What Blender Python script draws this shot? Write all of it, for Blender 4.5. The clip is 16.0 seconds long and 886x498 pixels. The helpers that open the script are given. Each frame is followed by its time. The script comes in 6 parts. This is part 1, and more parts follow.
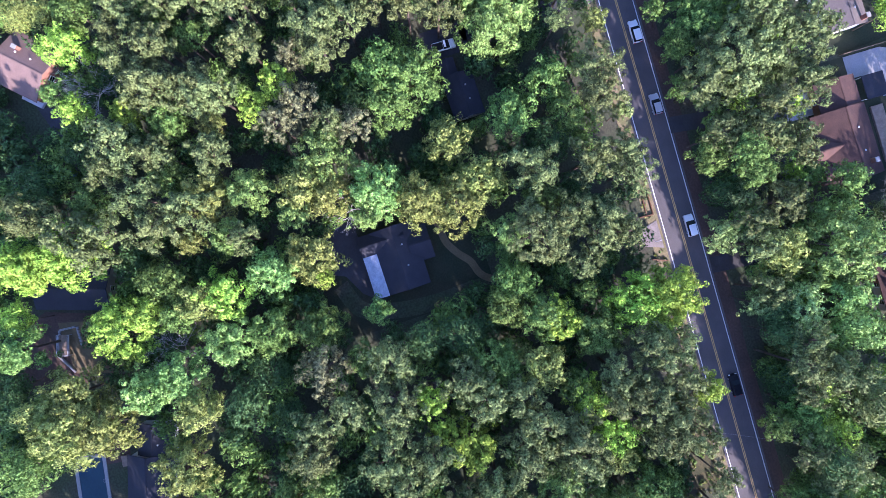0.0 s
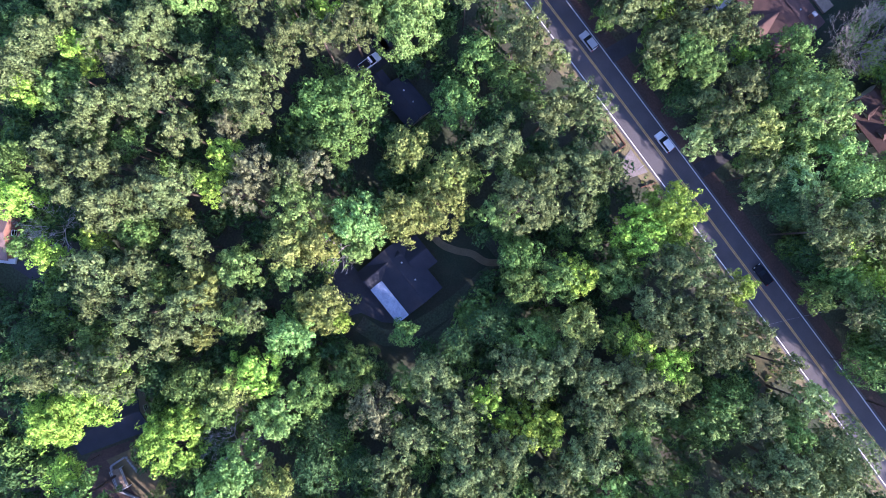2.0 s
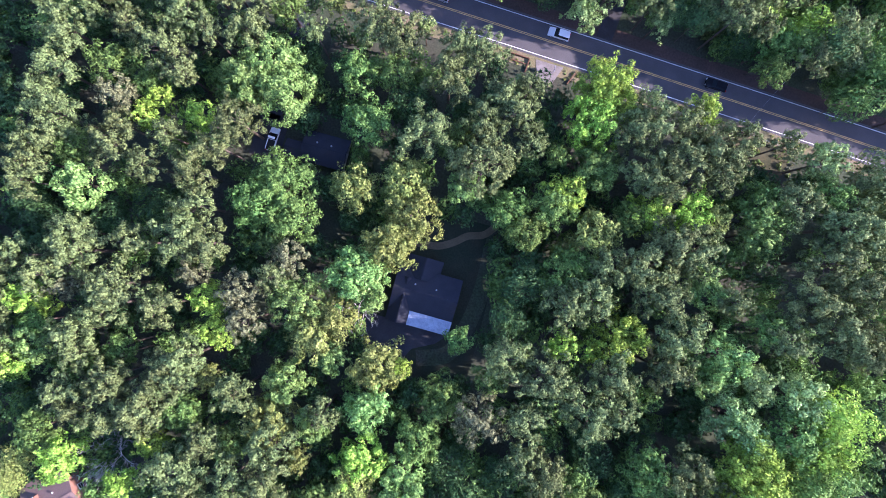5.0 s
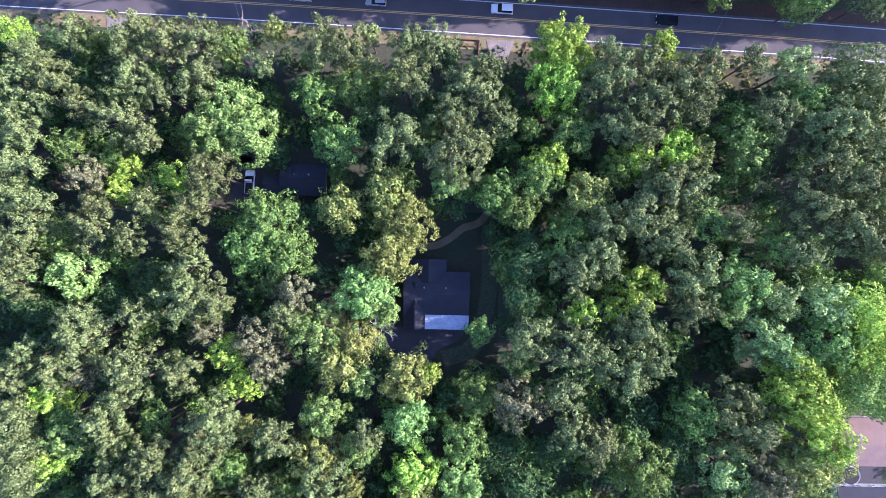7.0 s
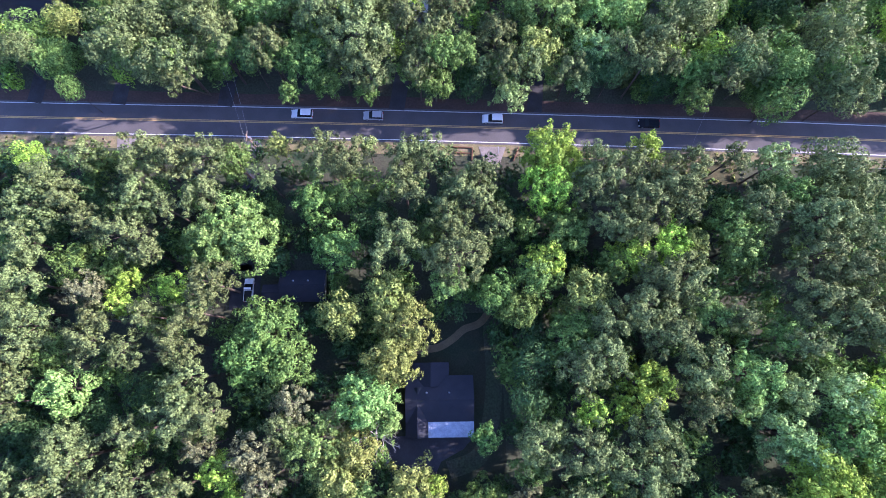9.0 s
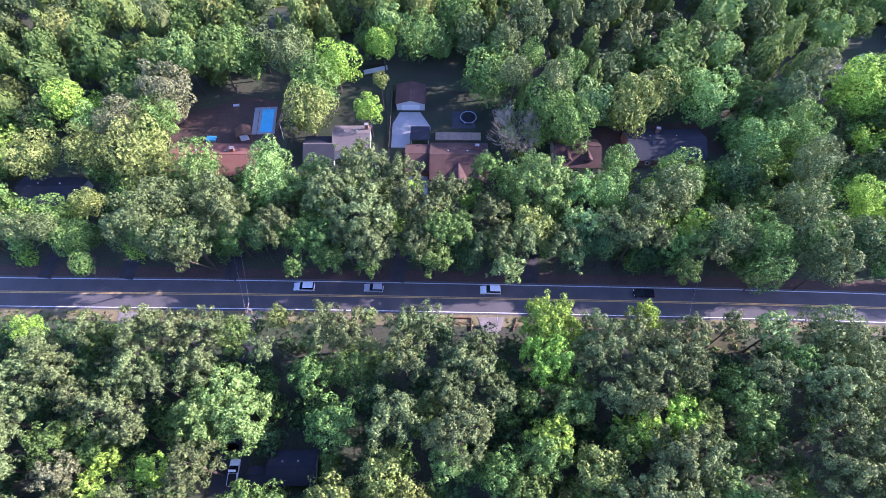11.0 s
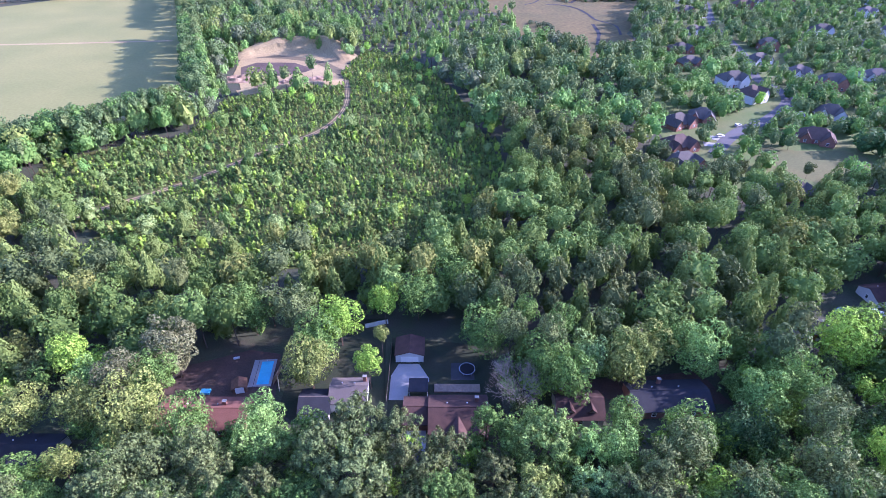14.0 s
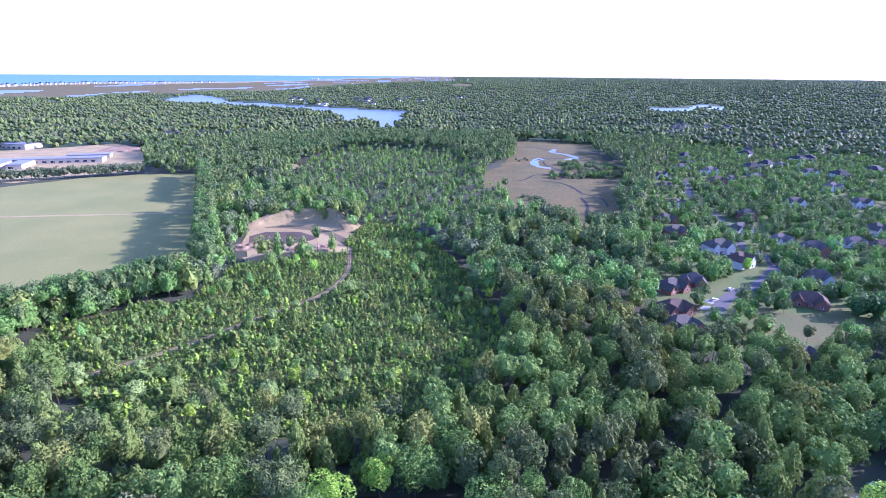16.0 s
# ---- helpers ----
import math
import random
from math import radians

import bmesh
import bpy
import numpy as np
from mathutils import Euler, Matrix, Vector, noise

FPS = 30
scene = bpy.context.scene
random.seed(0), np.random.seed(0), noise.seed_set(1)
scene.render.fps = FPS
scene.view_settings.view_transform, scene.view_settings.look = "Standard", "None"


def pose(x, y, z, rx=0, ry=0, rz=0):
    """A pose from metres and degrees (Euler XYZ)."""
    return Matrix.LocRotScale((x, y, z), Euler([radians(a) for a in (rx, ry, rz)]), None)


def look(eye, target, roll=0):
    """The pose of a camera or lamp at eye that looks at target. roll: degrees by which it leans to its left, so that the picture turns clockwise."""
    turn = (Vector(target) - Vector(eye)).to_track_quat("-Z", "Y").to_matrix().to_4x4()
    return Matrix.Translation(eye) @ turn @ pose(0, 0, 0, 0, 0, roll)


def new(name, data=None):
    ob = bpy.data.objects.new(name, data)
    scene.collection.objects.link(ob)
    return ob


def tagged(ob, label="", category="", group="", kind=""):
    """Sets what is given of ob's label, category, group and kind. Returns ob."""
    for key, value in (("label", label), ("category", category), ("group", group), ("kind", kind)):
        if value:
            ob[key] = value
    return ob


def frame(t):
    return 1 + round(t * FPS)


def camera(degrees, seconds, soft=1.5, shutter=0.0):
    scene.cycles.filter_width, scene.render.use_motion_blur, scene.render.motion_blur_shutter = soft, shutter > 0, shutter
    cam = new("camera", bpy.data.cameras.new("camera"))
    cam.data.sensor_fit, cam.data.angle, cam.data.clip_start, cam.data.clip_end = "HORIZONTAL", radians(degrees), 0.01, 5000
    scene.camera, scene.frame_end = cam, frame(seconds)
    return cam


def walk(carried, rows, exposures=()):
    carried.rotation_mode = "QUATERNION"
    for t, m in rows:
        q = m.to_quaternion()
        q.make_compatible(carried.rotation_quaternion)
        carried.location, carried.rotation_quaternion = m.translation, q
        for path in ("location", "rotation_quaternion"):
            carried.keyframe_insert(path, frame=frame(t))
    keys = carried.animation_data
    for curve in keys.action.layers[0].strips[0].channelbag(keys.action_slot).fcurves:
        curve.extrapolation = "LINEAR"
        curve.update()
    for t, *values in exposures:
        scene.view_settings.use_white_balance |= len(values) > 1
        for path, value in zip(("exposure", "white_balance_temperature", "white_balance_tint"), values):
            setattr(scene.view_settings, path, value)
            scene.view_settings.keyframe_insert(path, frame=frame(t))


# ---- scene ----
cam = camera(78.08, 16.0, soft=0.5)
walk(cam, [
    (0.0, pose(0.93, -0.67, 113.48, 0.02, -0.78, 73.50)),
    (0.5, pose(0.89, -0.68, 113.42, 0.16, -0.84, 68.48)),
    (1.0, pose(0.84, -0.70, 113.37, 0.32, -0.88, 63.37)),
    (1.5, pose(0.79, -0.71, 113.32, 0.45, -0.90, 57.81)),
    (2.0, pose(0.74, -0.73, 113.29, 0.58, -0.93, 52.59)),
    (2.5, pose(0.68, -0.75, 113.28, 0.67, -0.89, 47.29)),
    (3.0, pose(0.62, -0.77, 113.28, 0.79, -0.91, 41.70)),
    (3.5, pose(0.57, -0.79, 113.29, 0.87, -0.88, 35.78)),
    (4.0, pose(0.53, -0.81, 113.28, 0.97, -0.85, 29.61)),
    (6.5, pose(0.40, -0.83, 113.25, 0.98, -0.65, 4.27)),
    (7.0, pose(0.38, -0.81, 113.20, 0.93, -0.60, 2.91)),
    (7.5, pose(0.35, -0.79, 113.09, 0.88, -0.57, 1.99)),
    (8.0, pose(0.32, -0.74, 112.93, 0.84, -0.54, 1.46)),
    (8.5, pose(0.28, -0.68, 112.74, 4.38, -0.51, 1.14)),
    (9.0, pose(0.24, -0.63, 112.57, 11.48, -0.47, 0.92)),
    (9.2, pose(0.22, -0.61, 112.52, 13.36, -0.47, 0.85)),
    (11.3, pose(-0.01, -0.43, 112.10, 31.82, -0.46, 0.39)),
    (11.5, pose(-0.03, -0.41, 112.06, 33.53, -0.46, 0.37)),
    (12.0, pose(-0.07, -0.35, 111.97, 37.85, -0.46, 0.32)),
    (12.5, pose(-0.09, -0.26, 111.89, 42.17, -0.46, 0.29)),
    (13.0, pose(-0.09, -0.14, 111.83, 46.49, -0.48, 0.26)),
    (13.5, pose(-0.09, -0.01, 111.78, 50.79, -0.42, 0.17)),
    (14.0, pose(-0.08, 0.12, 111.73, 55.10, -0.42, 0.13)),
    (14.5, pose(-0.06, 0.27, 111.67, 59.38, -0.41, 0.09)),
    (15.0, pose(-0.04, 0.40, 111.62, 63.68, -0.41, 0.05)),
    (15.5, pose(-0.02, 0.51, 111.56, 67.96, -0.41, 0.04)),
    (16.0, pose(-0.01, 0.61, 111.50, 72.14, -0.38, -0.00)),
], exposures=((0.0, 2.21, 5300, 40), (9.0, 2.20, 5290, 41), (11.5, 2.19, 5220, 46), (12.5, 2.10, 5120, 49), (14.5, 1.90, 4950, 51), (16.0, 1.76, 4830, 49)))

# ---- light ----
SUN_AZ = 10.0      # degrees from +x towards +y
SUN_EL = 24.0
world = bpy.data.worlds.new("sky")
scene.world = world
world.use_nodes = True
wn = world.node_tree
sky = wn.nodes.new("ShaderNodeTexSky")
sky.sky_type = "NISHITA"
sky.sun_disc = False
sky.sun_elevation = radians(SUN_EL)
sky.sun_rotation = radians(90 - SUN_AZ)
sky.air_density, sky.dust_density, sky.ozone_density = 1.0, 0.7, 2.0
wn.links.new(sky.outputs[0], wn.nodes["Background"].inputs[0])
wn.nodes["Background"].inputs[1].default_value = 0.150
sun_data = bpy.data.lights.new("sun", "SUN")
sun_data.energy, sun_data.angle, sun_data.color = 4.2, radians(0.5), (1.0, 0.87, 0.66)
sun = new("sun", sun_data)
ce = math.cos(radians(SUN_EL))
SUN_WAY = Vector((ce * math.cos(radians(SUN_AZ)), ce * math.sin(radians(SUN_AZ)), math.sin(radians(SUN_EL))))
sun.matrix_world = look(SUN_WAY * 300, (0, 0, 0))

# ---- materials ----
def material(name, base, rough=0.85, spread=0.25, scale=1.0, fine=12.0, bump=0.0, metal=0.0, second=None, spec=0.3, per_object=0.0):
    """A surface with two scales of variation: large patches towards `second`, fine grain, and relief."""
    m = bpy.data.materials.new(name)
    m.use_nodes = True
    nt = m.node_tree
    n, link = nt.nodes, nt.links.new
    b = n["Principled BSDF"]
    b.inputs["Roughness"].default_value = rough
    b.inputs["Metallic"].default_value = metal
    b.inputs["Specular IOR Level"].default_value = spec
    geo = n.new("ShaderNodeNewGeometry")
    big, small = n.new("ShaderNodeTexNoise"), n.new("ShaderNodeTexNoise")
    big.inputs["Scale"].default_value, big.inputs["Detail"].default_value = scale, 4
    small.inputs["Scale"].default_value, small.inputs["Detail"].default_value = fine, 3
    link(geo.outputs["Position"], big.inputs["Vector"])
    link(geo.outputs["Position"], small.inputs["Vector"])
    mix = n.new("ShaderNodeMix")
    mix.data_type = "RGBA"
    other = second or tuple(c * (1 - spread) for c in base)
    mix.inputs["A"].default_value, mix.inputs["B"].default_value = (*base, 1), (*other, 1)
    ramp = n.new("ShaderNodeMapRange")
    ramp.inputs["From Min"].default_value, ramp.inputs["From Max"].default_value = 0.35, 0.65
    link(big.outputs["Fac"], ramp.inputs["Value"])
    link(ramp.outputs["Result"], mix.inputs["Factor"])
    grain = n.new("ShaderNodeHueSaturation")
    val = n.new("ShaderNodeMapRange")
    val.inputs["From Min"].default_value, val.inputs["From Max"].default_value = 0.25, 0.75
    val.inputs["To Min"].default_value, val.inputs["To Max"].default_value = 1 - spread, 1 + spread
    link(small.outputs["Fac"], val.inputs["Value"])
    link(val.outputs["Result"], grain.inputs["Value"])
    link(mix.outputs["Result"], grain.inputs["Color"])
    last = grain.outputs["Color"]
    if per_object:
        info, hs, mr = n.new("ShaderNodeObjectInfo"), n.new("ShaderNodeHueSaturation"), n.new("ShaderNodeMapRange")
        mr.inputs["To Min"].default_value, mr.inputs["To Max"].default_value = 1 - per_object, 1 + per_object
        link(info.outputs["Random"], mr.inputs["Value"])
        link(mr.outputs["Result"], hs.inputs["Value"])
        link(last, hs.inputs["Color"])
        last = hs.outputs["Color"]
    link(last, b.inputs["Base Color"])
    if bump:
        bn = n.new("ShaderNodeBump")
        bn.inputs["Strength"].default_value, bn.inputs["Distance"].default_value = 0.6, bump
        link(small.outputs["Fac"], bn.inputs["Height"])
        link(bn.outputs["Normal"], b.inputs["Normal"])
    return m


def foliage(name, base, second, through_light=0.35, ragged=0.0):
    """Leaves: matt, partly translucent, each clump a little different, each tree too."""
    m = bpy.data.materials.new(name)
    m.use_nodes = True
    nt = m.node_tree
    n, link = nt.nodes, nt.links.new
    b = n["Principled BSDF"]
    b.inputs["Roughness"].default_value = 0.7
    b.inputs["Specular IOR Level"].default_value = 0.12
    geo, info = n.new("ShaderNodeNewGeometry"), n.new("ShaderNodeObjectInfo")
    noise_t = n.new("ShaderNodeTexNoise")
    noise_t.inputs["Scale"].default_value, noise_t.inputs["Detail"].default_value = 0.45, 3
    link(geo.outputs["Position"], noise_t.inputs["Vector"])
    fac = n.new("ShaderNodeMath")
    fac.operation = "MULTIPLY_ADD"
    fac.inputs[1].default_value = 0.5
    link(geo.outputs["Random Per Island"], fac.inputs[0])
    mr = n.new("ShaderNodeMapRange")
    mr.inputs["From Min"].default_value, mr.inputs["From Max"].default_value = 0.3, 0.7
    mr.inputs["To Min"].default_value, mr.inputs["To Max"].default_value = -0.25, 0.75
    link(noise_t.outputs["Fac"], mr.inputs["Value"])
    link(mr.outputs["Result"], fac.inputs[2])
    mix = n.new("ShaderNodeMix")
    mix.data_type = "RGBA"
    mix.inputs["A"].default_value, mix.inputs["B"].default_value = (*base, 1), (*second, 1)
    link(fac.outputs[0], mix.inputs["Factor"])
    hs, hue, val = n.new("ShaderNodeHueSaturation"), n.new("ShaderNodeMapRange"), n.new("ShaderNodeMapRange")
    hue.inputs["To Min"].default_value, hue.inputs["To Max"].default_value = 0.487, 0.513
    val.inputs["To Min"].default_value, val.inputs["To Max"].default_value = 0.82, 1.2
    link(info.outputs["Random"], hue.inputs["Value"])
    link(info.outputs["Random"], val.inputs["Value"])
    link(hue.outputs["Result"], hs.inputs["Hue"])
    link(val.outputs["Result"], hs.inputs["Value"])
    hs.inputs["Saturation"].default_value = 0.95
    link(mix.outputs["Result"], hs.inputs["Color"])
    link(hs.outputs["Color"], b.inputs["Base Color"])
    tr, ms = n.new("ShaderNodeBsdfTranslucent"), n.new("ShaderNodeMixShader")
    link(hs.outputs["Color"], tr.inputs["Color"])
    ms.inputs[0].default_value = through_light * 0.6
    link(b.outputs[0], ms.inputs[1])
    link(tr.outputs[0], ms.inputs[2])
    last = ms.outputs[0]
    if ragged:
        # single sprays of leaves inside each clump, with gaps between them
        cell = n.new("ShaderNodeTexVoronoi")
        cell.inputs["Scale"].default_value = ragged
        link(geo.outputs["Position"], cell.inputs["Vector"])
        keep, gap, cut = n.new("ShaderNodeMath"), n.new("ShaderNodeBsdfTransparent"), n.new("ShaderNodeMixShader")
        keep.operation = "LESS_THAN"
        keep.inputs[1].default_value = 0.60
        link(cell.outputs["Distance"], keep.inputs[0])
        link(keep.outputs[0], cut.inputs[0])
        link(gap.outputs[0], cut.inputs[1])
        link(last, cut.inputs[2])
        last = cut.outputs[0]
        tone, split, vary = n.new("ShaderNodeHueSaturation"), n.new("ShaderNodeSeparateColor"), n.new("ShaderNodeMapRange")
        link(cell.outputs["Color"], split.inputs[0])
        link(split.outputs[0], vary.inputs["Value"])
        vary.inputs["To Min"].default_value, vary.inputs["To Max"].default_value = 0.45, 1.50
        link(vary.outputs["Result"], tone.inputs["Value"])
        link(hs.outputs["Color"], tone.inputs["Color"])
        link(tone.outputs["Color"], b.inputs["Base Color"])
        link(tone.outputs["Color"], tr.inputs["Color"])
        # each spray tilts its own way
        tilt, aim, unit = n.new("ShaderNodeVectorMath"), n.new("ShaderNodeVectorMath"), n.new("ShaderNodeVectorMath")
        tilt.operation, aim.operation, unit.operation = "SUBTRACT", "MULTIPLY_ADD", "NORMALIZE"
        tilt.inputs[1].default_value, aim.inputs[1].default_value = (0.5, 0.5, 0.5), (0.95, 0.95, 0.95)
        link(cell.outputs["Color"], tilt.inputs[0])
        link(tilt.outputs[0], aim.inputs[0])
        link(geo.outputs["Normal"], aim.inputs[2])
        link(aim.outputs[0], unit.inputs[0])
        link(unit.outputs[0], b.inputs["Normal"])
        link(unit.outputs[0], tr.inputs["Normal"])
    link(last, n["Material Output"].inputs["Surface"])
    return m


LEAF_TONES = {
    "green": ((0.081, 0.161, 0.029), (0.145, 0.238, 0.042), 0.42),
    "lime": ((0.174, 0.325, 0.022), (0.297, 0.448, 0.040), 0.42),
    "pine": ((0.080, 0.114, 0.032), (0.140, 0.178, 0.052), 0.28),
    "olive": ((0.134, 0.179, 0.031), (0.220, 0.253, 0.054), 0.35),
    "mint": ((0.112, 0.226, 0.041), (0.217, 0.353, 0.075), 0.42),
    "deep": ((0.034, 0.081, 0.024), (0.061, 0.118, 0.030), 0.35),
    "young": ((0.105, 0.178, 0.033), (0.183, 0.262, 0.055), 0.35),
    # less saturated green, used for far woods in place of haze
    "forest": ((0.067, 0.112, 0.034), (0.116, 0.165, 0.050), 0.35),
    "tan": ((0.112, 0.122, 0.048), (0.170, 0.178, 0.078), 0.35),
    "dull": ((0.078, 0.102, 0.046), (0.126, 0.150, 0.072), 0.3),
    "pale": ((0.165, 0.275, 0.062), (0.292, 0.418, 0.121), 0.35),
}
LEAF = {k: foliage("leaves_" + k, *v) for k, v in LEAF_TONES.items()}
LEAF_NEAR = {k: foliage("leaf_sprays_" + k, *v, ragged=3.1) for k, v in LEAF_TONES.items()}
LEAF_ORDER = list(LEAF)
M_bark = material("bark", (0.10, 0.075, 0.055), 0.95, 0.35, 2.0, 14, 0.03)
M_dead = material("dead_wood", (0.42, 0.39, 0.36), 0.95, 0.25, 2.0, 14, 0.02)
M_twig = material("brown_twigs", (0.32, 0.275, 0.205), 0.95, 0.25, 2.0, 14, 0.02)
M_soil = material("forest_floor", (0.052, 0.050, 0.034), 0.98, 0.4, 0.12, 2.5, 0.05, second=(0.040, 0.056, 0.026))
M_asphalt = material("asphalt", (0.090, 0.084, 0.085), 0.9, 0.12, 0.25, 9, 0.01, second=(0.074, 0.069, 0.071))
# darker copy of the asphalt, shade under the trees put into its colour
M_asphalt_shade = material("shade_toned_asphalt", (0.050, 0.049, 0.055), 0.95, 0.2, 0.4, 5, 0.01, second=(0.036, 0.034, 0.032))
M_shoulder = material("dry_grass_verge", (0.20, 0.155, 0.09), 0.98, 0.3, 0.35, 4, 0.03, second=(0.12, 0.12, 0.05))
# bank and its patches darkened, standing for the shade that falls there
M_bank = material("shade_toned_bank", (0.085, 0.070, 0.032), 0.98, 0.4, 0.5, 4, 0.03, second=(0.036, 0.042, 0.018))
M_white = material("road_paint_white", (0.62, 0.62, 0.62), 0.8, 0.15, 1.0, 6)
M_yellow = material("road_paint_yellow", (0.55, 0.36, 0.13), 0.8, 0.2, 1.0, 6)
M_field = material("mown_field", (0.198, 0.194, 0.060), 0.98, 0.10, 0.02, 0.6, 0, second=(0.160, 0.168, 0.050))
M_marsh = material("marsh_grass", (0.112, 0.086, 0.026), 0.98, 0.3, 0.03, 0.3, 0, second=(0.078, 0.070, 0.020))
M_sand = material("bare_sand", (0.31, 0.245, 0.115), 0.98, 0.2, 0.05, 0.8, 0.1, second=(0.24, 0.178, 0.085))
M_scrub = material("scrub_ground", (0.046, 0.074, 0.013), 0.98, 0.35, 0.06, 0.9, 0, second=(0.078, 0.076, 0.018))
M_water = material("creek_water", (0.10, 0.13, 0.16), 0.35, 0.1, 0.01, 0.4, 0.02, spec=0.5)
M_sea = material("sea_water", (0.045, 0.13, 0.24), 0.35, 0.1, 0.001, 0.05, 0, spec=0.5)
# grass colour darkened to put the trees' shade into the lawns
M_lawn = material("shade_toned_lawn", (0.022, 0.032, 0.016), 0.98, 0.25, 0.15, 3.0, 0.02, second=(0.034, 0.036, 0.020))
M_mulch = material("pine_straw", (0.080, 0.050, 0.038), 0.98, 0.25, 0.2, 2.5, 0.03, second=(0.058, 0.042, 0.032))
M_concrete = material("concrete", (0.27, 0.262, 0.255), 0.9, 0.15, 0.5, 5, 0.005, second=(0.25, 0.245, 0.24))
M_apron = material("worn_concrete", (0.200, 0.178, 0.162), 0.95, 0.2, 0.6, 5, 0.01, second=(0.150, 0.132, 0.118))
# driveway grey lowered, with the clearing's shade put into the colour
M_drive = material("shade_toned_driveway", (0.052, 0.052, 0.056), 0.95, 0.15, 0.3, 4, 0.01, second=(0.040, 0.040, 0.043))
M_sandpath = material("sand_path", (0.130, 0.104, 0.056), 0.98, 0.2, 0.5, 5)
# both next shingle colours are darkened to carry tree shade over the roofs
M_roof_grey = material("shingles_grey", (0.028, 0.030, 0.037), 0.95, 0.15, 0.6, 7, 0.02, per_object=0.1)
M_roof_brown = material("shingles_brown", (0.056, 0.033, 0.027), 0.95, 0.18, 0.5, 6, 0.02, second=(0.078, 0.044, 0.035), per_object=0.1)
M_roof_red = material("shingles_red", (0.150, 0.066, 0.046), 0.95, 0.18, 0.5, 6, 0.02, second=(0.165, 0.078, 0.056))
M_roof_pink = material("shingles_faded_brown", (0.168, 0.114, 0.094), 0.95, 0.12, 0.5, 6, 0.02)
M_roof_taupe = material("shingles_taupe", (0.135, 0.114, 0.104), 0.95, 0.12, 0.5, 6, 0.02)
M_roof_slate = material("shingles_slate", (0.088, 0.080, 0.070), 0.95, 0.15, 0.6, 7, 0.02, per_object=0.15)
M_roof_pebble = material("shingles_pebble_brown", (0.088, 0.062, 0.050), 0.95, 0.18, 0.5, 6, 0.02, per_object=0.1)
# white metal toned blue-grey, shade and sky reflection put into the colour
M_metal_roof = material("shade_toned_metal_roof", (0.36, 0.40, 0.47), 0.6, 0.18, 1.2, 5, 0.01, second=(0.27, 0.30, 0.35))
M_siding = material("white_siding", (0.52, 0.52, 0.51), 0.7, 0.06, 0.8, 8, 0.005)
M_brick = material("red_brick_wall", (0.26, 0.13, 0.09), 0.9, 0.2, 1.0, 9, 0.01)
M_tanwall = material("tan_siding", (0.42, 0.37, 0.30), 0.8, 0.1, 1.0, 8, 0.005)
M_trim = material("white_trim", (0.75, 0.75, 0.73), 0.6, 0.05, 1.0, 8)
M_glass = material("window_glass", (0.02, 0.025, 0.03), 0.08, 0.1, 1.0, 4, spec=0.6)
M_doorpaint = material("door_paint", (0.20, 0.06, 0.05), 0.5, 0.1, 1.0, 6)
M_pool = material("pool_water", (0.10, 0.45, 0.62), 0.12, 0.08, 0.6, 3, 0.01, spec=0.5)
# teal water lowered in tone so its colour holds the tree shade
M_pool_dark = material("shade_toned_pool_water", (0.008, 0.040, 0.060), 0.45, 0.1, 0.4, 3, 0.01)
M_wood = material("weathered_wood", (0.24, 0.18, 0.13), 0.9, 0.25, 1.5, 9, 0.01)
M_timber = material("rail_timber", (0.16, 0.085, 0.05), 0.9, 0.25, 1.5, 9, 0.01)
M_rubber = material("tyre_rubber", (0.02, 0.02, 0.02), 0.85, 0.1, 3, 20)
M_rim = material("wheel_rim", (0.5, 0.5, 0.52), 0.35, 0.05, 3, 20, metal=0.8)
M_car = {
    "white": material("car_paint_white", (0.78, 0.78, 0.78), 0.25, 0.03, 1, 5, spec=0.5),
    "silver": material("car_paint_silver", (0.55, 0.56, 0.58), 0.28, 0.03, 1, 5, metal=0.3, spec=0.5),
    "black": material("car_paint_black", (0.015, 0.016, 0.02), 0.2, 0.05, 1, 5, spec=0.5),
    "blue": material("car_paint_blue", (0.08, 0.13, 0.26), 0.25, 0.05, 1, 5, spec=0.5),
}
M_lamp = material("lamp_lens", (0.8, 0.8, 0.78), 0.15, 0.05, 3, 20)
M_redlamp = material("tail_lamp_lens", (0.45, 0.02, 0.02), 0.2, 0.05, 3, 20)
M_wire = material("cable", (0.30, 0.30, 0.30), 0.6, 0.1, 1, 8)
M_net = material("trampoline_mat", (0.012, 0.012, 0.015), 0.8, 0.1, 1, 8)
M_dirt_pile = material("spoil_heap", (0.20, 0.125, 0.078), 0.98, 0.2, 0.1, 0.8, 0.1, second=(0.30, 0.215, 0.135))
M_pit_dark = material("dark_soil", (0.060, 0.042, 0.032), 0.9, 0.2, 0.08, 0.8, 0.1, second=(0.085, 0.060, 0.045))
M_flatroof = material("pale_flat_roof", (0.20, 0.215, 0.26), 0.8, 0.08, 0.02, 0.5)
M_farwood = material("far_canopy", (0.030, 0.060, 0.028), 0.98, 0.25, 0.01, 0.08, 0, second=(0.045, 0.075, 0.034))
M_street = material("pale_asphalt", (0.085, 0.085, 0.09), 0.9, 0.1, 0.2, 2, 0.005)
M_estate_lawn = material("estate_grass", (0.075, 0.115, 0.028), 0.98, 0.2, 0.05, 1.5, 0, second=(0.110, 0.120, 0.040))
# open lawn made duller and darker, the shade on it mixed into the colour
M_open_lawn = material("open_lawn_shade_toned", (0.112, 0.104, 0.036), 0.98, 0.15, 0.04, 1.0, 0, second=(0.085, 0.094, 0.032))

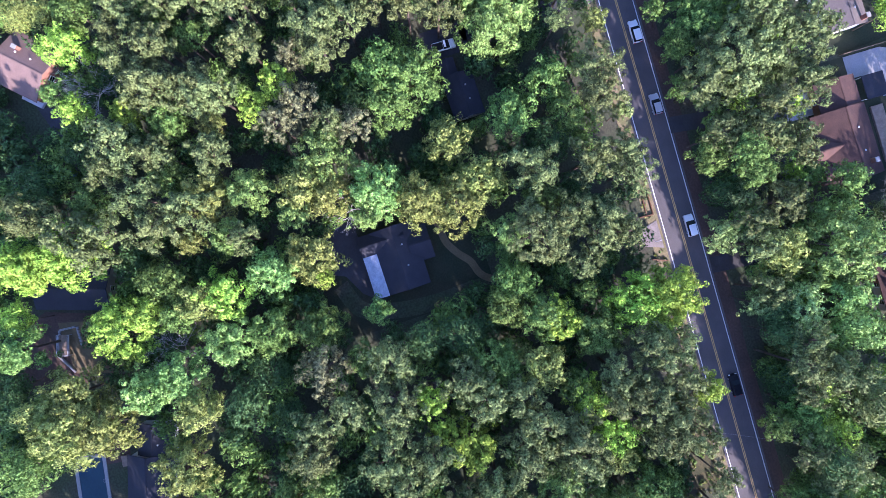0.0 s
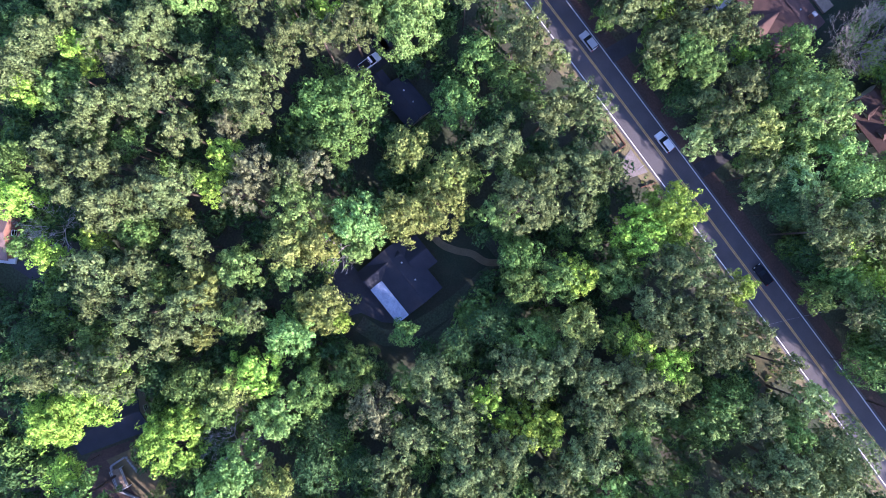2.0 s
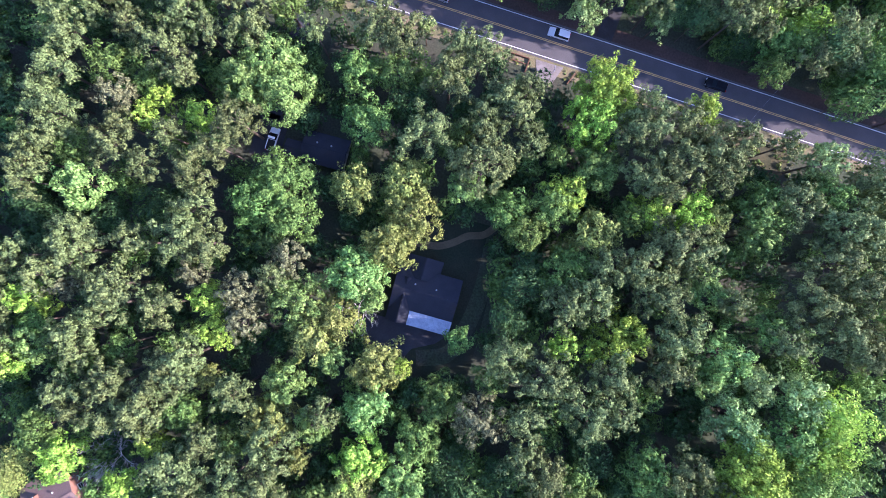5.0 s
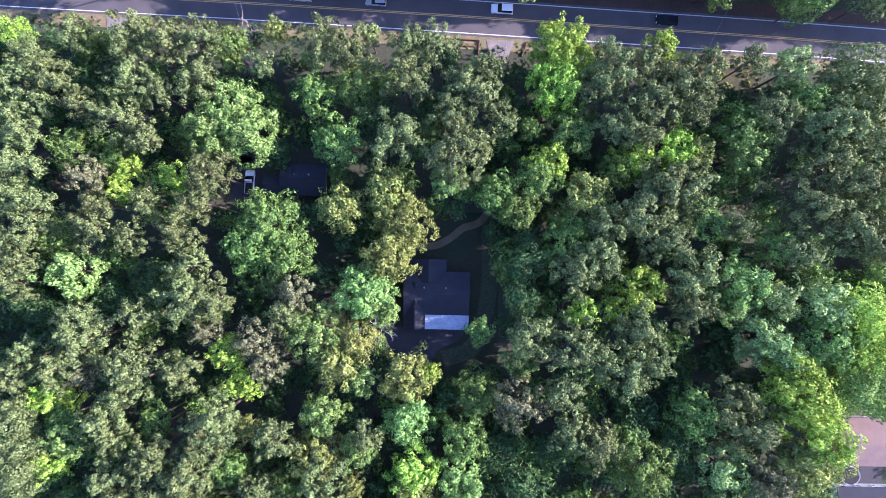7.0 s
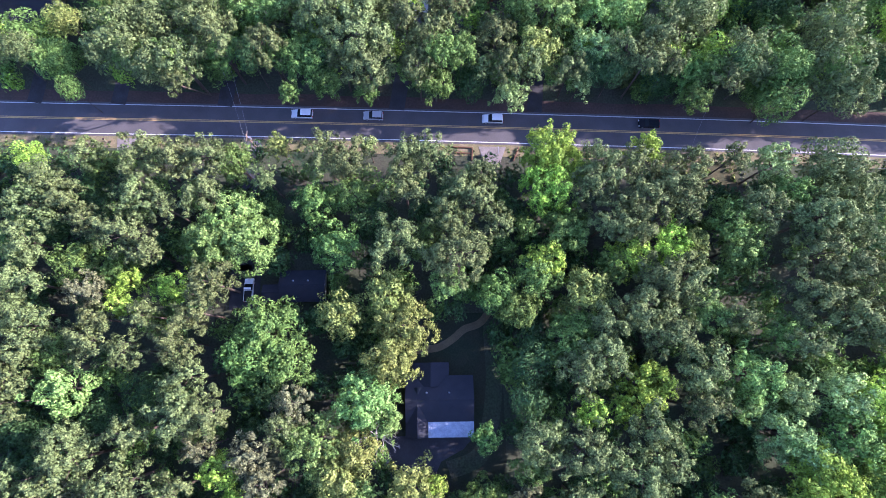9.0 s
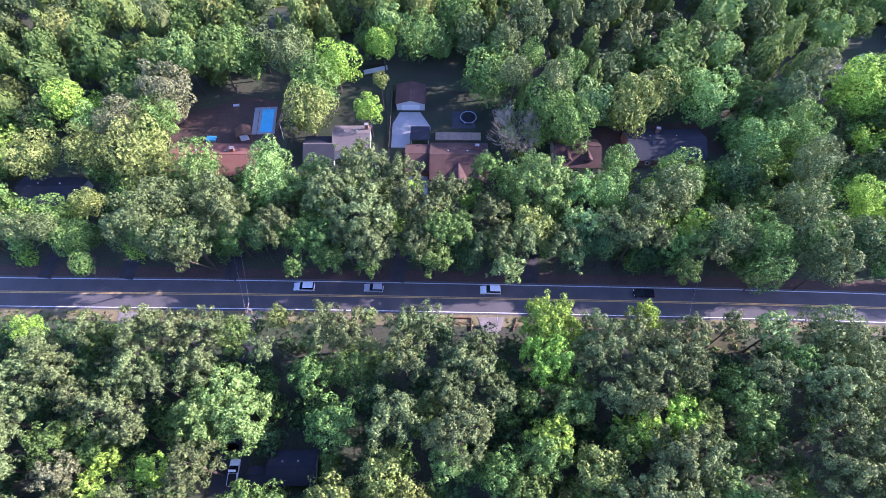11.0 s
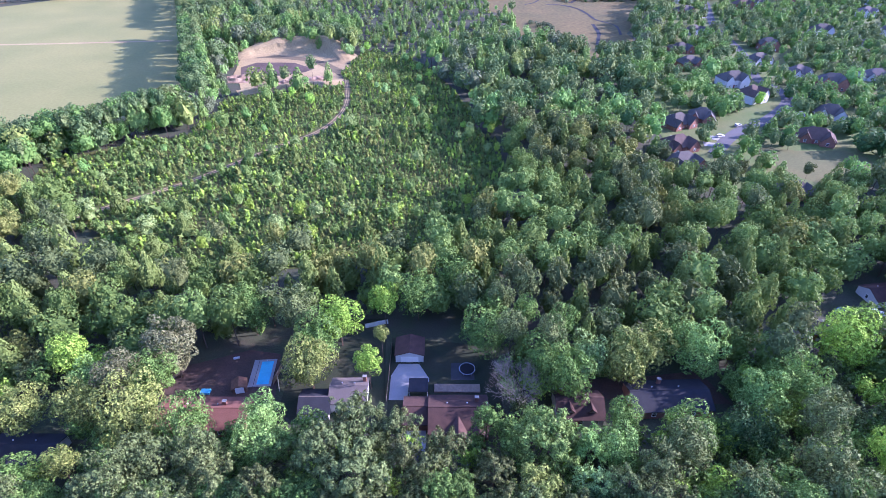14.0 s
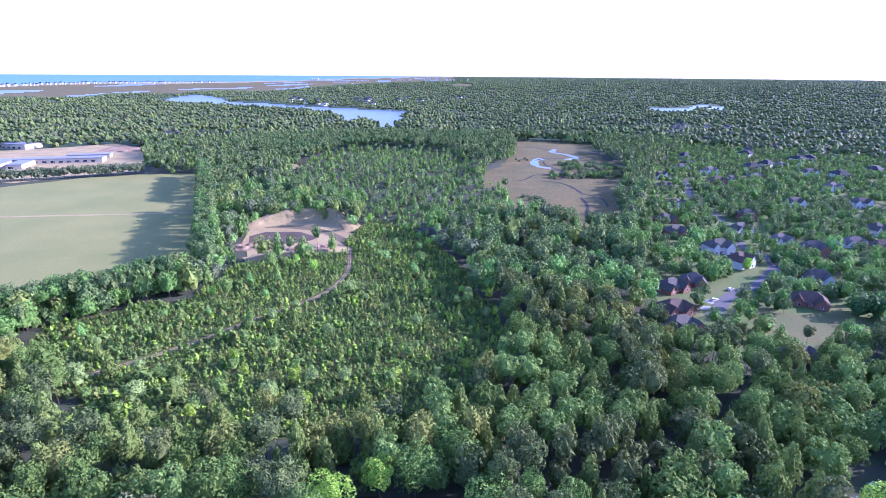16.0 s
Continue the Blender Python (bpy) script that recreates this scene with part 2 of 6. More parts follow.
# ---- builders ----
def part(name, bm, mat, parent=None, label=""):
    """Links a bmesh as one mesh object under a thing or a part."""
    me = bpy.data.meshes.new(name)
    bm.to_mesh(me)
    bm.free()
    for m in (mat if isinstance(mat, (list, tuple)) else [mat]):
        me.materials.append(m)
    ob = new(name, me)
    if parent is not None:
        ob.parent = parent
    if label:
        ob["label"] = label
    return ob


def empty(name, m, label, category, group="", kind=""):
    ob = new(name)
    ob.matrix_world = m
    return tagged(ob, label, category, group, kind)


def raw_mesh(name, verts, faces_per, mats, index=None, smooth=False):
    """A mesh straight from arrays: verts (n x 3), every faces_per vertices make one face."""
    n = len(verts)
    me = bpy.data.meshes.new(name)
    me.vertices.add(n)
    me.vertices.foreach_set("co", np.asarray(verts, np.float32).ravel())
    me.loops.add(n)
    me.loops.foreach_set("vertex_index", np.arange(n, dtype=np.int32))
    k = n // faces_per
    me.polygons.add(k)
    me.polygons.foreach_set("loop_start", np.arange(0, n, faces_per, dtype=np.int32))
    for m in mats:
        me.materials.append(m)
    if index is not None:
        me.polygons.foreach_set("material_index", np.asarray(index, np.int32))
    me.update(calc_edges=True)
    return me


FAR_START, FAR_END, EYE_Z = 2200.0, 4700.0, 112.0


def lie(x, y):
    """Where a place on the plan lies: beyond FAR_START distance is squeezed and raised along the camera's sight lines,
    to fit its view of the horizon. Returns x, y, z and how much things shrink there."""
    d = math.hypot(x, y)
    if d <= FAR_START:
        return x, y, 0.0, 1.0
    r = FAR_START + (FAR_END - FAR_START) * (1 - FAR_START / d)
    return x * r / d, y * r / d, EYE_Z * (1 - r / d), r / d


def inside(x, y, poly):
    hit = False
    j = len(poly) - 1
    for i in range(len(poly)):
        (xi, yi), (xj, yj) = poly[i], poly[j]
        if (yi > y) != (yj > y) and x < (xj - xi) * (y - yi) / (yj - yi) + xi:
            hit = not hit
        j = i
    return hit


def sheet(name, poly, mat, z, label, category, kind="structure", wobble=1.0, step=12.0):
    """A flat region of ground with an uneven edge."""
    pts = []
    for i, (x, y) in enumerate(poly):
        x2, y2 = poly[(i + 1) % len(poly)]
        n = max(1, int(math.hypot(x2 - x, y2 - y) / step))
        for k in range(n):
            u, v = x + (x2 - x) * k / n, y + (y2 - y) * k / n
            w = Vector((u / 25, v / 25, z))
            u, v = u + wobble * noise.noise(w), v + wobble * noise.noise(w + Vector((7, 3, 1)))
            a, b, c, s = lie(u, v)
            pts.append((a, b, c + z))
    bm = bmesh.new()
    bm.faces.new([bm.verts.new(p) for p in pts])
    bmesh.ops.recalc_face_normals(bm, faces=bm.faces)
    bmesh.ops.triangulate(bm, faces=bm.faces)
    for f in bm.faces:
        if f.normal.z < 0:
            f.normal_flip()
    ob = part(name, bm, mat)
    return tagged(ob, label, category, kind=kind)


def strip(name, line, width, mat, z, label, category, kind="structure", wobble=0.0, parent=None):
    """A band of even width along a line on the ground."""
    pts = [Vector((x, y, 0)) for x, y in line]
    bm = bmesh.new()
    rows = []
    for i, p in enumerate(pts):
        d = (pts[min(i + 1, len(pts) - 1)] - pts[max(i - 1, 0)]).normalized()
        s = Vector((-d.y, d.x, 0))
        w = width / 2 * (1 + wobble * noise.noise(p / 9))
        row = []
        for q in (p + s * w, p - s * w):
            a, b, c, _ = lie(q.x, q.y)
            row.append(bm.verts.new((a, b, c + z)))
        rows.append(row)
    for r, t in zip(rows, rows[1:]):
        bm.faces.new((r[0], r[1], t[1], t[0]))
    for f in bm.faces:
        f.normal_update()
        if f.normal.z < 0:
            f.normal_flip()
    ob = part(name, bm, mat, parent)
    return tagged(ob, label, category, kind=kind) if parent is None else ob


def smooth_line(pts, n=8):
    """A curve through points."""
    out = []
    p = [pts[0], *pts, pts[-1]]
    for i in range(1, len(p) - 2):
        for k in range(n):
            t = k / n
            out.append(tuple(0.5 * (2 * b + (c - a) * t + (2 * a - 5 * b + 4 * c - d) * t * t + (3 * b - a - 3 * c + d) * t ** 3)
                             for a, b, c, d in zip(p[i - 1], p[i], p[i + 1], p[i + 2])))
    return out + [tuple(pts[-1])]


def box(bm, x0, y0, z0, x1, y1, z1, bevel=0.0):
    r = bmesh.ops.create_cube(bm, size=1, matrix=Matrix.LocRotScale(((x0 + x1) / 2, (y0 + y1) / 2, (z0 + z1) / 2), None, (x1 - x0, y1 - y0, z1 - z0)))
    if bevel:
        es = list({e for v in r["verts"] for e in v.link_edges})
        bmesh.ops.bevel(bm, geom=es, offset=bevel, segments=2, affect="EDGES")
    return r["verts"]


def tube(bm, a, b, r0, r1, sides=6):
    """A tapered rod from a to b."""
    a, b = Vector(a), Vector(b)
    q = (b - a).to_track_quat("Z", "Y")
    lo, hi = [], []
    for k in range(sides):
        w = 2 * math.pi * k / sides
        d = q @ Vector((math.cos(w), math.sin(w), 0))
        lo.append(bm.verts.new(a + d * r0))
        hi.append(bm.verts.new(b + d * r1))
    for k in range(sides):
        j = (k + 1) % sides
        bm.faces.new((lo[k], lo[j], hi[j], hi[k]))
    bm.faces.new(lo[::-1])
    bm.faces.new(hi)


ROAD = smooth_line([(-700, 54.4), (-420, 51.9), (-200, 50.6), (-97, 50.15), (-35, 50.05), (27, 49.5), (95, 48.4), (200, 45.1), (420, 36.5), (700, 20.5)], 10)


def road_y(x):
    for (x0, y0), (x1, y1) in zip(ROAD, ROAD[1:]):
        if x0 <= x <= x1:
            return y0 + (y1 - y0) * (x - x0) / (x1 - x0)
    return 50.0



# ---- trees ----
RNG = np.random.default_rng(7)


def leaf_clumps(centers, normals, size, rng):
    """Uneven three-cornered leaf clumps at centers, facing normals."""
    n = len(centers)
    r = rng.normal(size=(n, 3))
    u = np.cross(normals, r)
    u /= np.linalg.norm(u, axis=1, keepdims=True) + 1e-9
    v = np.cross(normals, u)
    out = np.empty((n, 3, 3))
    for k, (cu, cv) in enumerate(((1.0, 0.0), (-0.5, 0.87), (-0.5, -0.87))):
        s = size[:, None] * rng.uniform(0.65, 1.3, (n, 1))
        out[:, k] = centers + s * (cu * u + cv * v) + normals * s * rng.uniform(-0.3, 0.3, (n, 1))
    return out.reshape(-1, 3)


# boughs, their spread, tufts on each, the tufts' radius, flatness
CROWN_FORM = {"pine": (21, 0.17, 4, (0.10, 0.17), 0.8), "open": (23, 0.17, 5, (0.10, 0.17), 0.95), "round": (30, 0.15, 4, (0.12, 0.19), 0.85),
              "grand": (46, 0.12, 5, (0.08, 0.13), 0.85), "cone": (20, 0.12, 4, (0.10, 0.16), 1.5)}


def crown_cloud(shape, count, leaf, rng, full=1.0, low=-0.35):
    """Leaf clumps of a crown of radius 1 whose centre is at the origin, in tufts along its boughs; also the ends of the boughs."""
    k, spread, each, tuft_r, flat = CROWN_FORM[shape]
    tuft_r = (tuft_r[0] * full, tuft_r[1] * full)
    boughs, tufts = [], []
    for i in range(k):
        a = i * 2.39996 + rng.uniform(-0.5, 0.5)
        h = low + (0.95 - low) * (i + 0.5) / k
        if shape == "cone":
            rad = max(0.0, 0.8 * (1 - (h - low) / (1 - low))) * rng.uniform(0.7, 1.1)
        else:
            rad = math.sqrt(max(0.0, 1 - min(1, abs(h + (0.2 if low < -0.5 else 0))) ** 2)) * rng.uniform(0.5, 0.86)
            if rng.random() < 0.25:
                rad *= 0.4
        mid_b = np.array((rad * math.cos(a), rad * math.sin(a), h * 0.75 * (flat if low > -0.5 else 1.25)))
        boughs.append((*mid_b, 0.2))
        for _ in range(each):
            tufts.append((*(mid_b + rng.normal(size=3) * spread * np.array([1, 1, 0.6])), rng.uniform(*tuft_r)))
    tufts = np.array(tufts)
    pick = rng.choice(len(tufts), count, p=tufts[:, 3] ** 2 / (tufts[:, 3] ** 2).sum())
    d = rng.normal(size=(count, 3))
    d /= np.linalg.norm(d, axis=1, keepdims=True)
    d[:, 2] = np.where(rng.random(count) < 0.75, np.abs(d[:, 2]), d[:, 2])
    c = tufts[pick, :3] + d * tufts[pick, 3:] * rng.uniform(0.6, 1.12, (count, 1)) * np.array([1, 1, 0.9])
    out = c / (np.linalg.norm(c, axis=1, keepdims=True) + 0.2)
    nrm = d * 0.8 + out * 0.65 + rng.normal(size=(count, 3)) * 0.28 + np.array([0, 0, 0.15])
    nrm /= np.linalg.norm(nrm, axis=1, keepdims=True)
    return leaf_clumps(c, nrm, leaf * rng.uniform(0.7, 1.3, count), rng), boughs


def shrub(count, leaf, rng):
    """An upright young plant: leaf clumps round a stem, pointed on top."""
    z = rng.uniform(-0.9, 1.0, count)
    a = rng.uniform(0, 6.283, count)
    wide = 0.85 * (1 - (z + 0.9) / 2.1) * rng.uniform(0.5, 1.0, count)
    c = np.stack((wide * np.cos(a), wide * np.sin(a), z), 1)
    nrm = np.stack((np.cos(a), np.sin(a), rng.uniform(0.5, 1.7, count)), 1) + rng.normal(size=(count, 3)) * 0.3
    nrm /= np.linalg.norm(nrm, axis=1, keepdims=True)
    return leaf_clumps(c, nrm, leaf * rng.uniform(0.6, 1.3, count), rng)


def lobed_crown(shape, count, leaf, rng):
    """A closed lobed crown of radius 1: leaf clumps on the skin of its lobes only, round a knobbly core."""
    k = {"pine": 22, "open": 20, "round": 26, "cone": 15}[shape]
    lobes = []
    for i in range(k):
        a = i * 2.39996 + rng.uniform(-0.4, 0.4)
        u = (i + 0.5) / k
        if shape == "cone":
            lobes.append((0.62 * (1 - u) * math.cos(a), 0.62 * (1 - u) * math.sin(a), -0.7 + 1.5 * u, 0.40 - 0.2 * u))
        else:
            h = -0.6 + 1.35 * u
            rad = 0.66 * math.sqrt(max(0.03, 1 - max(0, h) ** 2 * 1.3)) * rng.uniform(0.75, 1.1)
            lobes.append((rad * math.cos(a), rad * math.sin(a), h * rng.uniform(0.8, 1.05), rng.uniform(0.19, 0.35) * (0.85 if shape == "pine" else 1)))
    lobes = np.array(lobes)
    c = np.empty((0, 3))
    d = np.empty((0, 3))
    while len(c) < count:
        pick = rng.choice(k, count * 2, p=lobes[:, 3] ** 2 / (lobes[:, 3] ** 2).sum())
        e = rng.normal(size=(count * 2, 3))
        e /= np.linalg.norm(e, axis=1, keepdims=True)
        q = lobes[pick, :3] + e * lobes[pick, 3:] * rng.uniform(0.9, 1.14, (count * 2, 1))
        gap = np.linalg.norm(q[:, None] - lobes[None, :, :3], axis=2) / lobes[None, :, 3]
        keep = (gap.min(axis=1) > 0.86) & (e[:, 2] > -0.45) & (np.linalg.norm(q * np.array([1, 1, 0.7]), axis=1) > 0.38)
        c, d = np.concatenate((c, q[keep])), np.concatenate((d, e[keep]))
    c, d = c[:count], d[:count]
    nrm = d + rng.normal(size=(count, 3)) * 0.3 + np.array([0, 0, 0.1])
    nrm /= np.linalg.norm(nrm, axis=1, keepdims=True)
    core = far_crown(shape, *((3, 6) if count > 100 else (2, 5)), rng) * np.array([0.62, 0.62, 0.8]) - np.array([0, 0, 0.2])
    return np.concatenate((leaf_clumps(c, nrm, leaf * rng.uniform(0.7, 1.3, count), rng), core))


def far_crown(shape, rings, sides, rng):
    """A closed, knobbly crown of few faces, for woods far off."""
    grid = []
    for i in range(rings):
        u = i / rings
        z = -0.7 + 1.6 * u
        wide = (1 - u) ** 0.7 if shape == "cone" else math.sqrt(max(0.02, 1 - ((z + 0.05) / 1.0) ** 2)) if z > -0.4 else 0.75
        grid.append([np.array((wide * math.cos(w), wide * math.sin(w), z)) * np.array((g1, g1, 1)) + np.array((0, 0, g2))
                     for w, g1, g2 in ((2 * math.pi * (k + 0.5 * i) / sides, rng.uniform(0.55, 1.3), rng.uniform(-0.25, 0.25)) for k in range(sides))])
    top = np.array((rng.uniform(-0.2, 0.2), rng.uniform(-0.2, 0.2), 1.0))
    tri = []
    for lo, hi in zip(grid, grid[1:]):
        for k in range(sides):
            j = (k + 1) % sides
            tri += [lo[k], lo[j], hi[k], lo[j], hi[j], hi[k]]
    for k in range(sides):
        tri += [grid[-1][k], grid[-1][(k + 1) % sides], top]
    return np.array(tri)


CROWNS = {}
for shape, count, leaf in (("grand", 7000, 0.040), ("round", 4300, 0.052), ("open", 4200, 0.052), ("pine", 4200, 0.047), ("cone", 2600, 0.050)):
    for i in range(4):
        CROWNS[shape, i] = crown_cloud(shape, count, leaf, RNG)
SHAPE_OF = {"dull": "open", "green": "round", "lime": "open", "pine": "pine", "olive": "round", "mint": "open", "deep": "round", "tan": "pine", "pale": "open", "young": "cone", "forest": "round"}
TREE_LABEL = {
    "green": "broadleaf tree with a full fresh green crown", "lime": "broadleaf tree in bright yellow-green spring leaf",
    "pine": "tall pine with grey-green tufted needle clumps", "olive": "broad oak with an olive-yellow flowering crown",
    "mint": "broadleaf tree with a cool mint-green crown", "deep": "low understory tree with dark green leaves",
    "young": "young slender tree", "forest": "dull green woodland tree",
    "tan": "pine with brownish tufts of old cones", "pale": "broadleaf tree with pale silvery spring leaves",
}
TREE_MESH = {}


def tree_meshes(kind, variant, grand=False):
    """Trunk with limbs and crown for a tree of crown radius 1 m; trunk from z = -1 unit down."""
    key = (kind, variant, grand)
    if key in TREE_MESH:
        return TREE_MESH[key]
    quads, lobes = CROWNS["grand" if grand else SHAPE_OF[kind], variant]
    crown = raw_mesh("crown", quads, 3, [LEAF_NEAR[kind]])
    bm = bmesh.new()
    tube(bm, (0, 0, -3.2), (0, 0, -0.2), 0.075, 0.05, 7)
    tube(bm, (0, 0, -0.2), (0.02, 0.03, 0.45), 0.05, 0.02, 6)
    for x, y, z, r in lobes[::2]:
        tube(bm, (0, 0, max(-0.6, z - 0.45)), (x, y, z), 0.03, 0.01, 4)
    trunk = bpy.data.meshes.new("trunk")
    bm.to_mesh(trunk)
    bm.free()
    trunk.materials.append(M_bark)
    TREE_MESH[key] = (trunk, crown)
    return TREE_MESH[key]


PLANTED = []
OUTER = []          # trees too far out to be told apart singly
TREE_REACH = 80.0
TREE_COUNT = [0]


def tree(x, y, radius, kind, height=None):
    """A tree with its foot at (x, y): crown radius and total height in metres."""
    TREE_COUNT[0] += 1
    i = TREE_COUNT[0]
    if math.hypot(x, y) > TREE_REACH or kind == "deep":
        OUTER.append((x, y, radius, height or 14, kind))
        PLANTED.append((x, y, radius))
        return None
    height = height or (9 + radius * 1.7 + (4 if kind in ("pine", "tan") else 0))
    if kind == "deep":
        height *= 0.7
    PLANTED.append((x, y, radius))
    trunk, crown = tree_meshes(kind, i % 4, radius > 6.2)
    tall = (1.3 if y < 50 else 1.2) + 0.06 * (i % 5)
    z = height - radius * (1.05 if y < 50 else 1.0)
    # a crown over the carriageway hangs from a leaning trunk beside it
    off = y - road_y(x)
    foot = y if abs(off) > 6.0 else road_y(x) + (6.0 if off > 0 else -6.0)
    root = empty("tree", pose(x, foot, 0), TREE_LABEL[kind], "tree", "trees of the wood")
    tr, cr = new("trunk", trunk), new("crown", crown)
    top = Vector((0, y - foot, z))
    turn = Matrix.Rotation(radians((i * 67) % 360), 4, "Z")
    for o, size in ((cr, (radius, radius, radius * tall)), (tr, (radius * 0.8, radius * 0.8, top.length / 3.2))):
        o.parent = root
        lean = top.to_track_quat("Z", "Y").to_matrix().to_4x4() if o is tr else Matrix()
        o.matrix_local = Matrix.Translation(top) @ lean @ turn @ Matrix.Diagonal((*size, 1))
    return root


def wood(name, spots, lod_count, leaf, label, leaves=None, trunks=False, solid=None):
    """Many trees as one mesh of leaf clumps; spots: x, y, radius, height, kind."""
    temps = {(s, i): shrub(*solid, RNG) if solid and solid[0] > 9 else far_crown(s, *solid, RNG) if solid else lobed_crown(s, lod_count, leaf, RNG) for s in ("round", "open", "pine", "cone") for i in range(5)}
    chunks, idx = [], []
    for j, (x, y, r, h, kind) in enumerate(spots):
        t = temps[SHAPE_OF.get(kind, "cone"), j % 5]
        a = j * 1.7
        ca, sa = math.cos(a), math.sin(a)
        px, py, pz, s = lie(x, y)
        rz = (0.5 * h if solid[0] > 9 else r * (0.8 if solid[0] < 3 else 1.15)) if solid else min(r * (1.6 if kind == "young" else 1.05), 0.52 * h)
        v = t * np.array([r * (0.84 + 0.035 * (j * 37 % 10)), r * (0.84 + 0.035 * (j * 53 % 10)), rz * (0.9 + 0.025 * (j * 29 % 10))])
        w = np.stack((v[:, 0] * ca - v[:, 1] * sa, v[:, 0] * sa + v[:, 1] * ca, v[:, 2] + h - 0.97 * rz), 1)
        w[:, 2] = np.maximum(w[:, 2], 0.1)
        chunks.append((w * s + np.array([px, py, pz])).astype(np.float32))
        idx.append(np.full(len(t) // 3, LEAF_ORDER.index(kind), np.int32))
        if trunks:
            # a three-sided tapered trunk up into the crown
            foot = np.array([(math.cos(k * 2.0944), math.sin(k * 2.0944), 0) for k in range(3)]) * 0.04 * r
            tip = np.array([0, 0, h - 0.8 * rz])
            tri = [q for k in range(3) for q in (foot[k], foot[(k + 1) % 3], tip)]
            chunks.append((np.array(tri) + np.array([px, py, pz])).astype(np.float32))
            idx.append(np.full(3, len(LEAF_ORDER), np.int32))
    me = raw_mesh(name, np.concatenate(chunks), 3, [(leaves or LEAF)[k] for k in LEAF_ORDER] + [M_bark], np.concatenate(idx))
    return tagged(new(name, me), label, "woodland", kind="stuff")

# ---- the lie of the land ----
FIELD = [(-640, 540), (-450, 528), (-422, 559), (-378, 603), (-341, 615), (-278, 621), (-224, 498), (-206, 444), (-175, 370), (-157, 327), (-146, 292), (-166, 258), (-196, 244), (-204, 228), (-290, 203), (-560, 170)]
PIT = [(-143, 400), (-134, 413), (-100, 421), (-79, 402), (-66, 383), (-60, 365), (-64, 351), (-84, 345), (-96, 337), (-113, 330), (-121, 324), (-137, 356)]
PLANT = [(-171, 201), (-182, 228), (-160, 242), (-128, 262), (-123, 314), (-64.7, 335), (-62.9, 380), (-57, 413), (-26.5, 402), (-9, 374), (6, 327), (17, 273), (24, 247), (30, 217), (25, 197), (15, 172), (9, 156), (-16, 151), (-45, 148), (-71, 148),
         (-89, 142), (-99, 134), (-118, 136), (-129, 150), (-126, 168), (-148, 184)]
MARSH = [(117, 942), (173, 962), (206, 931), (247, 911), (216, 792), (227, 715), (221, 651), (197, 596), (169, 522), (152, 474), (144, 425), (132, 398), (104, 384), (88, 402), (78, 424), (70, 444), (60, 468), (58, 505), (48, 545), (40, 600), (54, 650), (74, 700), (102, 770)]
SCHOOL = [(-700, 600), (-640, 795), (-583, 833), (-527, 884), (-474, 852), (-436, 815), (-357, 648), (-359, 628), (-392, 618), (-440, 560), (-560, 560)]
RIVER = [(-1184, 2452), (-1236, 2830), (-1043, 2592), (-809, 2165), (-660, 2102), (-520, 1970), (-361, 1858), (-163, 1740), (-96, 1666), (-118, 1509), (-89, 1435), (-105, 1347), (-104, 1160), (-131, 1190), (-175, 1380), (-209, 1400), (-221, 1300), (-287, 1520), (-329, 1660), (-431, 1730), (-550, 1790), (-709, 1930), (-972, 2120), (-1082, 2160)]
LAGOON = [(695, 1944), (667, 1717), (759, 1751), (880, 1930), (907, 1819), (1045, 2085), (990, 2191), (869, 1990)]
LAWN = [(148.3, 250.8), (159.0, 249.6), (171.9, 245.1), (195.4, 246.8), (201.1, 239.1), (199.5, 222.3), (163.3, 213.6), (146.2, 233.2)]
LAWN2 = [(149.3, 279.6), (167.6, 299.3), (188.4, 307.4), (186.0, 297.8), (165.3, 281.6), (145.8, 269.9)]
SUBURB = [(137.3, 377.3), (263.0, 672.7), (509.4, 1072.4), (798.7, 996.8), (399.5, 383.1), (253.7, 244.7), (137.9, 190.5), (102.1, 224.4)]

# houses of the estate: place, turn, roof
ESTATE = [
    (114.5, 249.0, 20, "brown"), (110.0, 229.5, 15, "grey"), (124.0, 277.5, 30, "grey"), (140.7, 285.5, -20, "grey"), (188.1, 258.9, -25, "brown"), (214.6, 292.3, -20, "grey"), (235.6, 366.2, 10, "taupe"), (243.3, 340.9, -15, "grey"), (222.6, 394.9, 20, "grey"), (166.9, 378.5, 15, "grey"), (177.2, 421.7, 15, "grey"), (208.4, 477.6, 25, "grey"), (228.3, 556.6, 15, "grey"), (242.7, 607.6, 15, "grey"), (181.2, 317.1, 30, "brown"), (182.1, 344.3, 10, "grey"), (311.5, 474.3, 5, "grey"), (283.2, 359.3, -10, "taupe"), (289.5, 344.4, -5, "brown"), (320.1, 388.2, 10, "grey"), (292.7, 577.0, 5, "brown"), (289.7, 661.4, 0, "taupe"), (313.4, 639.1, 8, "taupe"), (245.7, 429.0, -10, "grey"), (353.2, 612.0, 0, "taupe"), (317.5, 597.1, 12, "grey"), (393.9, 545.5, 5, "taupe"), (426.1, 632.7, 0, "grey"), (372.6, 476.2, -8, "grey"), (423.2, 683.6, 10, "taupe"), (147.0, 202.0, 12, "grey"),
]


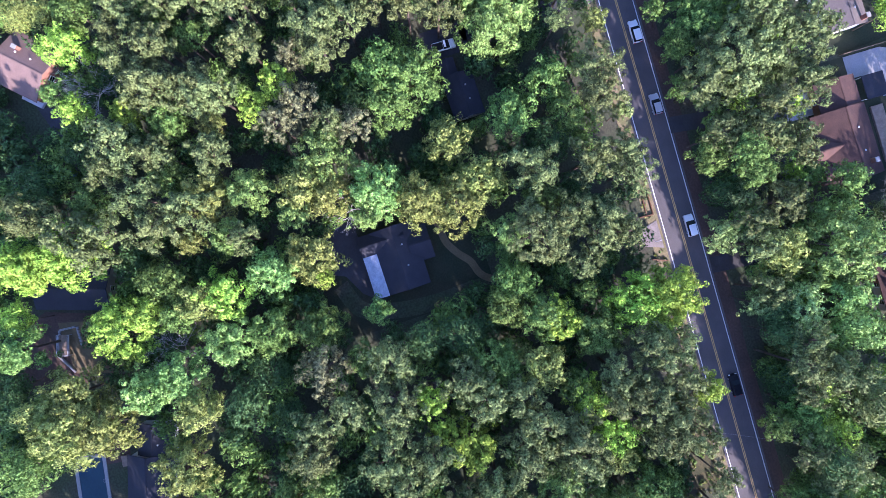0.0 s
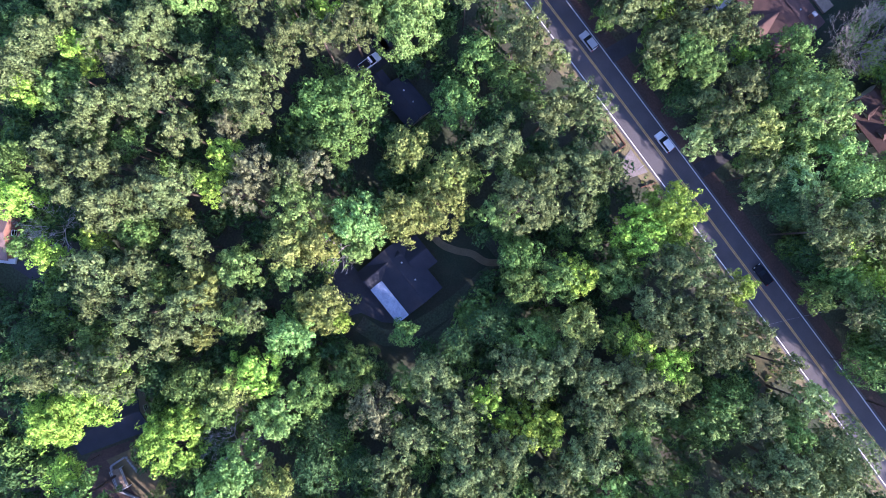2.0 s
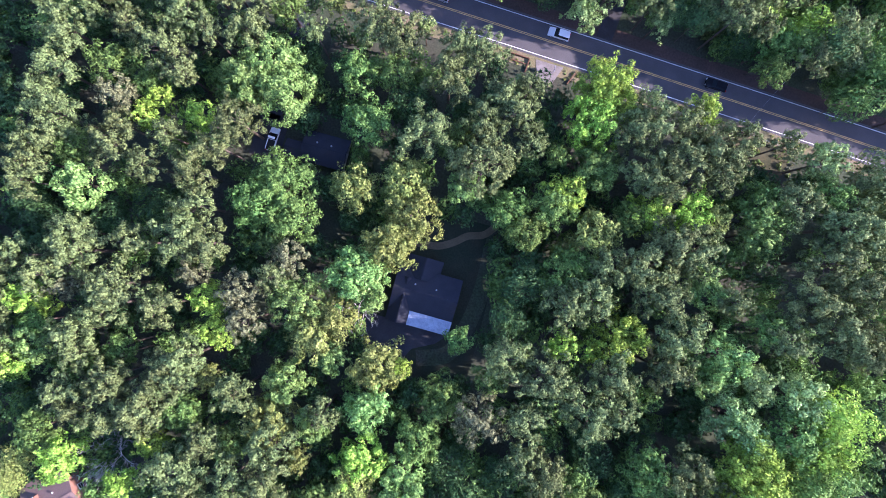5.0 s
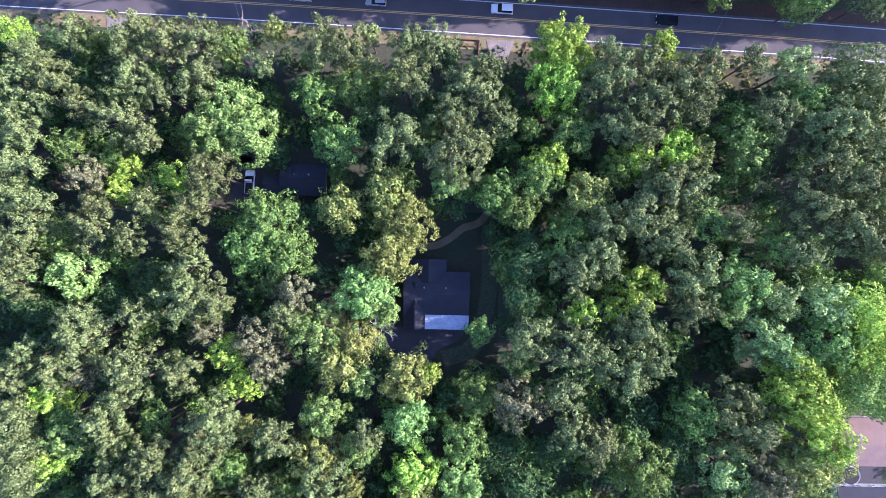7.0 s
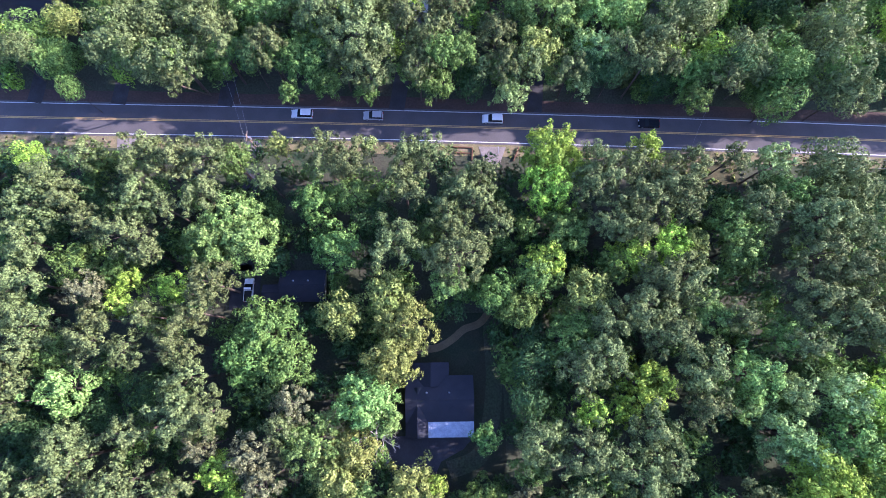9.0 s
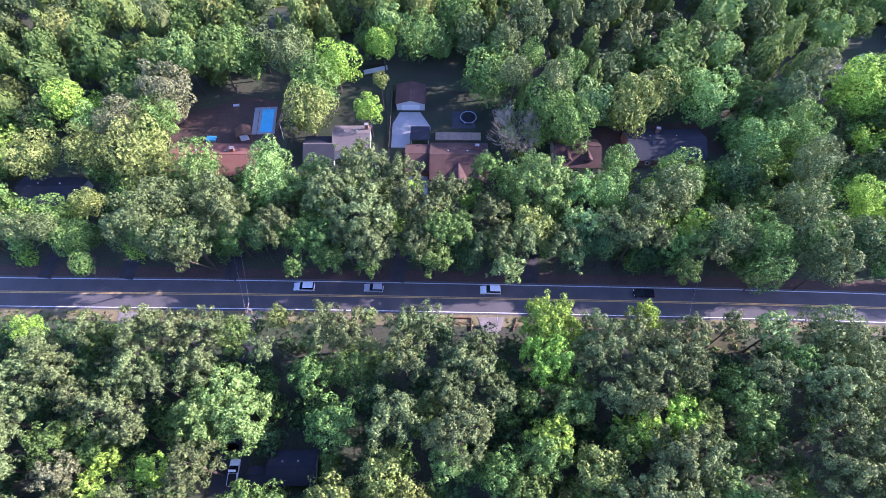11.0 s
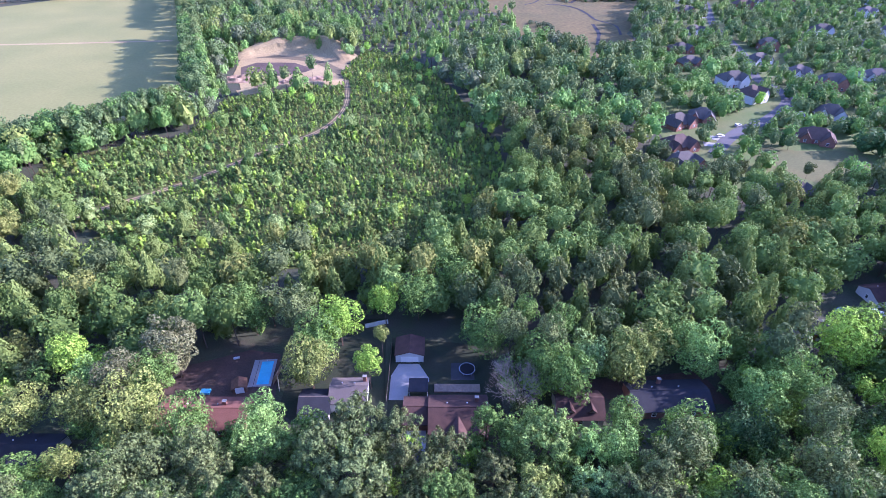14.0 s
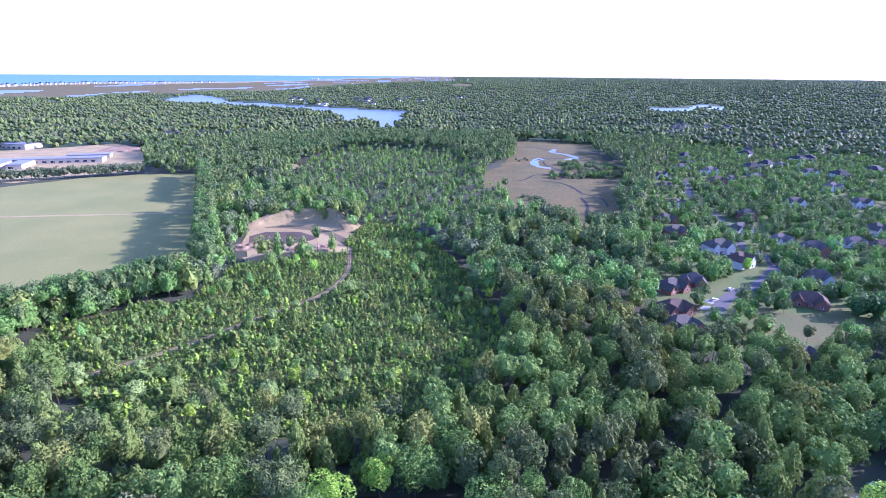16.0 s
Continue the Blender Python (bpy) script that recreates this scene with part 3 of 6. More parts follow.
def sea_side(x, y):
    """0 land, 1 sea, 2 beach, 3 salt marsh and sound behind the beach."""
    ang, dist = math.degrees(math.atan2(x, y)), math.hypot(x, y)
    shore = 5200 + 90 * (ang + 40) + 250 * math.sin(ang * 0.35)
    if ang > -14:
        shore += 620 * (ang + 14)
    if ang > 3 or ang < -70:
        return 0
    if ang > 1:
        return 3 if 5200 < dist < 5900 + 200 * math.sin(ang) else 0
    if dist > shore:
        return 1
    if dist > shore * 0.93:
        return 2
    back = 2850 + 40 * (ang + 40) + 160 * math.sin(ang * 0.8)
    if ang > -14:
        back = 4300 + 300 * (ang + 14)
    if dist > back:
        return 3
    return 0


def ground():
    """One sheet from under the camera to the horizon; its far part carries sound, beach and sea."""
    angles = [-180 + 4 * k for k in range(32)] + [-52 + 0.26 * k for k in range(401)] + [56 + 4 * k for k in range(31)]
    rings = [30, 60, 100, 150, 220, 320, 450, 640, 860, 1100]
    while rings[-1] < 18500:
        rings.append(rings[-1] * 1.045)
    verts, faces, idx = [(0, 0, 0)], [], []
    na = len(angles)
    for r in rings:
        for a in angles:
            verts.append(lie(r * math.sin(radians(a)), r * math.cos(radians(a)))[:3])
    for k in range(na):
        faces.append((0, 1 + (k + 1) % na, 1 + k))
        idx.append(0)
    for i in range(len(rings) - 1):
        rm = (rings[i] + rings[i + 1]) / 2
        for k in range(na):
            k2 = (k + 1) % na
            am = angles[k] + (0.13 if -53 < angles[k] < 52 else 2)
            a, b = 1 + i * na, 1 + (i + 1) * na
            faces.append((a + k, a + k2, b + k2, b + k))
            x, y = rm * math.sin(radians(am)), rm * math.cos(radians(am))
            c = 0 if rm < 900 else 1
            if rm > 900 and (inside(x, y, RIVER) or inside(x, y, LAGOON)):
                c = 2
            if rm > 3000:
                zone = sea_side(x, y)
                if zone == 1:
                    c = 3
                elif zone == 2:
                    c = 4
                elif zone == 3:
                    c = 5 if noise.noise(Vector((x / 300, y / 900, 4))) < 0.26 else 2
            idx.append(c)
    me = bpy.data.meshes.new("ground")
    me.from_pydata(verts, [], faces)
    for m in (M_soil, M_farwood, M_water, M_sea, M_sand, M_marsh):
        me.materials.append(m)
    me.polygons.foreach_set("material_index", idx)
    me.update()
    return tagged(new("ground", me), "leaf-littered forest floor running out to sound, beach and sea", "ground", kind="structure")


ground()
def beside(off, x0=-700, x1=700):
    return [(x, y + off) for x, y in ROAD if x0 <= x <= x1]


strip("road_verge", beside(-4.9), 3.6, M_shoulder, 0.03, "dry sandy grass verge along the road", "verge", wobble=0.2)
# far side gets the dark brown material as painted-in tree shade
strip("road_verge", beside(5.2), 3.0, M_mulch, 0.03, "far-side road verge, tree shade put into its dark brown colour", "verge", wobble=0.2)
road = strip("road", ROAD, 8.0, M_asphalt, 0.07, "two-lane asphalt road with a worn surface", "road")
for off, wide, mat, nm in ((3.45, 0.17, M_white, "edge_line"), (-3.45, 0.17, M_white, "edge_line"), (0.15, 0.17, M_yellow, "centre_line"), (-0.15, 0.17, M_yellow, "centre_line")):
    strip(nm, beside(off), wide, mat, 0.076, "", "", parent=road)

sheet("mown_field", FIELD, M_field, 0.12, "wide mown straw-green field", "field", wobble=4)
strip("field_path", smooth_line([(-640, 392), (-420, 415), (-300, 428), (-210, 440)]), 4.0, M_sand, 0.2, "pale dirt path across the field", "path")
sheet("plantation_ground", PLANT, M_scrub, 0.10, "scrubby ground of a replanted clearing", "ground", wobble=6)
sheet("sand_pit", PIT, M_sand, 0.16, "bare sandy floor of a borrow pit", "sand", wobble=3)
sheet("salt_marsh", MARSH, M_marsh, 0.12, "flat brown salt marsh", "marsh", wobble=12)
sheet("building_site", SCHOOL, M_sand, 0.14, "graded bare sand of a building site", "sand", wobble=6)
sheet("estate_lawns", SUBURB, M_estate_lawn, 0.09, "shaded lawns between the estate houses", "lawn", wobble=8)
sheet("lawn", LAWN, M_open_lawn, 0.13, "open mown lawn at the edge of the housing estate", "lawn", wobble=2)
sheet("front_lawn", LAWN2, M_estate_lawn, 0.13, "green front lawn beside the estate street", "lawn", wobble=1)
for line, wide in (([(175, 856), (164, 819), (178, 796), (186, 764), (168, 748)], 9), ([(138, 757), (124, 735), (119, 697), (126, 680), (135, 676)], 10)):
    strip("creek", smooth_line(line), wide, M_water, 0.2, "winding tidal creek in the marsh", "creek", wobble=0.6)
for line, wide in (([(170, 757), (142, 757), (126, 738)], 3.0), ([(134, 730), (132, 698), (139, 672), (143, 652), (138, 618), (128, 598)], 3.2), ([(102, 589), (118, 587), (130, 571), (135, 548), (137, 526), (143, 516)], 3.0),
                   ([(131, 507), (130, 487), (128, 470), (122, 448), (115, 420)], 2.8), ([(81, 589), (92, 599), (105, 624), (124, 632)], 2.2), ([(116, 884), (140, 872), (164, 846)], 3.0), ([(143, 516), (150, 500), (146, 470)], 2.0)):
    strip("creek_branch", smooth_line(line), wide, M_net, 0.21, "narrow muddy creek in the marsh", "creek", wobble=0.6)
for pts in ([(-398, 762), (-350, 770), (-369, 832), (-413, 818)], [(-266, 640), (-222, 642), (-235, 690), (-270, 684)], [(-236, 742), (-176, 655), (-170, 672), (-214, 738)]):
    sheet("bare_clearing", pts, M_dirt_pile, 0.13, "bare reddish-brown clearing in the young wood", "clearing", wobble=5)
TRACK = smooth_line([(-150, 172), (-133.5, 187), (-113, 205.5), (-102, 218), (-88, 236), (-75, 251), (-64, 265), (-57, 286), (-56, 312), (-62, 348)])
strip("dirt_track", TRACK, 3.2, M_sandpath, 0.15, "two-rut sandy track through the plantation", "track", wobble=0.2)
for off in (-0.8, 0.8):
    strip("wheel_rut", [(x + off * 0.7, y - off * 0.7) for x, y in TRACK], 0.5, M_sand, 0.19, "pale sand rut of the dirt track", "rut", wobble=0.3)
STREET = smooth_line([(130.6, 241.2), (140.9, 254.9), (155.2, 270.0), (176.6, 285.2), (199.8, 309.6), (207.8, 326.3), (208.2, 341.0), (205.1, 356.8), (220.7, 408.8), (228.9, 453.4), (234.4, 496.0), (252.5, 555.2), (270.3, 608.1)])
strip("estate_street", STREET, 6.6, M_street, 0.2, "pale winding street of the housing estate", "street")
strip("estate_side_street", smooth_line([(204.9, 319.9), (222.4, 324.5), (280.2, 380.0), (321.1, 428.3), (351.5, 488.3), (350.6, 511.5)]), 5.5, M_street, 0.26, "pale side street of the housing estate", "street")
for line in ([(140.0, 259.2), (136.0, 262.1), (133.1, 265.0)], [(140.0, 250.7), (134.7, 252.0), (129.8, 253.3)], [(246.6, 533.2), (239.8, 538.3), (232.5, 532.7)], [(231.9, 489.1), (220.9, 479.9), (212.3, 471.1)], [(206.4, 312.7), (197.9, 289.0), (193.4, 276.3)]):
    strip("concrete_drive", line, 5.0, M_concrete, 0.16, "pale concrete drive from the estate street", "driveway")
sheet("front_lawn", [(147.1, 253.6), (157.3, 267.0), (171.0, 271.9), (172.9, 262.7), (169.1, 253.9), (159.1, 252.4)], M_estate_lawn, 0.135, "green front lawn beside the estate street", "lawn", wobble=1)

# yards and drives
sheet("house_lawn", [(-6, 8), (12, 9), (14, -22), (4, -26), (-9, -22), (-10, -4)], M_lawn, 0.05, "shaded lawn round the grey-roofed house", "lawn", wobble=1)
sheet("driveway", [(-9.5, -15.3), (7.4, -15.3), (5.5, -17.6), (1.2, -20), (-0.5, -24), (-3, -29), (-7, -27), (-9.5, -21)], M_drive, 0.10, "grey driveway behind the house", "driveway", wobble=0.4, step=2)
strip("garden_path", smooth_line([(-6, 1.0), (-2.7, 1.4), (0.3, 1.9), (3.1, 3.6), (5.4, 5.6), (8.9, 7.2), (12, 12)]), 1.5, M_sandpath, 0.11, "curving sandy garden path", "path")
strip("driveway_loop", smooth_line([(12.5, 41), (12.5, 25), (11, 8), (11.5, -4), (10.6, -13), (8.4, -19), (2.6, -21.6)]), 3.4, M_soil, 0.09, "dark leaf-strewn drive to the house", "driveway")
sheet("driveway", [(-43, 18), (-37, 18), (-36.8, 9), (-43, 8.5)], M_drive, 0.08, "grey driveway with a parked pickup", "driveway", wobble=0.3, step=2)
strip("driveway", [(-40.5, 17), (-41, 30), (-40.5, 45)], 3.2, M_drive, 0.08, "shaded asphalt driveway from the road", "driveway")
sheet("backyard", [(-9.4, -81), (-6.7, -72), (4.3, -71.5), (7.2, -78), (4.5, -90), (-6, -90)], M_mulch, 0.06, "brown pine-straw backyard", "yard", wobble=1)
# paler sheet paints the sunlit part of the brown yard
sheet("sunlit_dirt_patch", [(-6.6, -79.4), (-5.0, -71.8), (0, -70.0), (6.4, -71.4), (4.2, -79.0)], M_sandpath, 0.09, "lighter dirt patch standing for sunlight behind the dark-roofed house", "yard", wobble=0.6, step=3)
sheet("driveway", [(-50.5, -71), (-48.5, -65), (-42, -62), (-38, -66), (-44, -69)], M_drive, 0.08, "blue-grey shaded driveway", "driveway", wobble=0.5)
sheet("backyard", [(-76, 97), (-69, 104), (-54, 110), (-45, 108), (-42.5, 92), (-73, 93), (-76, 84)], M_mulch, 0.06, "brown pine-straw backyard with a pool", "yard", wobble=1)
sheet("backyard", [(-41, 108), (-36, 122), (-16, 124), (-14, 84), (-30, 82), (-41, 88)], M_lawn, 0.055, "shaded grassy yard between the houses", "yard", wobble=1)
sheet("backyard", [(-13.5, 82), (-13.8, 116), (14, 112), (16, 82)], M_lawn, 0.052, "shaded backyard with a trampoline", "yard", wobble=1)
sheet("backyard", [(24, 98), (44, 100), (70, 103), (74, 92), (44, 93)], M_mulch, 0.06, "brown strip of pine straw behind the houses", "yard", wobble=1)
sheet("concrete_drive", [(-13.4, 92.6), (-13.4, 100.7), (-11.6, 105), (-6, 105), (-3.2, 99.8), (-3.2, 98.6), (-8.5, 98.6), (-8.6, 92.6)], M_concrete, 0.10, "pale concrete drive to the shed", "driveway", wobble=0.1)
sheet("concrete_drive", [(-8.3, 85.5), (-3.6, 85.5), (-3.5, 77.5), (-6.6, 77.5), (-9.6, 82)], M_concrete, 0.10, "pale concrete pad before the garage", "driveway", wobble=0.1)
strip("driveway", smooth_line([(-5, 78), (-8, 68), (-10, 53.5)]), 3.4, M_drive, 0.09, "shaded asphalt driveway from the road", "driveway")
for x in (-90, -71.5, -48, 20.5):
    strip("driveway", smooth_line([(x, 53.6), (x + 0.3, 57), (x + 0.8, 66)]), 3.3, M_asphalt_shade, 0.08, "shaded asphalt driveway from the road", "driveway")
sheet("concrete_apron", [(-70.6, 45.6), (-66.0, 45.7), (-66.4, 42.5), (-70.2, 42.5)], M_apron, 0.10, "pale concrete driveway apron at the road", "apron", wobble=0.1, step=3)
sheet("concrete_apron", [(-43.2, 45.4), (-39.4, 45.7), (-38.6, 42.4), (-41.2, 43.2)], M_apron, 0.10, "pale concrete driveway apron at the road", "apron", wobble=0.1, step=3)
sheet("concrete_apron", [(8.2, 45.2), (14.2, 45.2), (12.8, 41.2), (9.4, 41.2)], M_apron, 0.10, "pale concrete driveway apron at the road", "apron", wobble=0.1, step=3)
sheet("roadside_bank", [(44, 43), (66, 42.5), (64, 35), (50, 36)], M_bank, 0.05, "patchy grass bank by the road, tree shade put into its colour", "bank", wobble=1)

# ---- trees near the road and the houses ----
tree(-80.1, 37.1, 4.0, "lime", 15.1)
tree(-74.2, 31.2, 4.4, "pine", 18.9)
tree(-66.6, 36.4, 3.4, "pine", 18.1)
tree(-65.7, 35.8, 3.8, "green", 14.9)
tree(-56.0, 36.2, 5.5, "pine", 19.8)
tree(-49.4, 35.6, 4.9, "pine", 19.3)
tree(-44.4, 36.3, 4.4, "pine", 18.9)
tree(-39.7, 36.1, 4.6, "green", 15.5)
tree(-32.9, 32.4, 2.8, "pine", 17.6)
tree(-31.8, 39.9, 2.9, "olive", 14.2)
tree(-22.2, 36.8, 4.9, "pine", 19.3)
tree(-17.6, 36.5, 4.9, "pine", 19.3)
tree(-14.5, 41.1, 2.1, "pale", 12.0)
tree(-7.0, 37.1, 4.4, "pine", 18.9)
tree(-2.5, 37.8, 4.4, "pine", 18.9)
tree(-75.4, 26.2, 4.9, "pine", 19.3)
tree(-70.0, 28.0, 4.6, "pine", 19.1)
tree(-67.9, 28.5, 5.2, "deep", 13.5)
tree(-56.0, 28.3, 4.4, "pine", 18.9)
tree(-51.4, 26.5, 3.4, "pine", 18.1)
tree(-44.5, 28.9, 4.4, "pine", 18.9)
tree(-64.8, 23.5, 3.4, "pine", 18.1)
tree(-58.6, 21.6, 4.9, "pine", 19.3)
tree(-53.4, 18.1, 3.6, "pine", 18.3)
tree(-75.5, 19.6, 5.5, "pine", 19.8)
tree(-39.5, 24.5, 6.9, "mint", 17.5)
tree(-35.6, 20.5, 6.6, "mint", 17.2)
tree(-42.9, 20.2, 5.7, "mint", 16.4)
tree(-67.6, 16.2, 4.5, "green", 15.5)
tree(-75.5, 12.1, 4.8, "pine", 19.3)
tree(-23.6, 28.6, 4.6, "green", 15.5)
tree(-17.4, 30.5, 4.6, "green", 15.5)
tree(-6.7, 31.0, 5.1, "pine", 19.5)
tree(-2.6, 27.8, 3.9, "deep", 12.5)
tree(-18.9, 19.9, 5.3, "green", 16.1)
tree(-13.2, 26.1, 4.7, "deep", 13.1)
tree(-8.2, 20.7, 5.5, "pine", 19.8)
tree(-2.2, 20.8, 4.6, "green", 15.5)
tree(-63.6, 10.6, 3.9, "tan", 17.5)
tree(-57.1, 12.8, 3.3, "lime", 14.5)
tree(-58.4, 8.6, 3.5, "lime", 14.7)
tree(-60.3, 14.2, 3.0, "green", 14.3)
tree(-49.2, 11.5, 3.5, "lime", 14.7)
tree(-41.0, 12.4, 4.6, "pine", 19.1)
tree(-43.2, 7.0, 4.3, "pine", 18.8)
tree(-61.2, 5.6, 3.4, "pine", 18.1)
tree(-60.9, 1.6, 4.8, "pine", 19.3)
tree(-71.5, 4.2, 4.4, "pine", 18.9)
tree(-52.2, 6.3, 3.2, "pine", 17.9)
tree(-75.7, 7.0, 4.4, "pine", 18.9)
tree(-17.7, 7.1, 4.8, "olive", 15.7)
tree(-9.0, 11.5, 5.3, "olive", 16.1)
tree(-6.1, 5.3, 6.3, "olive", 16.9)
tree(-8.4, -1.1, 5.7, "olive", 16.4)
tree(-31.0, 4.0, 7.3, "green", 17.7)
tree(-33.4, -0.8, 6.0, "green", 16.7)
tree(-27.1, -1.0, 5.5, "green", 16.3)
tree(-46.4, 1.5, 4.4, "pine", 18.9)
tree(-54.3, 0.1, 3.6, "pine", 18.3)
tree(-69.7, -0.6, 4.5, "green", 15.5)
tree(-73.2, -0.9, 4.8, "pine", 19.3)
tree(3.5, 30.5, 5.5, "pine", 19.8)
tree(6.4, 28.4, 4.7, "pine", 19.1)
tree(7.6, 33.6, 3.4, "pine", 18.1)
tree(1.7, 25.0, 4.9, "pine", 19.3)
tree(3.3, 18.4, 6.7, "pine", 20.8)
tree(1.9, 13.4, 4.0, "mint", 15.1)
tree(20.6, 39.4, 6.6, "lime", 17.2)
tree(20.9, 32.5, 6.4, "lime", 17.0)
tree(23.4, 36.9, 5.1, "lime", 16.0)
tree(10.9, 24.3, 3.2, "pine", 17.9)
tree(16.6, 23.9, 2.5, "green", 13.9)
tree(31.0, 35.1, 5.5, "pine", 19.8)
tree(27.9, 31.6, 4.4, "pine", 18.9)
tree(36.9, 36.2, 4.4, "pine", 18.9)
tree(40.7, 40.6, 3.8, "lime", 15.0)
tree(44.4, 32.7, 6.2, "pine", 20.3)
tree(47.6, 38.1, 2.7, "pine", 17.6)
tree(38.4, 29.5, 5.5, "pine", 19.8)
tree(45.9, 29.2, 4.4, "pine", 18.9)
tree(55.8, 38.0, 3.2, "pine", 18.0)
tree(64.6, 37.8, 4.3, "pale", 16.3)
tree(74.8, 37.4, 6.2, "pine", 20.3)
tree(78.6, 34.0, 5.6, "pine", 19.8)
tree(24.0, 23.7, 5.3, "green", 16.2)
tree(20.1, 17.9, 4.3, "lime", 15.3)
tree(18.1, 15.0, 5.1, "green", 16.0)
tree(32.2, 25.4, 4.9, "pine", 19.3)
tree(36.5, 24.9, 5.5, "pine", 19.8)
tree(43.3, 22.1, 4.6, "lime", 15.6)
tree(36.0, 19.1, 4.6, "lime", 15.6)
tree(32.8, 17.1, 3.8, "green", 14.9)
tree(48.4, 21.9, 3.3, "olive", 14.5)
tree(55.6, 26.1, 5.9, "green", 16.6)
tree(56.9, 21.3, 4.1, "mint", 15.2)
tree(60.0, 27.9, 5.2, "pine", 19.5)
tree(66.7, 31.2, 3.8, "green", 17.5)
tree(71.1, 26.7, 6.4, "pine", 20.5)
tree(77.3, 26.1, 6.2, "pine", 20.3)
tree(69.5, 19.5, 5.7, "pine", 19.9)
tree(76.6, 16.8, 6.2, "pine", 20.3)
tree(68.6, 11.5, 5.7, "pine", 19.9)
tree(74.4, 8.5, 6.1, "pine", 20.3)
tree(79.3, 6.4, 5.5, "pine", 19.8)
tree(27.7, 12.6, 5.5, "olive", 16.3)
tree(40.1, 13.9, 6.1, "pine", 20.3)
tree(45.5, 14.2, 5.2, "pine", 19.5)
tree(37.3, 8.6, 5.5, "pine", 19.8)
tree(31.3, 6.3, 4.9, "pine", 19.3)
tree(41.5, 4.8, 5.5, "pine", 19.8)
tree(50.0, 8.7, 4.6, "mint", 15.6)
tree(25.9, 6.2, 3.8, "green", 14.9)
tree(23.9, 3.0, 5.1, "green", 15.9)
tree(18.0, 3.8, 3.9, "deep", 12.5)
tree(9.7, 11.1, 2.9, "deep", 11.7)
tree(11.1, 12.0, 4.6, "green", 15.5)
tree(14.7, 8.8, 4.6, "green", 15.5)
tree(54.5, 7.5, 3.7, "pine", 18.3)
tree(63.1, 5.0, 4.6, "green", 15.6)
tree(65.9, 4.2, 4.4, "pine", 18.9)
tree(-74.9, -5.2, 4.4, "pine", 18.9)
tree(-74.2, -9.1, 3.6, "pine", 18.3)
tree(-66.2, -6.8, 5.6, "mint", 16.4)
tree(-74.8, -14.0, 4.6, "deep", 13.1)
tree(-52.5, -13.9, 3.9, "pine", 18.5)
tree(-60.2, -11.7, 3.9, "deep", 12.5)
tree(-62.1, -18.5, 5.8, "pine", 20.0)
tree(-62.6, -15.2, 4.3, "pine", 18.9)
tree(-65.8, -23.7, 4.3, "pine", 18.9)
tree(-61.5, -24.7, 3.2, "tan", 16.9)
tree(-44.1, -4.4, 4.4, "pine", 18.9)
tree(-44.5, -10.4, 5.4, "pine", 19.8)
tree(-39.7, -10.2, 4.8, "pine", 19.3)
tree(-40.6, -16.4, 3.2, "tan", 16.9)
tree(-53.0, -7.1, 4.6, "deep", 13.1)
tree(-53.0, -22.1, 5.4, "pine", 19.7)
tree(-53.5, -26.1, 4.8, "pine", 19.3)
tree(-44.7, -23.5, 4.3, "pine", 18.9)
tree(-31.6, -17.2, 4.4, "tan", 17.9)
tree(-29.2, -21.9, 3.7, "tan", 17.3)
tree(-37.5, -19.9, 4.0, "lime", 15.1)
tree(-33.9, -25.6, 3.4, "lime", 14.6)
tree(-25.2, -8.6, 3.7, "tan", 17.3)
tree(-26.6, -12.6, 3.2, "pine", 17.9)
tree(-30.8, -6.0, 3.9, "deep", 12.5)
tree(-21.7, -15.3, 6.5, "mint", 17.1)
tree(-16.7, -21.0, 5.8, "olive", 16.5)
tree(-12.4, -23.9, 3.5, "mint", 14.7)
tree(-12.7, -8.1, 6.5, "mint", 17.1)
tree(-9.4, -10.8, 3.8, "mint", 14.9)
tree(-14.3, -16.5, 4.5, "olive", 15.5)
tree(-73.7, -25.1, 4.3, "pine", 18.9)
tree(-71.7, -22.3, 3.6, "pine", 18.3)
tree(-69.4, -29.5, 3.5, "lime", 14.7)
tree(-65.1, -29.5, 2.7, "lime", 14.1)
tree(-66.4, -33.5, 3.2, "green", 14.5)
tree(-65.2, -36.7, 4.5, "mint", 15.5)
tree(-57.5, -32.5, 4.6, "pine", 19.1)
tree(-55.7, -35.5, 3.6, "pine", 18.3)
tree(-49.6, -34.8, 3.0, "green", 14.3)
tree(-53.8, -38.3, 2.5, "green", 13.9)
tree(-37.3, -31.1, 4.8, "pine", 19.3)
tree(-37.8, -34.3, 4.3, "pine", 18.9)
tree(-33.4, -34.0, 3.0, "olive", 14.3)
tree(-73.2, -32.8, 4.3, "pine", 18.9)
tree(-71.8, -38.9, 4.8, "pine", 19.2)
tree(-68.2, -41.8, 3.7, "lime", 14.9)
tree(-72.4, -43.6, 5.4, "pine", 19.7)
tree(-48.0, -39.5, 4.3, "pine", 18.9)
tree(-56.7, -43.1, 4.3, "pine", 18.9)
tree(-41.9, -41.4, 5.4, "pine", 19.7)
tree(-36.3, -41.3, 4.2, "green", 15.3)
tree(-27.1, -34.6, 4.3, "pine", 18.9)
tree(-19.9, -37.7, 5.6, "olive", 16.4)
tree(-19.1, -31.0, 4.8, "mint", 15.7)
tree(-25.6, -44.1, 4.5, "green", 15.5)
tree(-29.6, -43.9, 3.6, "pine", 18.3)
tree(-3.9, -23.0, 5.7, "olive", 16.4)
tree(0.2, -22.0, 2.1, "lime", 13.6)
tree(-3.5, -30.5, 5.6, "mint", 16.4)
tree(-12.5, -37.1, 4.0, "mint", 15.1)
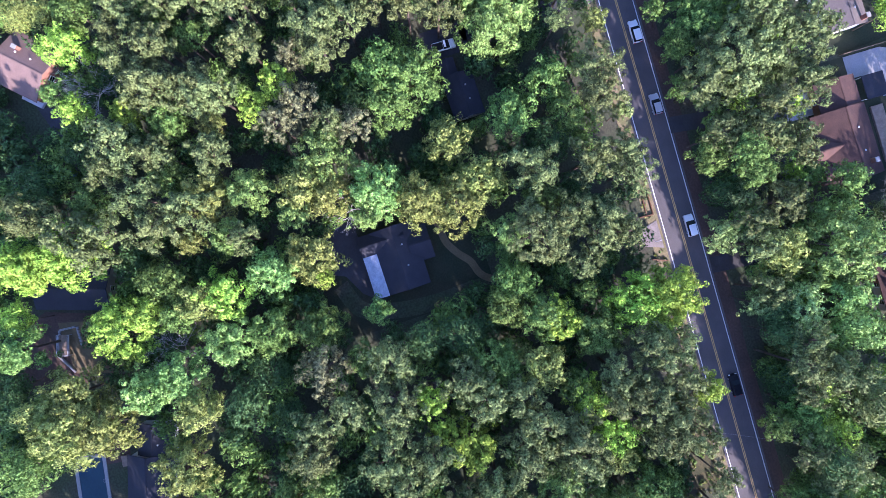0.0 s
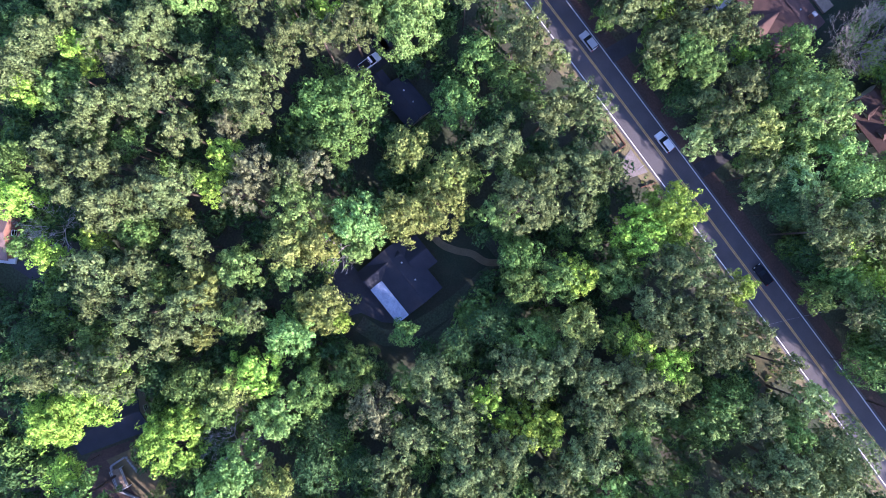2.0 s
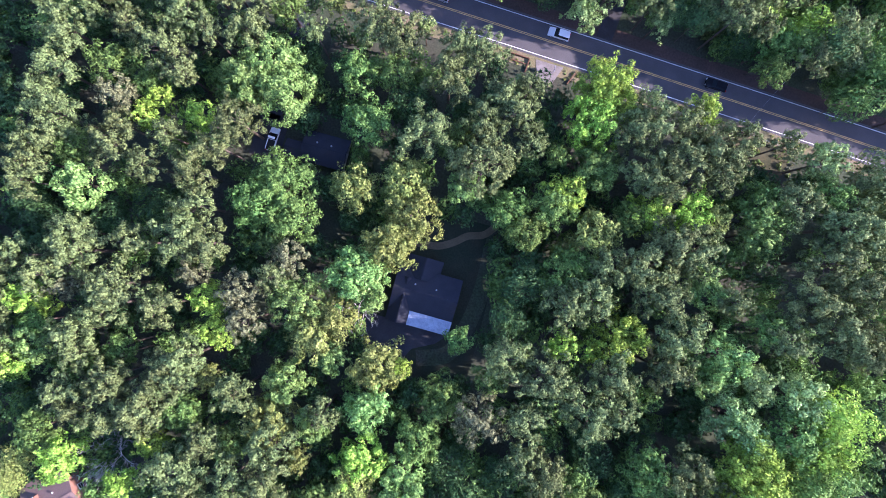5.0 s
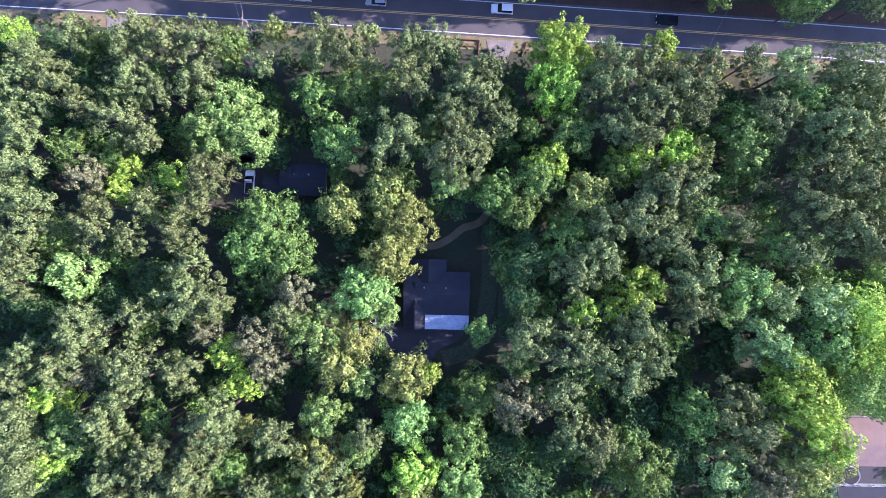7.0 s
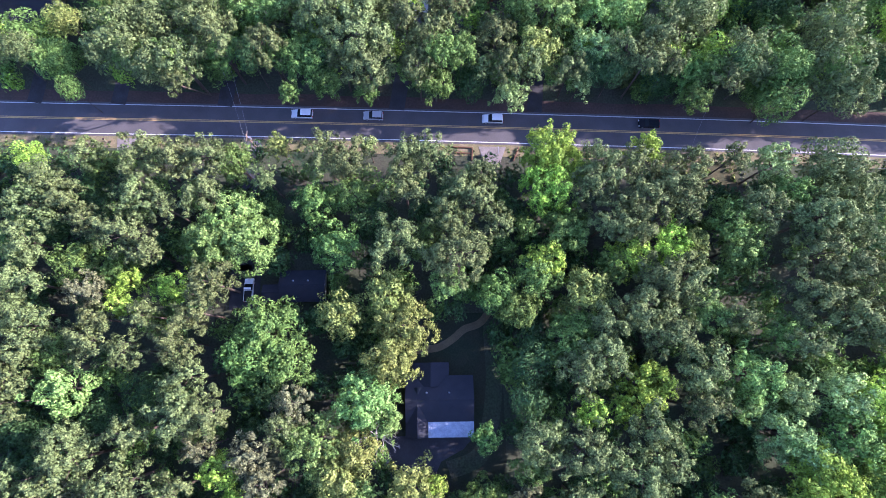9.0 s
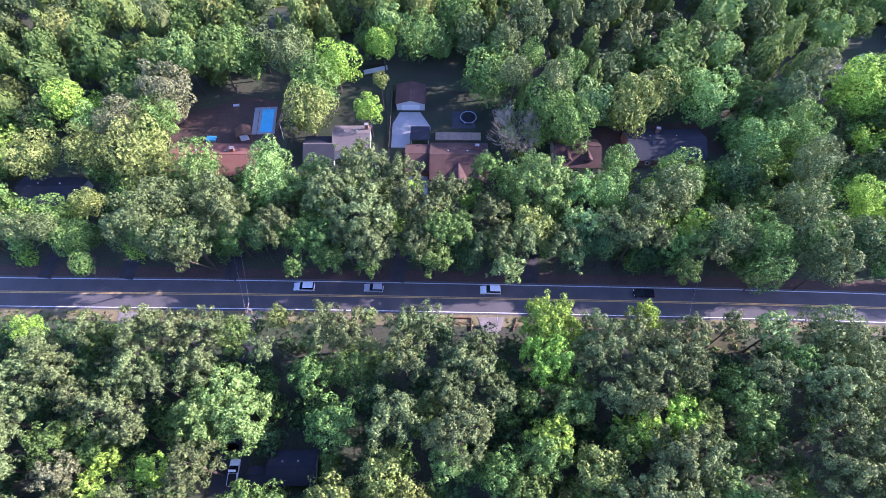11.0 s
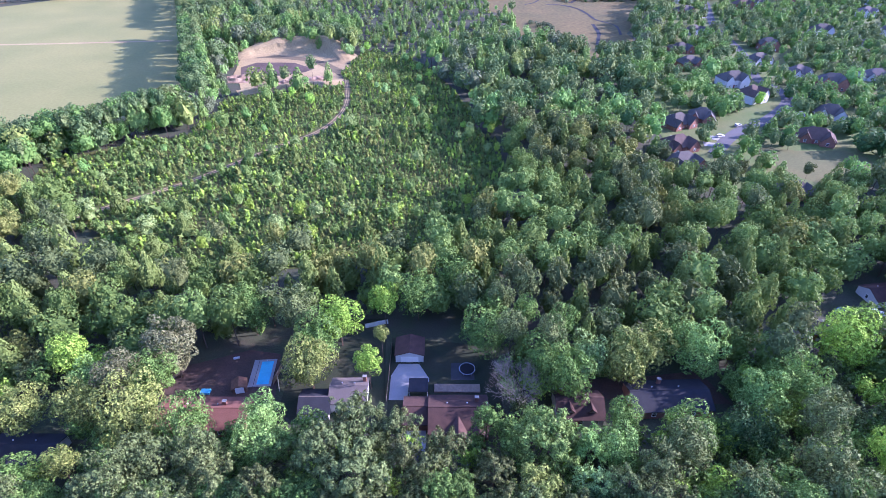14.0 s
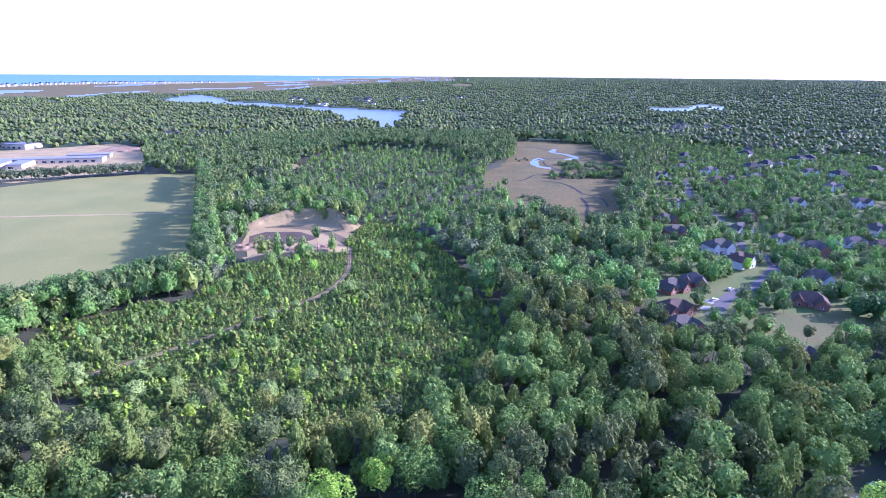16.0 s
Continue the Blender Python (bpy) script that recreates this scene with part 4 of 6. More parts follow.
tree(-10.9, -33.6, 3.4, "pine", 18.1)
tree(-2.0, -39.9, 5.3, "lime", 16.1)
tree(-13.2, -43.6, 2.8, "olive", 14.1)
tree(9.0, -13.8, 3.0, "green", 14.3)
tree(17.2, -0.8, 4.3, "deep", 16.5)
tree(16.6, -7.8, 4.0, "deep", 15.5)
tree(17.9, -14.6, 4.9, "pine", 19.3)
tree(17.1, -19.3, 3.8, "green", 14.9)
tree(20.7, -12.7, 3.0, "green", 14.3)
tree(25.4, -2.1, 4.9, "pine", 19.3)
tree(29.5, 0.3, 4.9, "pine", 19.3)
tree(27.7, -9.4, 3.8, "lime", 14.9)
tree(37.7, -4.7, 5.4, "lime", 16.3)
tree(33.1, -8.9, 3.0, "lime", 14.3)
tree(25.0, -15.2, 5.5, "pine", 19.8)
tree(30.3, -17.0, 4.4, "pine", 18.9)
tree(37.2, -11.9, 4.9, "pine", 19.3)
tree(35.5, -19.6, 5.5, "pine", 19.8)
tree(40.5, -17.3, 3.7, "pine", 18.3)
tree(46.9, -1.8, 5.5, "pine", 19.8)
tree(46.2, -7.9, 4.4, "pine", 18.9)
tree(56.8, -2.5, 5.8, "mint", 16.6)
tree(55.0, -7.8, 3.8, "mint", 14.9)
tree(64.0, -5.0, 4.1, "pale", 16.2)
tree(72.7, -5.8, 5.4, "pale", 17.2)
tree(62.3, -12.4, 6.4, "pale", 15.5)
tree(65.2, -15.7, 4.9, "pale", 16.8)
tree(79.9, -7.4, 6.6, "lime", 19.7)
tree(78.6, -13.8, 5.1, "lime", 18.5)
tree(72.4, -13.1, 5.1, "green", 18.5)
tree(78.7, -19.9, 7.9, "green", 20.7)
tree(67.5, -22.8, 7.6, "lime", 20.5)
tree(71.1, -29.2, 6.1, "lime", 19.3)
tree(65.6, -17.8, 4.8, "lime", 18.2)
tree(68.6, -35.9, 6.1, "olive", 19.2)
tree(74.5, -34.4, 3.5, "olive", 17.2)
tree(8.6, -25.1, 4.9, "green", 14.3)
tree(16.5, -26.3, 5.3, "tan", 18.6)
tree(24.6, -24.1, 4.4, "pine", 18.9)
tree(25.9, -31.3, 4.4, "pine", 18.9)
tree(31.0, -32.0, 4.9, "pine", 19.3)
tree(39.1, -29.4, 5.2, "deep", 13.5)
tree(49.6, -26.9, 5.7, "green", 16.4)
tree(54.8, -23.9, 4.9, "pine", 19.3)
tree(59.2, -28.7, 5.9, "pine", 20.1)
tree(56.1, -37.6, 5.8, "pale", 15.0)
tree(62.3, -38.0, 4.9, "tan", 18.3)
tree(6.8, -33.3, 5.0, "green", 15.9)
tree(6.4, -41.4, 5.3, "mint", 16.1)
tree(18.7, -42.1, 4.8, "deep", 15.7)
tree(13.8, -37.0, 4.6, "deep", 13.1)
tree(23.4, -36.5, 3.9, "deep", 12.5)
tree(39.6, -37.7, 6.9, "green", 17.4)
tree(37.3, -32.7, 3.8, "green", 14.9)
tree(46.9, -34.4, 4.6, "deep", 13.1)
tree(-53.9, -55.5, 4.8, "lime", 15.7)
tree(-62.6, -63.1, 3.3, "olive", 14.5)
tree(-62.5, -58.9, 3.8, "olive", 14.9)
tree(-59.9, -52.1, 4.5, "green", 15.5)
tree(-48.3, -45.4, 3.6, "pine", 18.3)
tree(-52.9, -45.6, 3.2, "pine", 17.9)
tree(-54.7, -37.5, 3.5, "green", 14.7)
tree(-49.0, -38.4, 4.4, "pine", 18.9)
tree(-49.9, -33.0, 3.3, "green", 14.5)
tree(-42.5, -42.4, 5.6, "pine", 19.9)
tree(-39.5, -33.9, 4.6, "pine", 19.1)
tree(-42.5, -57.3, 3.5, "lime", 14.7)
tree(-39.3, -48.0, 3.5, "lime", 14.7)
tree(-35.6, -41.0, 3.8, "green", 14.9)
tree(-46.6, -60.2, 2.5, "green", 13.9)
tree(-32.8, -50.4, 5.8, "pine", 20.1)
tree(-29.3, -53.4, 3.6, "pine", 18.3)
tree(-29.7, -44.1, 3.6, "pine", 18.3)
tree(-26.2, -44.9, 3.5, "mint", 14.7)
tree(-35.8, -61.0, 2.8, "deep", 11.7)
tree(-25.7, -69.6, 4.8, "pine", 19.3)
tree(-31.4, -69.9, 5.8, "deep", 14.0)
tree(-25.5, -59.1, 3.8, "green", 14.9)
tree(-20.7, -63.4, 4.8, "pine", 19.3)
tree(-22.8, -49.2, 4.9, "pine", 19.3)
tree(-17.1, -47.8, 4.9, "pine", 19.3)
tree(-18.7, -56.7, 4.4, "pine", 18.9)
tree(-18.2, -40.7, 4.9, "pine", 19.3)
tree(-17.3, -72.0, 4.5, "lime", 15.5)
tree(-17.5, -65.8, 7.2, "lime", 17.1)
tree(-17.6, -74.6, 6.4, "lime", 16.5)
tree(-8.3, -79.7, 3.8, "lime", 14.9)
tree(-2.9, -79.7, 5.0, "green", 15.9)
tree(-1.2, -60.3, 6.5, "lime", 17.1)
tree(-2.5, -55.6, 4.3, "lime", 15.3)
tree(-7.2, -50.4, 5.0, "green", 15.9)
tree(-2.5, -45.4, 4.5, "olive", 15.5)
tree(-15.9, -60.6, 4.4, "pine", 18.9)
tree(-13.2, -55.5, 4.6, "deep", 13.1)
tree(10.9, -52.6, 6.3, "mint", 16.9)
tree(10.7, -58.8, 5.3, "mint", 16.1)
tree(16.6, -50.8, 5.0, "olive", 15.9)
tree(14.4, -75.1, 7.5, "olive", 17.9)
tree(15.1, -69.4, 7.3, "olive", 17.7)
tree(7.8, -72.1, 5.6, "olive", 16.4)
tree(9.6, -78.6, 4.5, "olive", 15.5)
tree(8.3, -85.5, 4.4, "deep", 12.9)
tree(18.9, -85.5, 5.8, "green", 16.5)
tree(26.7, -56.7, 6.3, "olive", 16.9)
tree(3.5, -85.2, 3.8, "deep", 12.5)
tree(-0.8, -50.2, 3.8, "green", 14.9)
tree(-88.3, 58.9, 4.2, "pine", 18.8)
tree(-86.8, 64.0, 5.3, "green", 16.1)
tree(-79.4, 58.1, 4.6, "green", 15.6)
tree(-74.6, 51.6, 2.8, "green", 14.1)
tree(-78.3, 67.0, 4.2, "olive", 15.3)
tree(-64.4, 60.5, 7.1, "pine", 21.1)
tree(-58.8, 64.8, 6.5, "pine", 20.6)
tree(-58.4, 56.3, 5.5, "pine", 19.8)
tree(-51.6, 56.3, 5.0, "pine", 19.4)
tree(-51.3, 50.8, 2.9, "pine", 17.8)
tree(-45.6, 62.1, 5.7, "pine", 20.0)
tree(-50.1, 67.9, 5.9, "pine", 20.1)
tree(-35.1, 59.5, 4.5, "pine", 19.0)
tree(-39.6, 72.0, 6.2, "mint", 16.8)
tree(-33.1, 70.6, 3.1, "mint", 14.3)
tree(-30.3, 51.1, 2.5, "green", 13.9)
tree(-24.6, 68.1, 6.6, "pine", 20.7)
tree(-26.2, 58.6, 6.5, "green", 17.1)
tree(-16.7, 62.4, 7.9, "pine", 21.7)
tree(-14.3, 55.4, 5.5, "pine", 19.8)
tree(-23.1, 53.0, 3.6, "green", 14.8)
tree(-15.0, 52.2, 2.8, "green", 14.1)
tree(-7.4, 65.4, 5.2, "pine", 19.6)
tree(-2.3, 62.6, 5.2, "pine", 19.5)
tree(-4.6, 55.5, 4.1, "pine", 18.7)
tree(1.1, 68.5, 4.4, "pine", 18.9)
tree(-1.2, 53.6, 4.2, "green", 15.3)
tree(10.6, 62.8, 4.0, "pine", 18.6)
tree(5.9, 56.4, 4.3, "deep", 12.9)
tree(22.2, 72.8, 8.7, "mint", 19.1)
tree(19.2, 60.8, 5.5, "olive", 16.3)
tree(13.9, 52.0, 3.6, "pale", 13.3)
tree(31.6, 71.3, 4.6, "mint", 15.6)
tree(31.1, 62.1, 5.3, "pale", 14.7)
tree(28.0, 54.8, 2.8, "pale", 12.7)
tree(36.3, 60.3, 4.0, "pine", 18.6)
tree(38.0, 71.4, 5.5, "mint", 16.3)
tree(44.3, 64.5, 5.2, "pine", 19.6)
tree(51.8, 70.5, 6.0, "pine", 20.2)
tree(45.9, 58.1, 5.3, "deep", 13.6)
tree(56.0, 61.2, 5.8, "lime", 16.6)
tree(51.0, 51.6, 3.6, "green", 14.8)
tree(59.8, 60.5, 5.1, "pine", 19.5)
tree(55.8, 54.9, 3.6, "pine", 18.3)
tree(66.9, 59.6, 7.2, "green", 17.7)
tree(68.4, 52.0, 5.3, "green", 16.1)
tree(78.5, 66.0, 6.6, "pine", 20.7)
tree(78.5, 57.6, 7.3, "pine", 21.2)
tree(80.0, 52.5, 5.4, "pine", 19.7)
tree(89.1, 57.8, 6.3, "pine", 20.4)
tree(95.5, 71.7, 4.6, "lime", 15.6)
tree(-40.5, 79.4, 5.7, "mint", 16.5)
tree(-33.2, 96.2, 8.3, "olive", 18.5)
tree(-18.2, 96.2, 3.8, "lime", 14.9)
tree(-15.8, 105.2, 2.2, "olive", 13.6)
tree(-56.4, 77.5, 6.6, "green", 17.2)
tree(-69.9, 80.5, 9.3, "olive", 20.5)
tree(-83.8, 82.3, 5.8, "olive", 16.6)
tree(-95.6, 80.4, 6.4, "olive", 17.0)
tree(-77.2, 89.1, 5.9, "tan", 19.1)
tree(-68.9, 99.8, 8.3, "tan", 21.0)
tree(-93.8, 98.1, 5.6, "lime", 16.3)
tree(-84.9, 90.0, 6.0, "mint", 16.7)
tree(-69.6, 92.1, 6.1, "green", 16.8)
tree(47.1, 97.9, 7.3, "olive", 17.7)
tree(53.8, 102.1, 6.4, "olive", 17.0)
tree(59.6, 106.5, 5.8, "green", 16.5)
tree(67.1, 102.2, 8.2, "mint", 18.4)
tree(38.2, 101.4, 6.4, "pale", 15.5)
tree(30.7, 93.4, 7.8, "green", 18.2)
tree(25.7, 99.3, 7.0, "green", 17.5)
tree(12.4, 110.0, 8.4, "green", 18.6)
tree(76.4, 86.9, 7.6, "mint", 18.0)
tree(86.0, 90.3, 7.7, "green", 18.1)
tree(106.3, 104.7, 8.6, "lime", 19.0)
tree(84.7, 78.1, 6.2, "pine", 20.4)
tree(41.5, 79.6, 4.8, "green", 15.7)
tree(55.3, 76.7, 6.3, "green", 16.9)
tree(69.3, 78.4, 6.5, "deep", 14.6)
tree(10.3, 77.6, 3.8, "green", 14.9)
tree(-28.0, 111.8, 6.6, "lime", 17.2)
tree(-33.1, 105.1, 7.2, "green", 17.6)
tree(-39.5, 112.1, 7.2, "pine", 21.2)
tree(-16.4, 120.2, 5.7, "lime", 16.5)
tree(-7.0, 122.7, 6.9, "green", 17.5)
tree(-17.8, 74.4, 7.0, "pine", 21.0)
tree(-9.6, 72.6, 5.1, "pine", 19.5)
tree(-28.8, 76.3, 4.1, "green", 15.2)
tree(-53.3, 116.0, 6.8, "green", 17.3)
tree(2.6, 131.8, 7.2, "green", 17.7)
# added trees, mostly out of view, to throw shade on the pool house
for x, y, r, k, h in ((41, -58, 4.6, "green", 17), (43, -66, 5.0, "pine", 19), (46, -73, 4.8, "green", 16), (42, -80, 5.2, "pine", 19), (49, -62, 4.6, "mint", 16), (51, -80, 5.0, "green", 17), (54, -69, 4.8, "pine", 19)):
    tree(x, y, r, k, h)
tree(18, 104, 4.5, "pine", 21)
tree(23, 112, 4.8, "green", 19)
tree(28, 101, 4.4, "pine", 21)
tree(16.5, 117, 4.5, "pine", 20)
tree(32, 108, 5.0, "green", 18)
tree(24, 122, 5.0, "pine", 21)

# ---- woodland that nobody could count ----
fill = random.Random(11)
YARDS = [
    [(-6, 5), (12, 8), (14, -22), (4, -26), (-9, -22), (-9, -6)], [(-43, 18), (-22, 18), (-22, 9), (-43, 8.5)],
    [(-18, -80), (-15, -64), (-6, -64), (-5, -70), (6, -69), (9, -80), (5, -91), (-8, -91)], [(-66, -66), (-50, -62), (-40, -62), (-48, -76), (-62, -78)],
    [(17, -62), (36, -62), (36, -92), (17, -90)], [(79, -27), (110, -27), (110, -60), (79, -46)],
    [(-105, 92), (-104, 70), (-85, 70), (-86, 92)], [(-76, 97), (-69, 104), (-54, 110), (-42, 108), (-37, 122), (-14, 124), (14, 114), (17, 82), (-4, 76), (-14, 80), (-46, 80), (-70, 82)],
    [(24, 98), (44, 100), (74, 103), (74, 83), (26, 82)], [(100, 114), (104, 126), (140, 142), (145, 122), (112, 112)],
    [(46, 43), (66, 43), (64, 36), (48, 36)], [(6, 46), (17, 46), (15, 38), (8, 38)],
]
OPEN = [FIELD, PIT, MARSH, SCHOOL, LAWN, LAWN2]


def free(x, y, r, slack=0.75):
    if abs(y - road_y(x) + 1.5) < 6.0 + r * 0.7:
        return False
    for px, py, pr in PLANTED:
        if abs(px - x) < pr + r and abs(py - y) < pr + r and math.hypot(px - x, py - y) < (pr + r) * slack:
            return False
    return not any(inside(x, y, p) for p in YARDS)


def pick(x, y):
    """Kinds change from stand to stand; farther off, greyer leaf colours stand in for haze."""
    n1 = noise.noise(Vector((x / 40, y / 40, 0.5)))
    share = (0.06 if x < 0 else 0.36 if y > 215 else 0.12) + 0.5 * n1
    if fill.random() < share:
        return fill.choice(("pine", "pine", "forest", "deep") if y > 190 else ("pine", "mint", "green"))
    if math.hypot(x, y) > 520:
        return fill.choice(("forest", "forest", "dull", "pine", "young"))
    if math.hypot(x, y) > 300:
        return fill.choice(("forest", "young", "dull", "green", "forest", "olive"))
    return fill.choice(("green", "green", "olive", "green", "mint", "mint", "young", "forest") if x > -20 else ("green", "green", "olive", "forest", "young", "green", "forest", "green"))


# the row of tall trees close behind the far edge of the road
rx = -112.0
while rx < 150:
    rx += fill.uniform(3.6, 5.4)
    if min(abs(rx - g) for g in (-90, -71.5, -48, -10, 20.5)) < 3.0:
        continue
    r = fill.uniform(3.2, 4.2)
    tree(rx, road_y(rx) + fill.uniform(7.4, 9.2), r, fill.choice(("green", "pine", "green", "deep", "pine")), fill.uniform(15, 20))

spots = []
for gx in range(-25, 26):
    for gy in range(-22, 23):
        x, y = gx * 4.6 + fill.uniform(-1.6, 1.6), gy * 4.6 + fill.uniform(-1.6, 1.6)
        r = fill.uniform(2.6, 3.9)
        if free(x, y, r, 0.36 if y < 50 else 0.28):
            # south of the road mostly dark leaf colours, standing in for shaded gaps
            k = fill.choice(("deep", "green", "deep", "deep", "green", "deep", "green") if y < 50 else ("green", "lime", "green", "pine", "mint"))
            spots.append((x, y, r, fill.uniform(6, 11), k))
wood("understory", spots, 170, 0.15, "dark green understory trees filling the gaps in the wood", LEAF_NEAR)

near, mid, far = [], [], []


def young_ground(x, y):
    """The replanted clearing, with a frayed edge, and the thin young wood that runs on to the marsh."""
    u, v = x + 9 * noise.noise(Vector((x / 22, y / 22, 3))), y + 12 * noise.noise(Vector((x / 22, y / 22, 8)))
    return inside(u, v, PLANT)


YOUNG_WOOD = [(-62, 416), (-9, 381), (54, 448), (52, 505), (40, 560), (36, 610), (50, 650), (51, 699), (-3, 786), (-68, 835), (-143, 804), (-178, 689), (-176, 586), (-110, 489), (-71, 450)]
PINE_STAND = [(-178, 689), (-143, 804), (-68, 835), (0, 800), (60, 770), (95, 780), (110, 860), (60, 960), (-200, 960), (-330, 800)]
for gx in range(-98, 99):
    for gy in range(9, 128):
        x, y = gx * 8.0 + fill.uniform(-3.2, 3.2), gy * 8.0 + fill.uniform(-3.2, 3.2)
        dist = math.hypot(x, y)
        if dist > 1000 or abs(x) > y * 0.98 + 60 or (abs(x) < 112 and y < 98):
            continue
        if dist > 520 and fill.random() < 0.12:
            continue
        if any(inside(x, y, q) for q in OPEN) or inside(x - 7, y, FIELD) or inside(x, y + 8, FIELD) or x < -335 and 500 < y < 665 or inside(x, y + 9, PIT) or inside(x, y + 6, MARSH):
            continue
        in_plant, in_suburb, thin = young_ground(x, y), inside(x, y, SUBURB), inside(x, y, YOUNG_WOOD)
        if in_plant and fill.random() < 0.82 or in_suburb and fill.random() < 0.12 or thin and fill.random() < 0.3:
            continue
        if in_suburb and min(math.hypot((x - e[0]) * 0.9, y - e[1] + 7) for e in ESTATE) < 13.0:
            continue
        if min(abs(x - a) + abs(y - b) for a, b in STREET) < 8 or min(abs(x - a) + abs(y - b) for a, b in TRACK[4:]) < 7:
            continue
        if dist < 190 and not free(x, y, 3.6, 0.5):
            continue
        k = pick(x, y)
        r, h = fill.uniform(4.4, 6.6), fill.uniform(12, 20)
        if k in ("pine", "tan"):
            r, h = r * 0.85, h + 2.5
        elif fill.random() < 0.22:
            k, r = "young", r * 0.75
        if in_plant:
            k, r, h = fill.choice(("young", "mint", "pale", "mint", "lime")), fill.uniform(1.5, 2.9), fill.uniform(5, 11)
        elif thin:
            k, r, h = fill.choice(("young", "young", "forest", "dull", "green")), fill.uniform(2.0, 3.6), fill.uniform(8, 14)
        if in_suburb:
            r, h, k = fill.uniform(2.8, 4.6), fill.uniform(7, 12.5), fill.choice(("green", "forest", "green", "pine", "young", "forest"))
        if 85 < x < 170 and 175 < y < 250:
            h, r = (fill.uniform(12, 17), min(r, 4.6)) if y < 208 else (fill.uniform(6, 10), min(r, 3.4))
        if not in_plant and not in_suburb and dist > 300 and noise.noise(Vector((x / 38, y / 38, 6))) > 0.3:
            k, r, h = fill.choice(("young", "pale", "dull", "mint")), r * 0.6, h * 0.6
        if inside(x, y, PINE_STAND):
            k, r, h = fill.choice(("forest", "pine", "forest", "deep")), fill.uniform(4, 5.5), fill.uniform(17, 22)
        (near if dist < 260 else mid if dist < 560 else far).append((x, y, r, h, k))
        if dist >= 560 and not in_suburb and not thin:
            far[-1] = (x, y, r * 0.8, h, k)
            far.append((x + fill.uniform(-4, 4), y + 4 + fill.uniform(-2, 2), r * fill.uniform(0.5, 0.8), h * fill.uniform(0.7, 1.05), pick(x, y)))
# single trees standing in the clearing; the last seven hide the track from the camera's view
for x, y, r, h in ((-67, 196, 3.0, 12), (-58.3, 162, 3.2, 13), (-66, 224, 3.4, 12), (-110, 260, 3.6, 12), (-98, 297, 4, 14), (-84.6, 212, 2.6, 7), (-100.5, 184, 3.4, 8), (-94, 167.5, 4.2, 10), (-106.5, 166, 4.0, 10), (-80.7, 189, 2.4, 6),
                   (-47.5, 163, 3.4, 8), (-48, 179, 2.8, 8), (-26.4, 197, 2.8, 8), (-18, 172.4, 3.0, 11), (-28, 168.5, 3.6, 8), (-36, 180, 2.4, 7), (-47, 262, 3.4, 11), (-10, 266, 3.2, 11), (-22.5, 246, 3.0, 10), (-12.5, 303, 3.4, 13), (-71, 152, 4.2, 11), (-98, 153, 4.6, 11),
                   (-143, 170, 4.4, 11), (-134, 177, 4.2, 10), (-126, 184, 3.8, 9), (-96, 214, 2.6, 7), (-87, 225, 2.8, 7), (-79, 234, 2.6, 7), (-71, 246, 2.4, 6)):
    near.append((x, y, r, h, fill.choice(("mint", "young", "pale", "mint"))))
# bushes on the island in the marsh
ISLE = [(147, 703), (192, 723), (224, 671), (203, 613), (168, 602), (136, 601), (113, 593), (127, 636), (148, 656)]
for k in range(420):
    x, y = fill.uniform(110, 226), fill.uniform(590, 725)
    if inside(x, y, ISLE) and noise.noise(Vector((x / 16, y / 30, 9))) > -0.12:
        mid.append((x, y, fill.uniform(2.2, 4.2), fill.uniform(3, 7), fill.choice(("dull", "forest", "green", "dull"))))
for x, y, n in ((84, 496, 16), (96, 462, 8), (108, 740, 4)):
    for k in range(n):
        mid.append((x + fill.uniform(-10, 10), y + fill.uniform(-14, 14), fill.uniform(1.6, 3), fill.uniform(2, 4), "dull"))
wood("outer_trees", OUTER, 2600, 0.048, "tall mixed trees round the outer houses", LEAF_NEAR, True)
# dense tree lines along the field
for (x0, y0), (x1, y1), hi in (((-150, 310), (-222, 484), 22), ((-222, 484), (-276, 606), 21), ((-142, 287), (-152, 310), 22), ((-140, 285), (-168, 252), 19), ((-168, 252), (-204, 226), 19), ((-204, 228), (-290, 203), 19)):
    n = int(math.hypot(x1 - x0, y1 - y0) / 4)
    for k in range(n):
        for row in (5, 9, 14) if hi > 20 else (0, 4, 8, 13):
            if 450 < y0 + (y1 - y0) * k / n < 486:
                continue
            x, y = x0 + (x1 - x0) * k / n + (row if hi > 20 else 0) + fill.uniform(-1, 1), y0 + (y1 - y0) * k / n - (row if hi < 20 else 0)
            mid.append((x, y, fill.uniform(3, 4.2), hi * fill.uniform(0.85, 1.1), fill.choice(("green", "pine", "deep", "forest", "forest"))))
            if hi < 20:
                mid.append((x + fill.uniform(-2, 2), y - 2, fill.uniform(2.4, 3.4), hi * fill.uniform(0.35, 0.6), fill.choice(("green", "forest", "young"))))
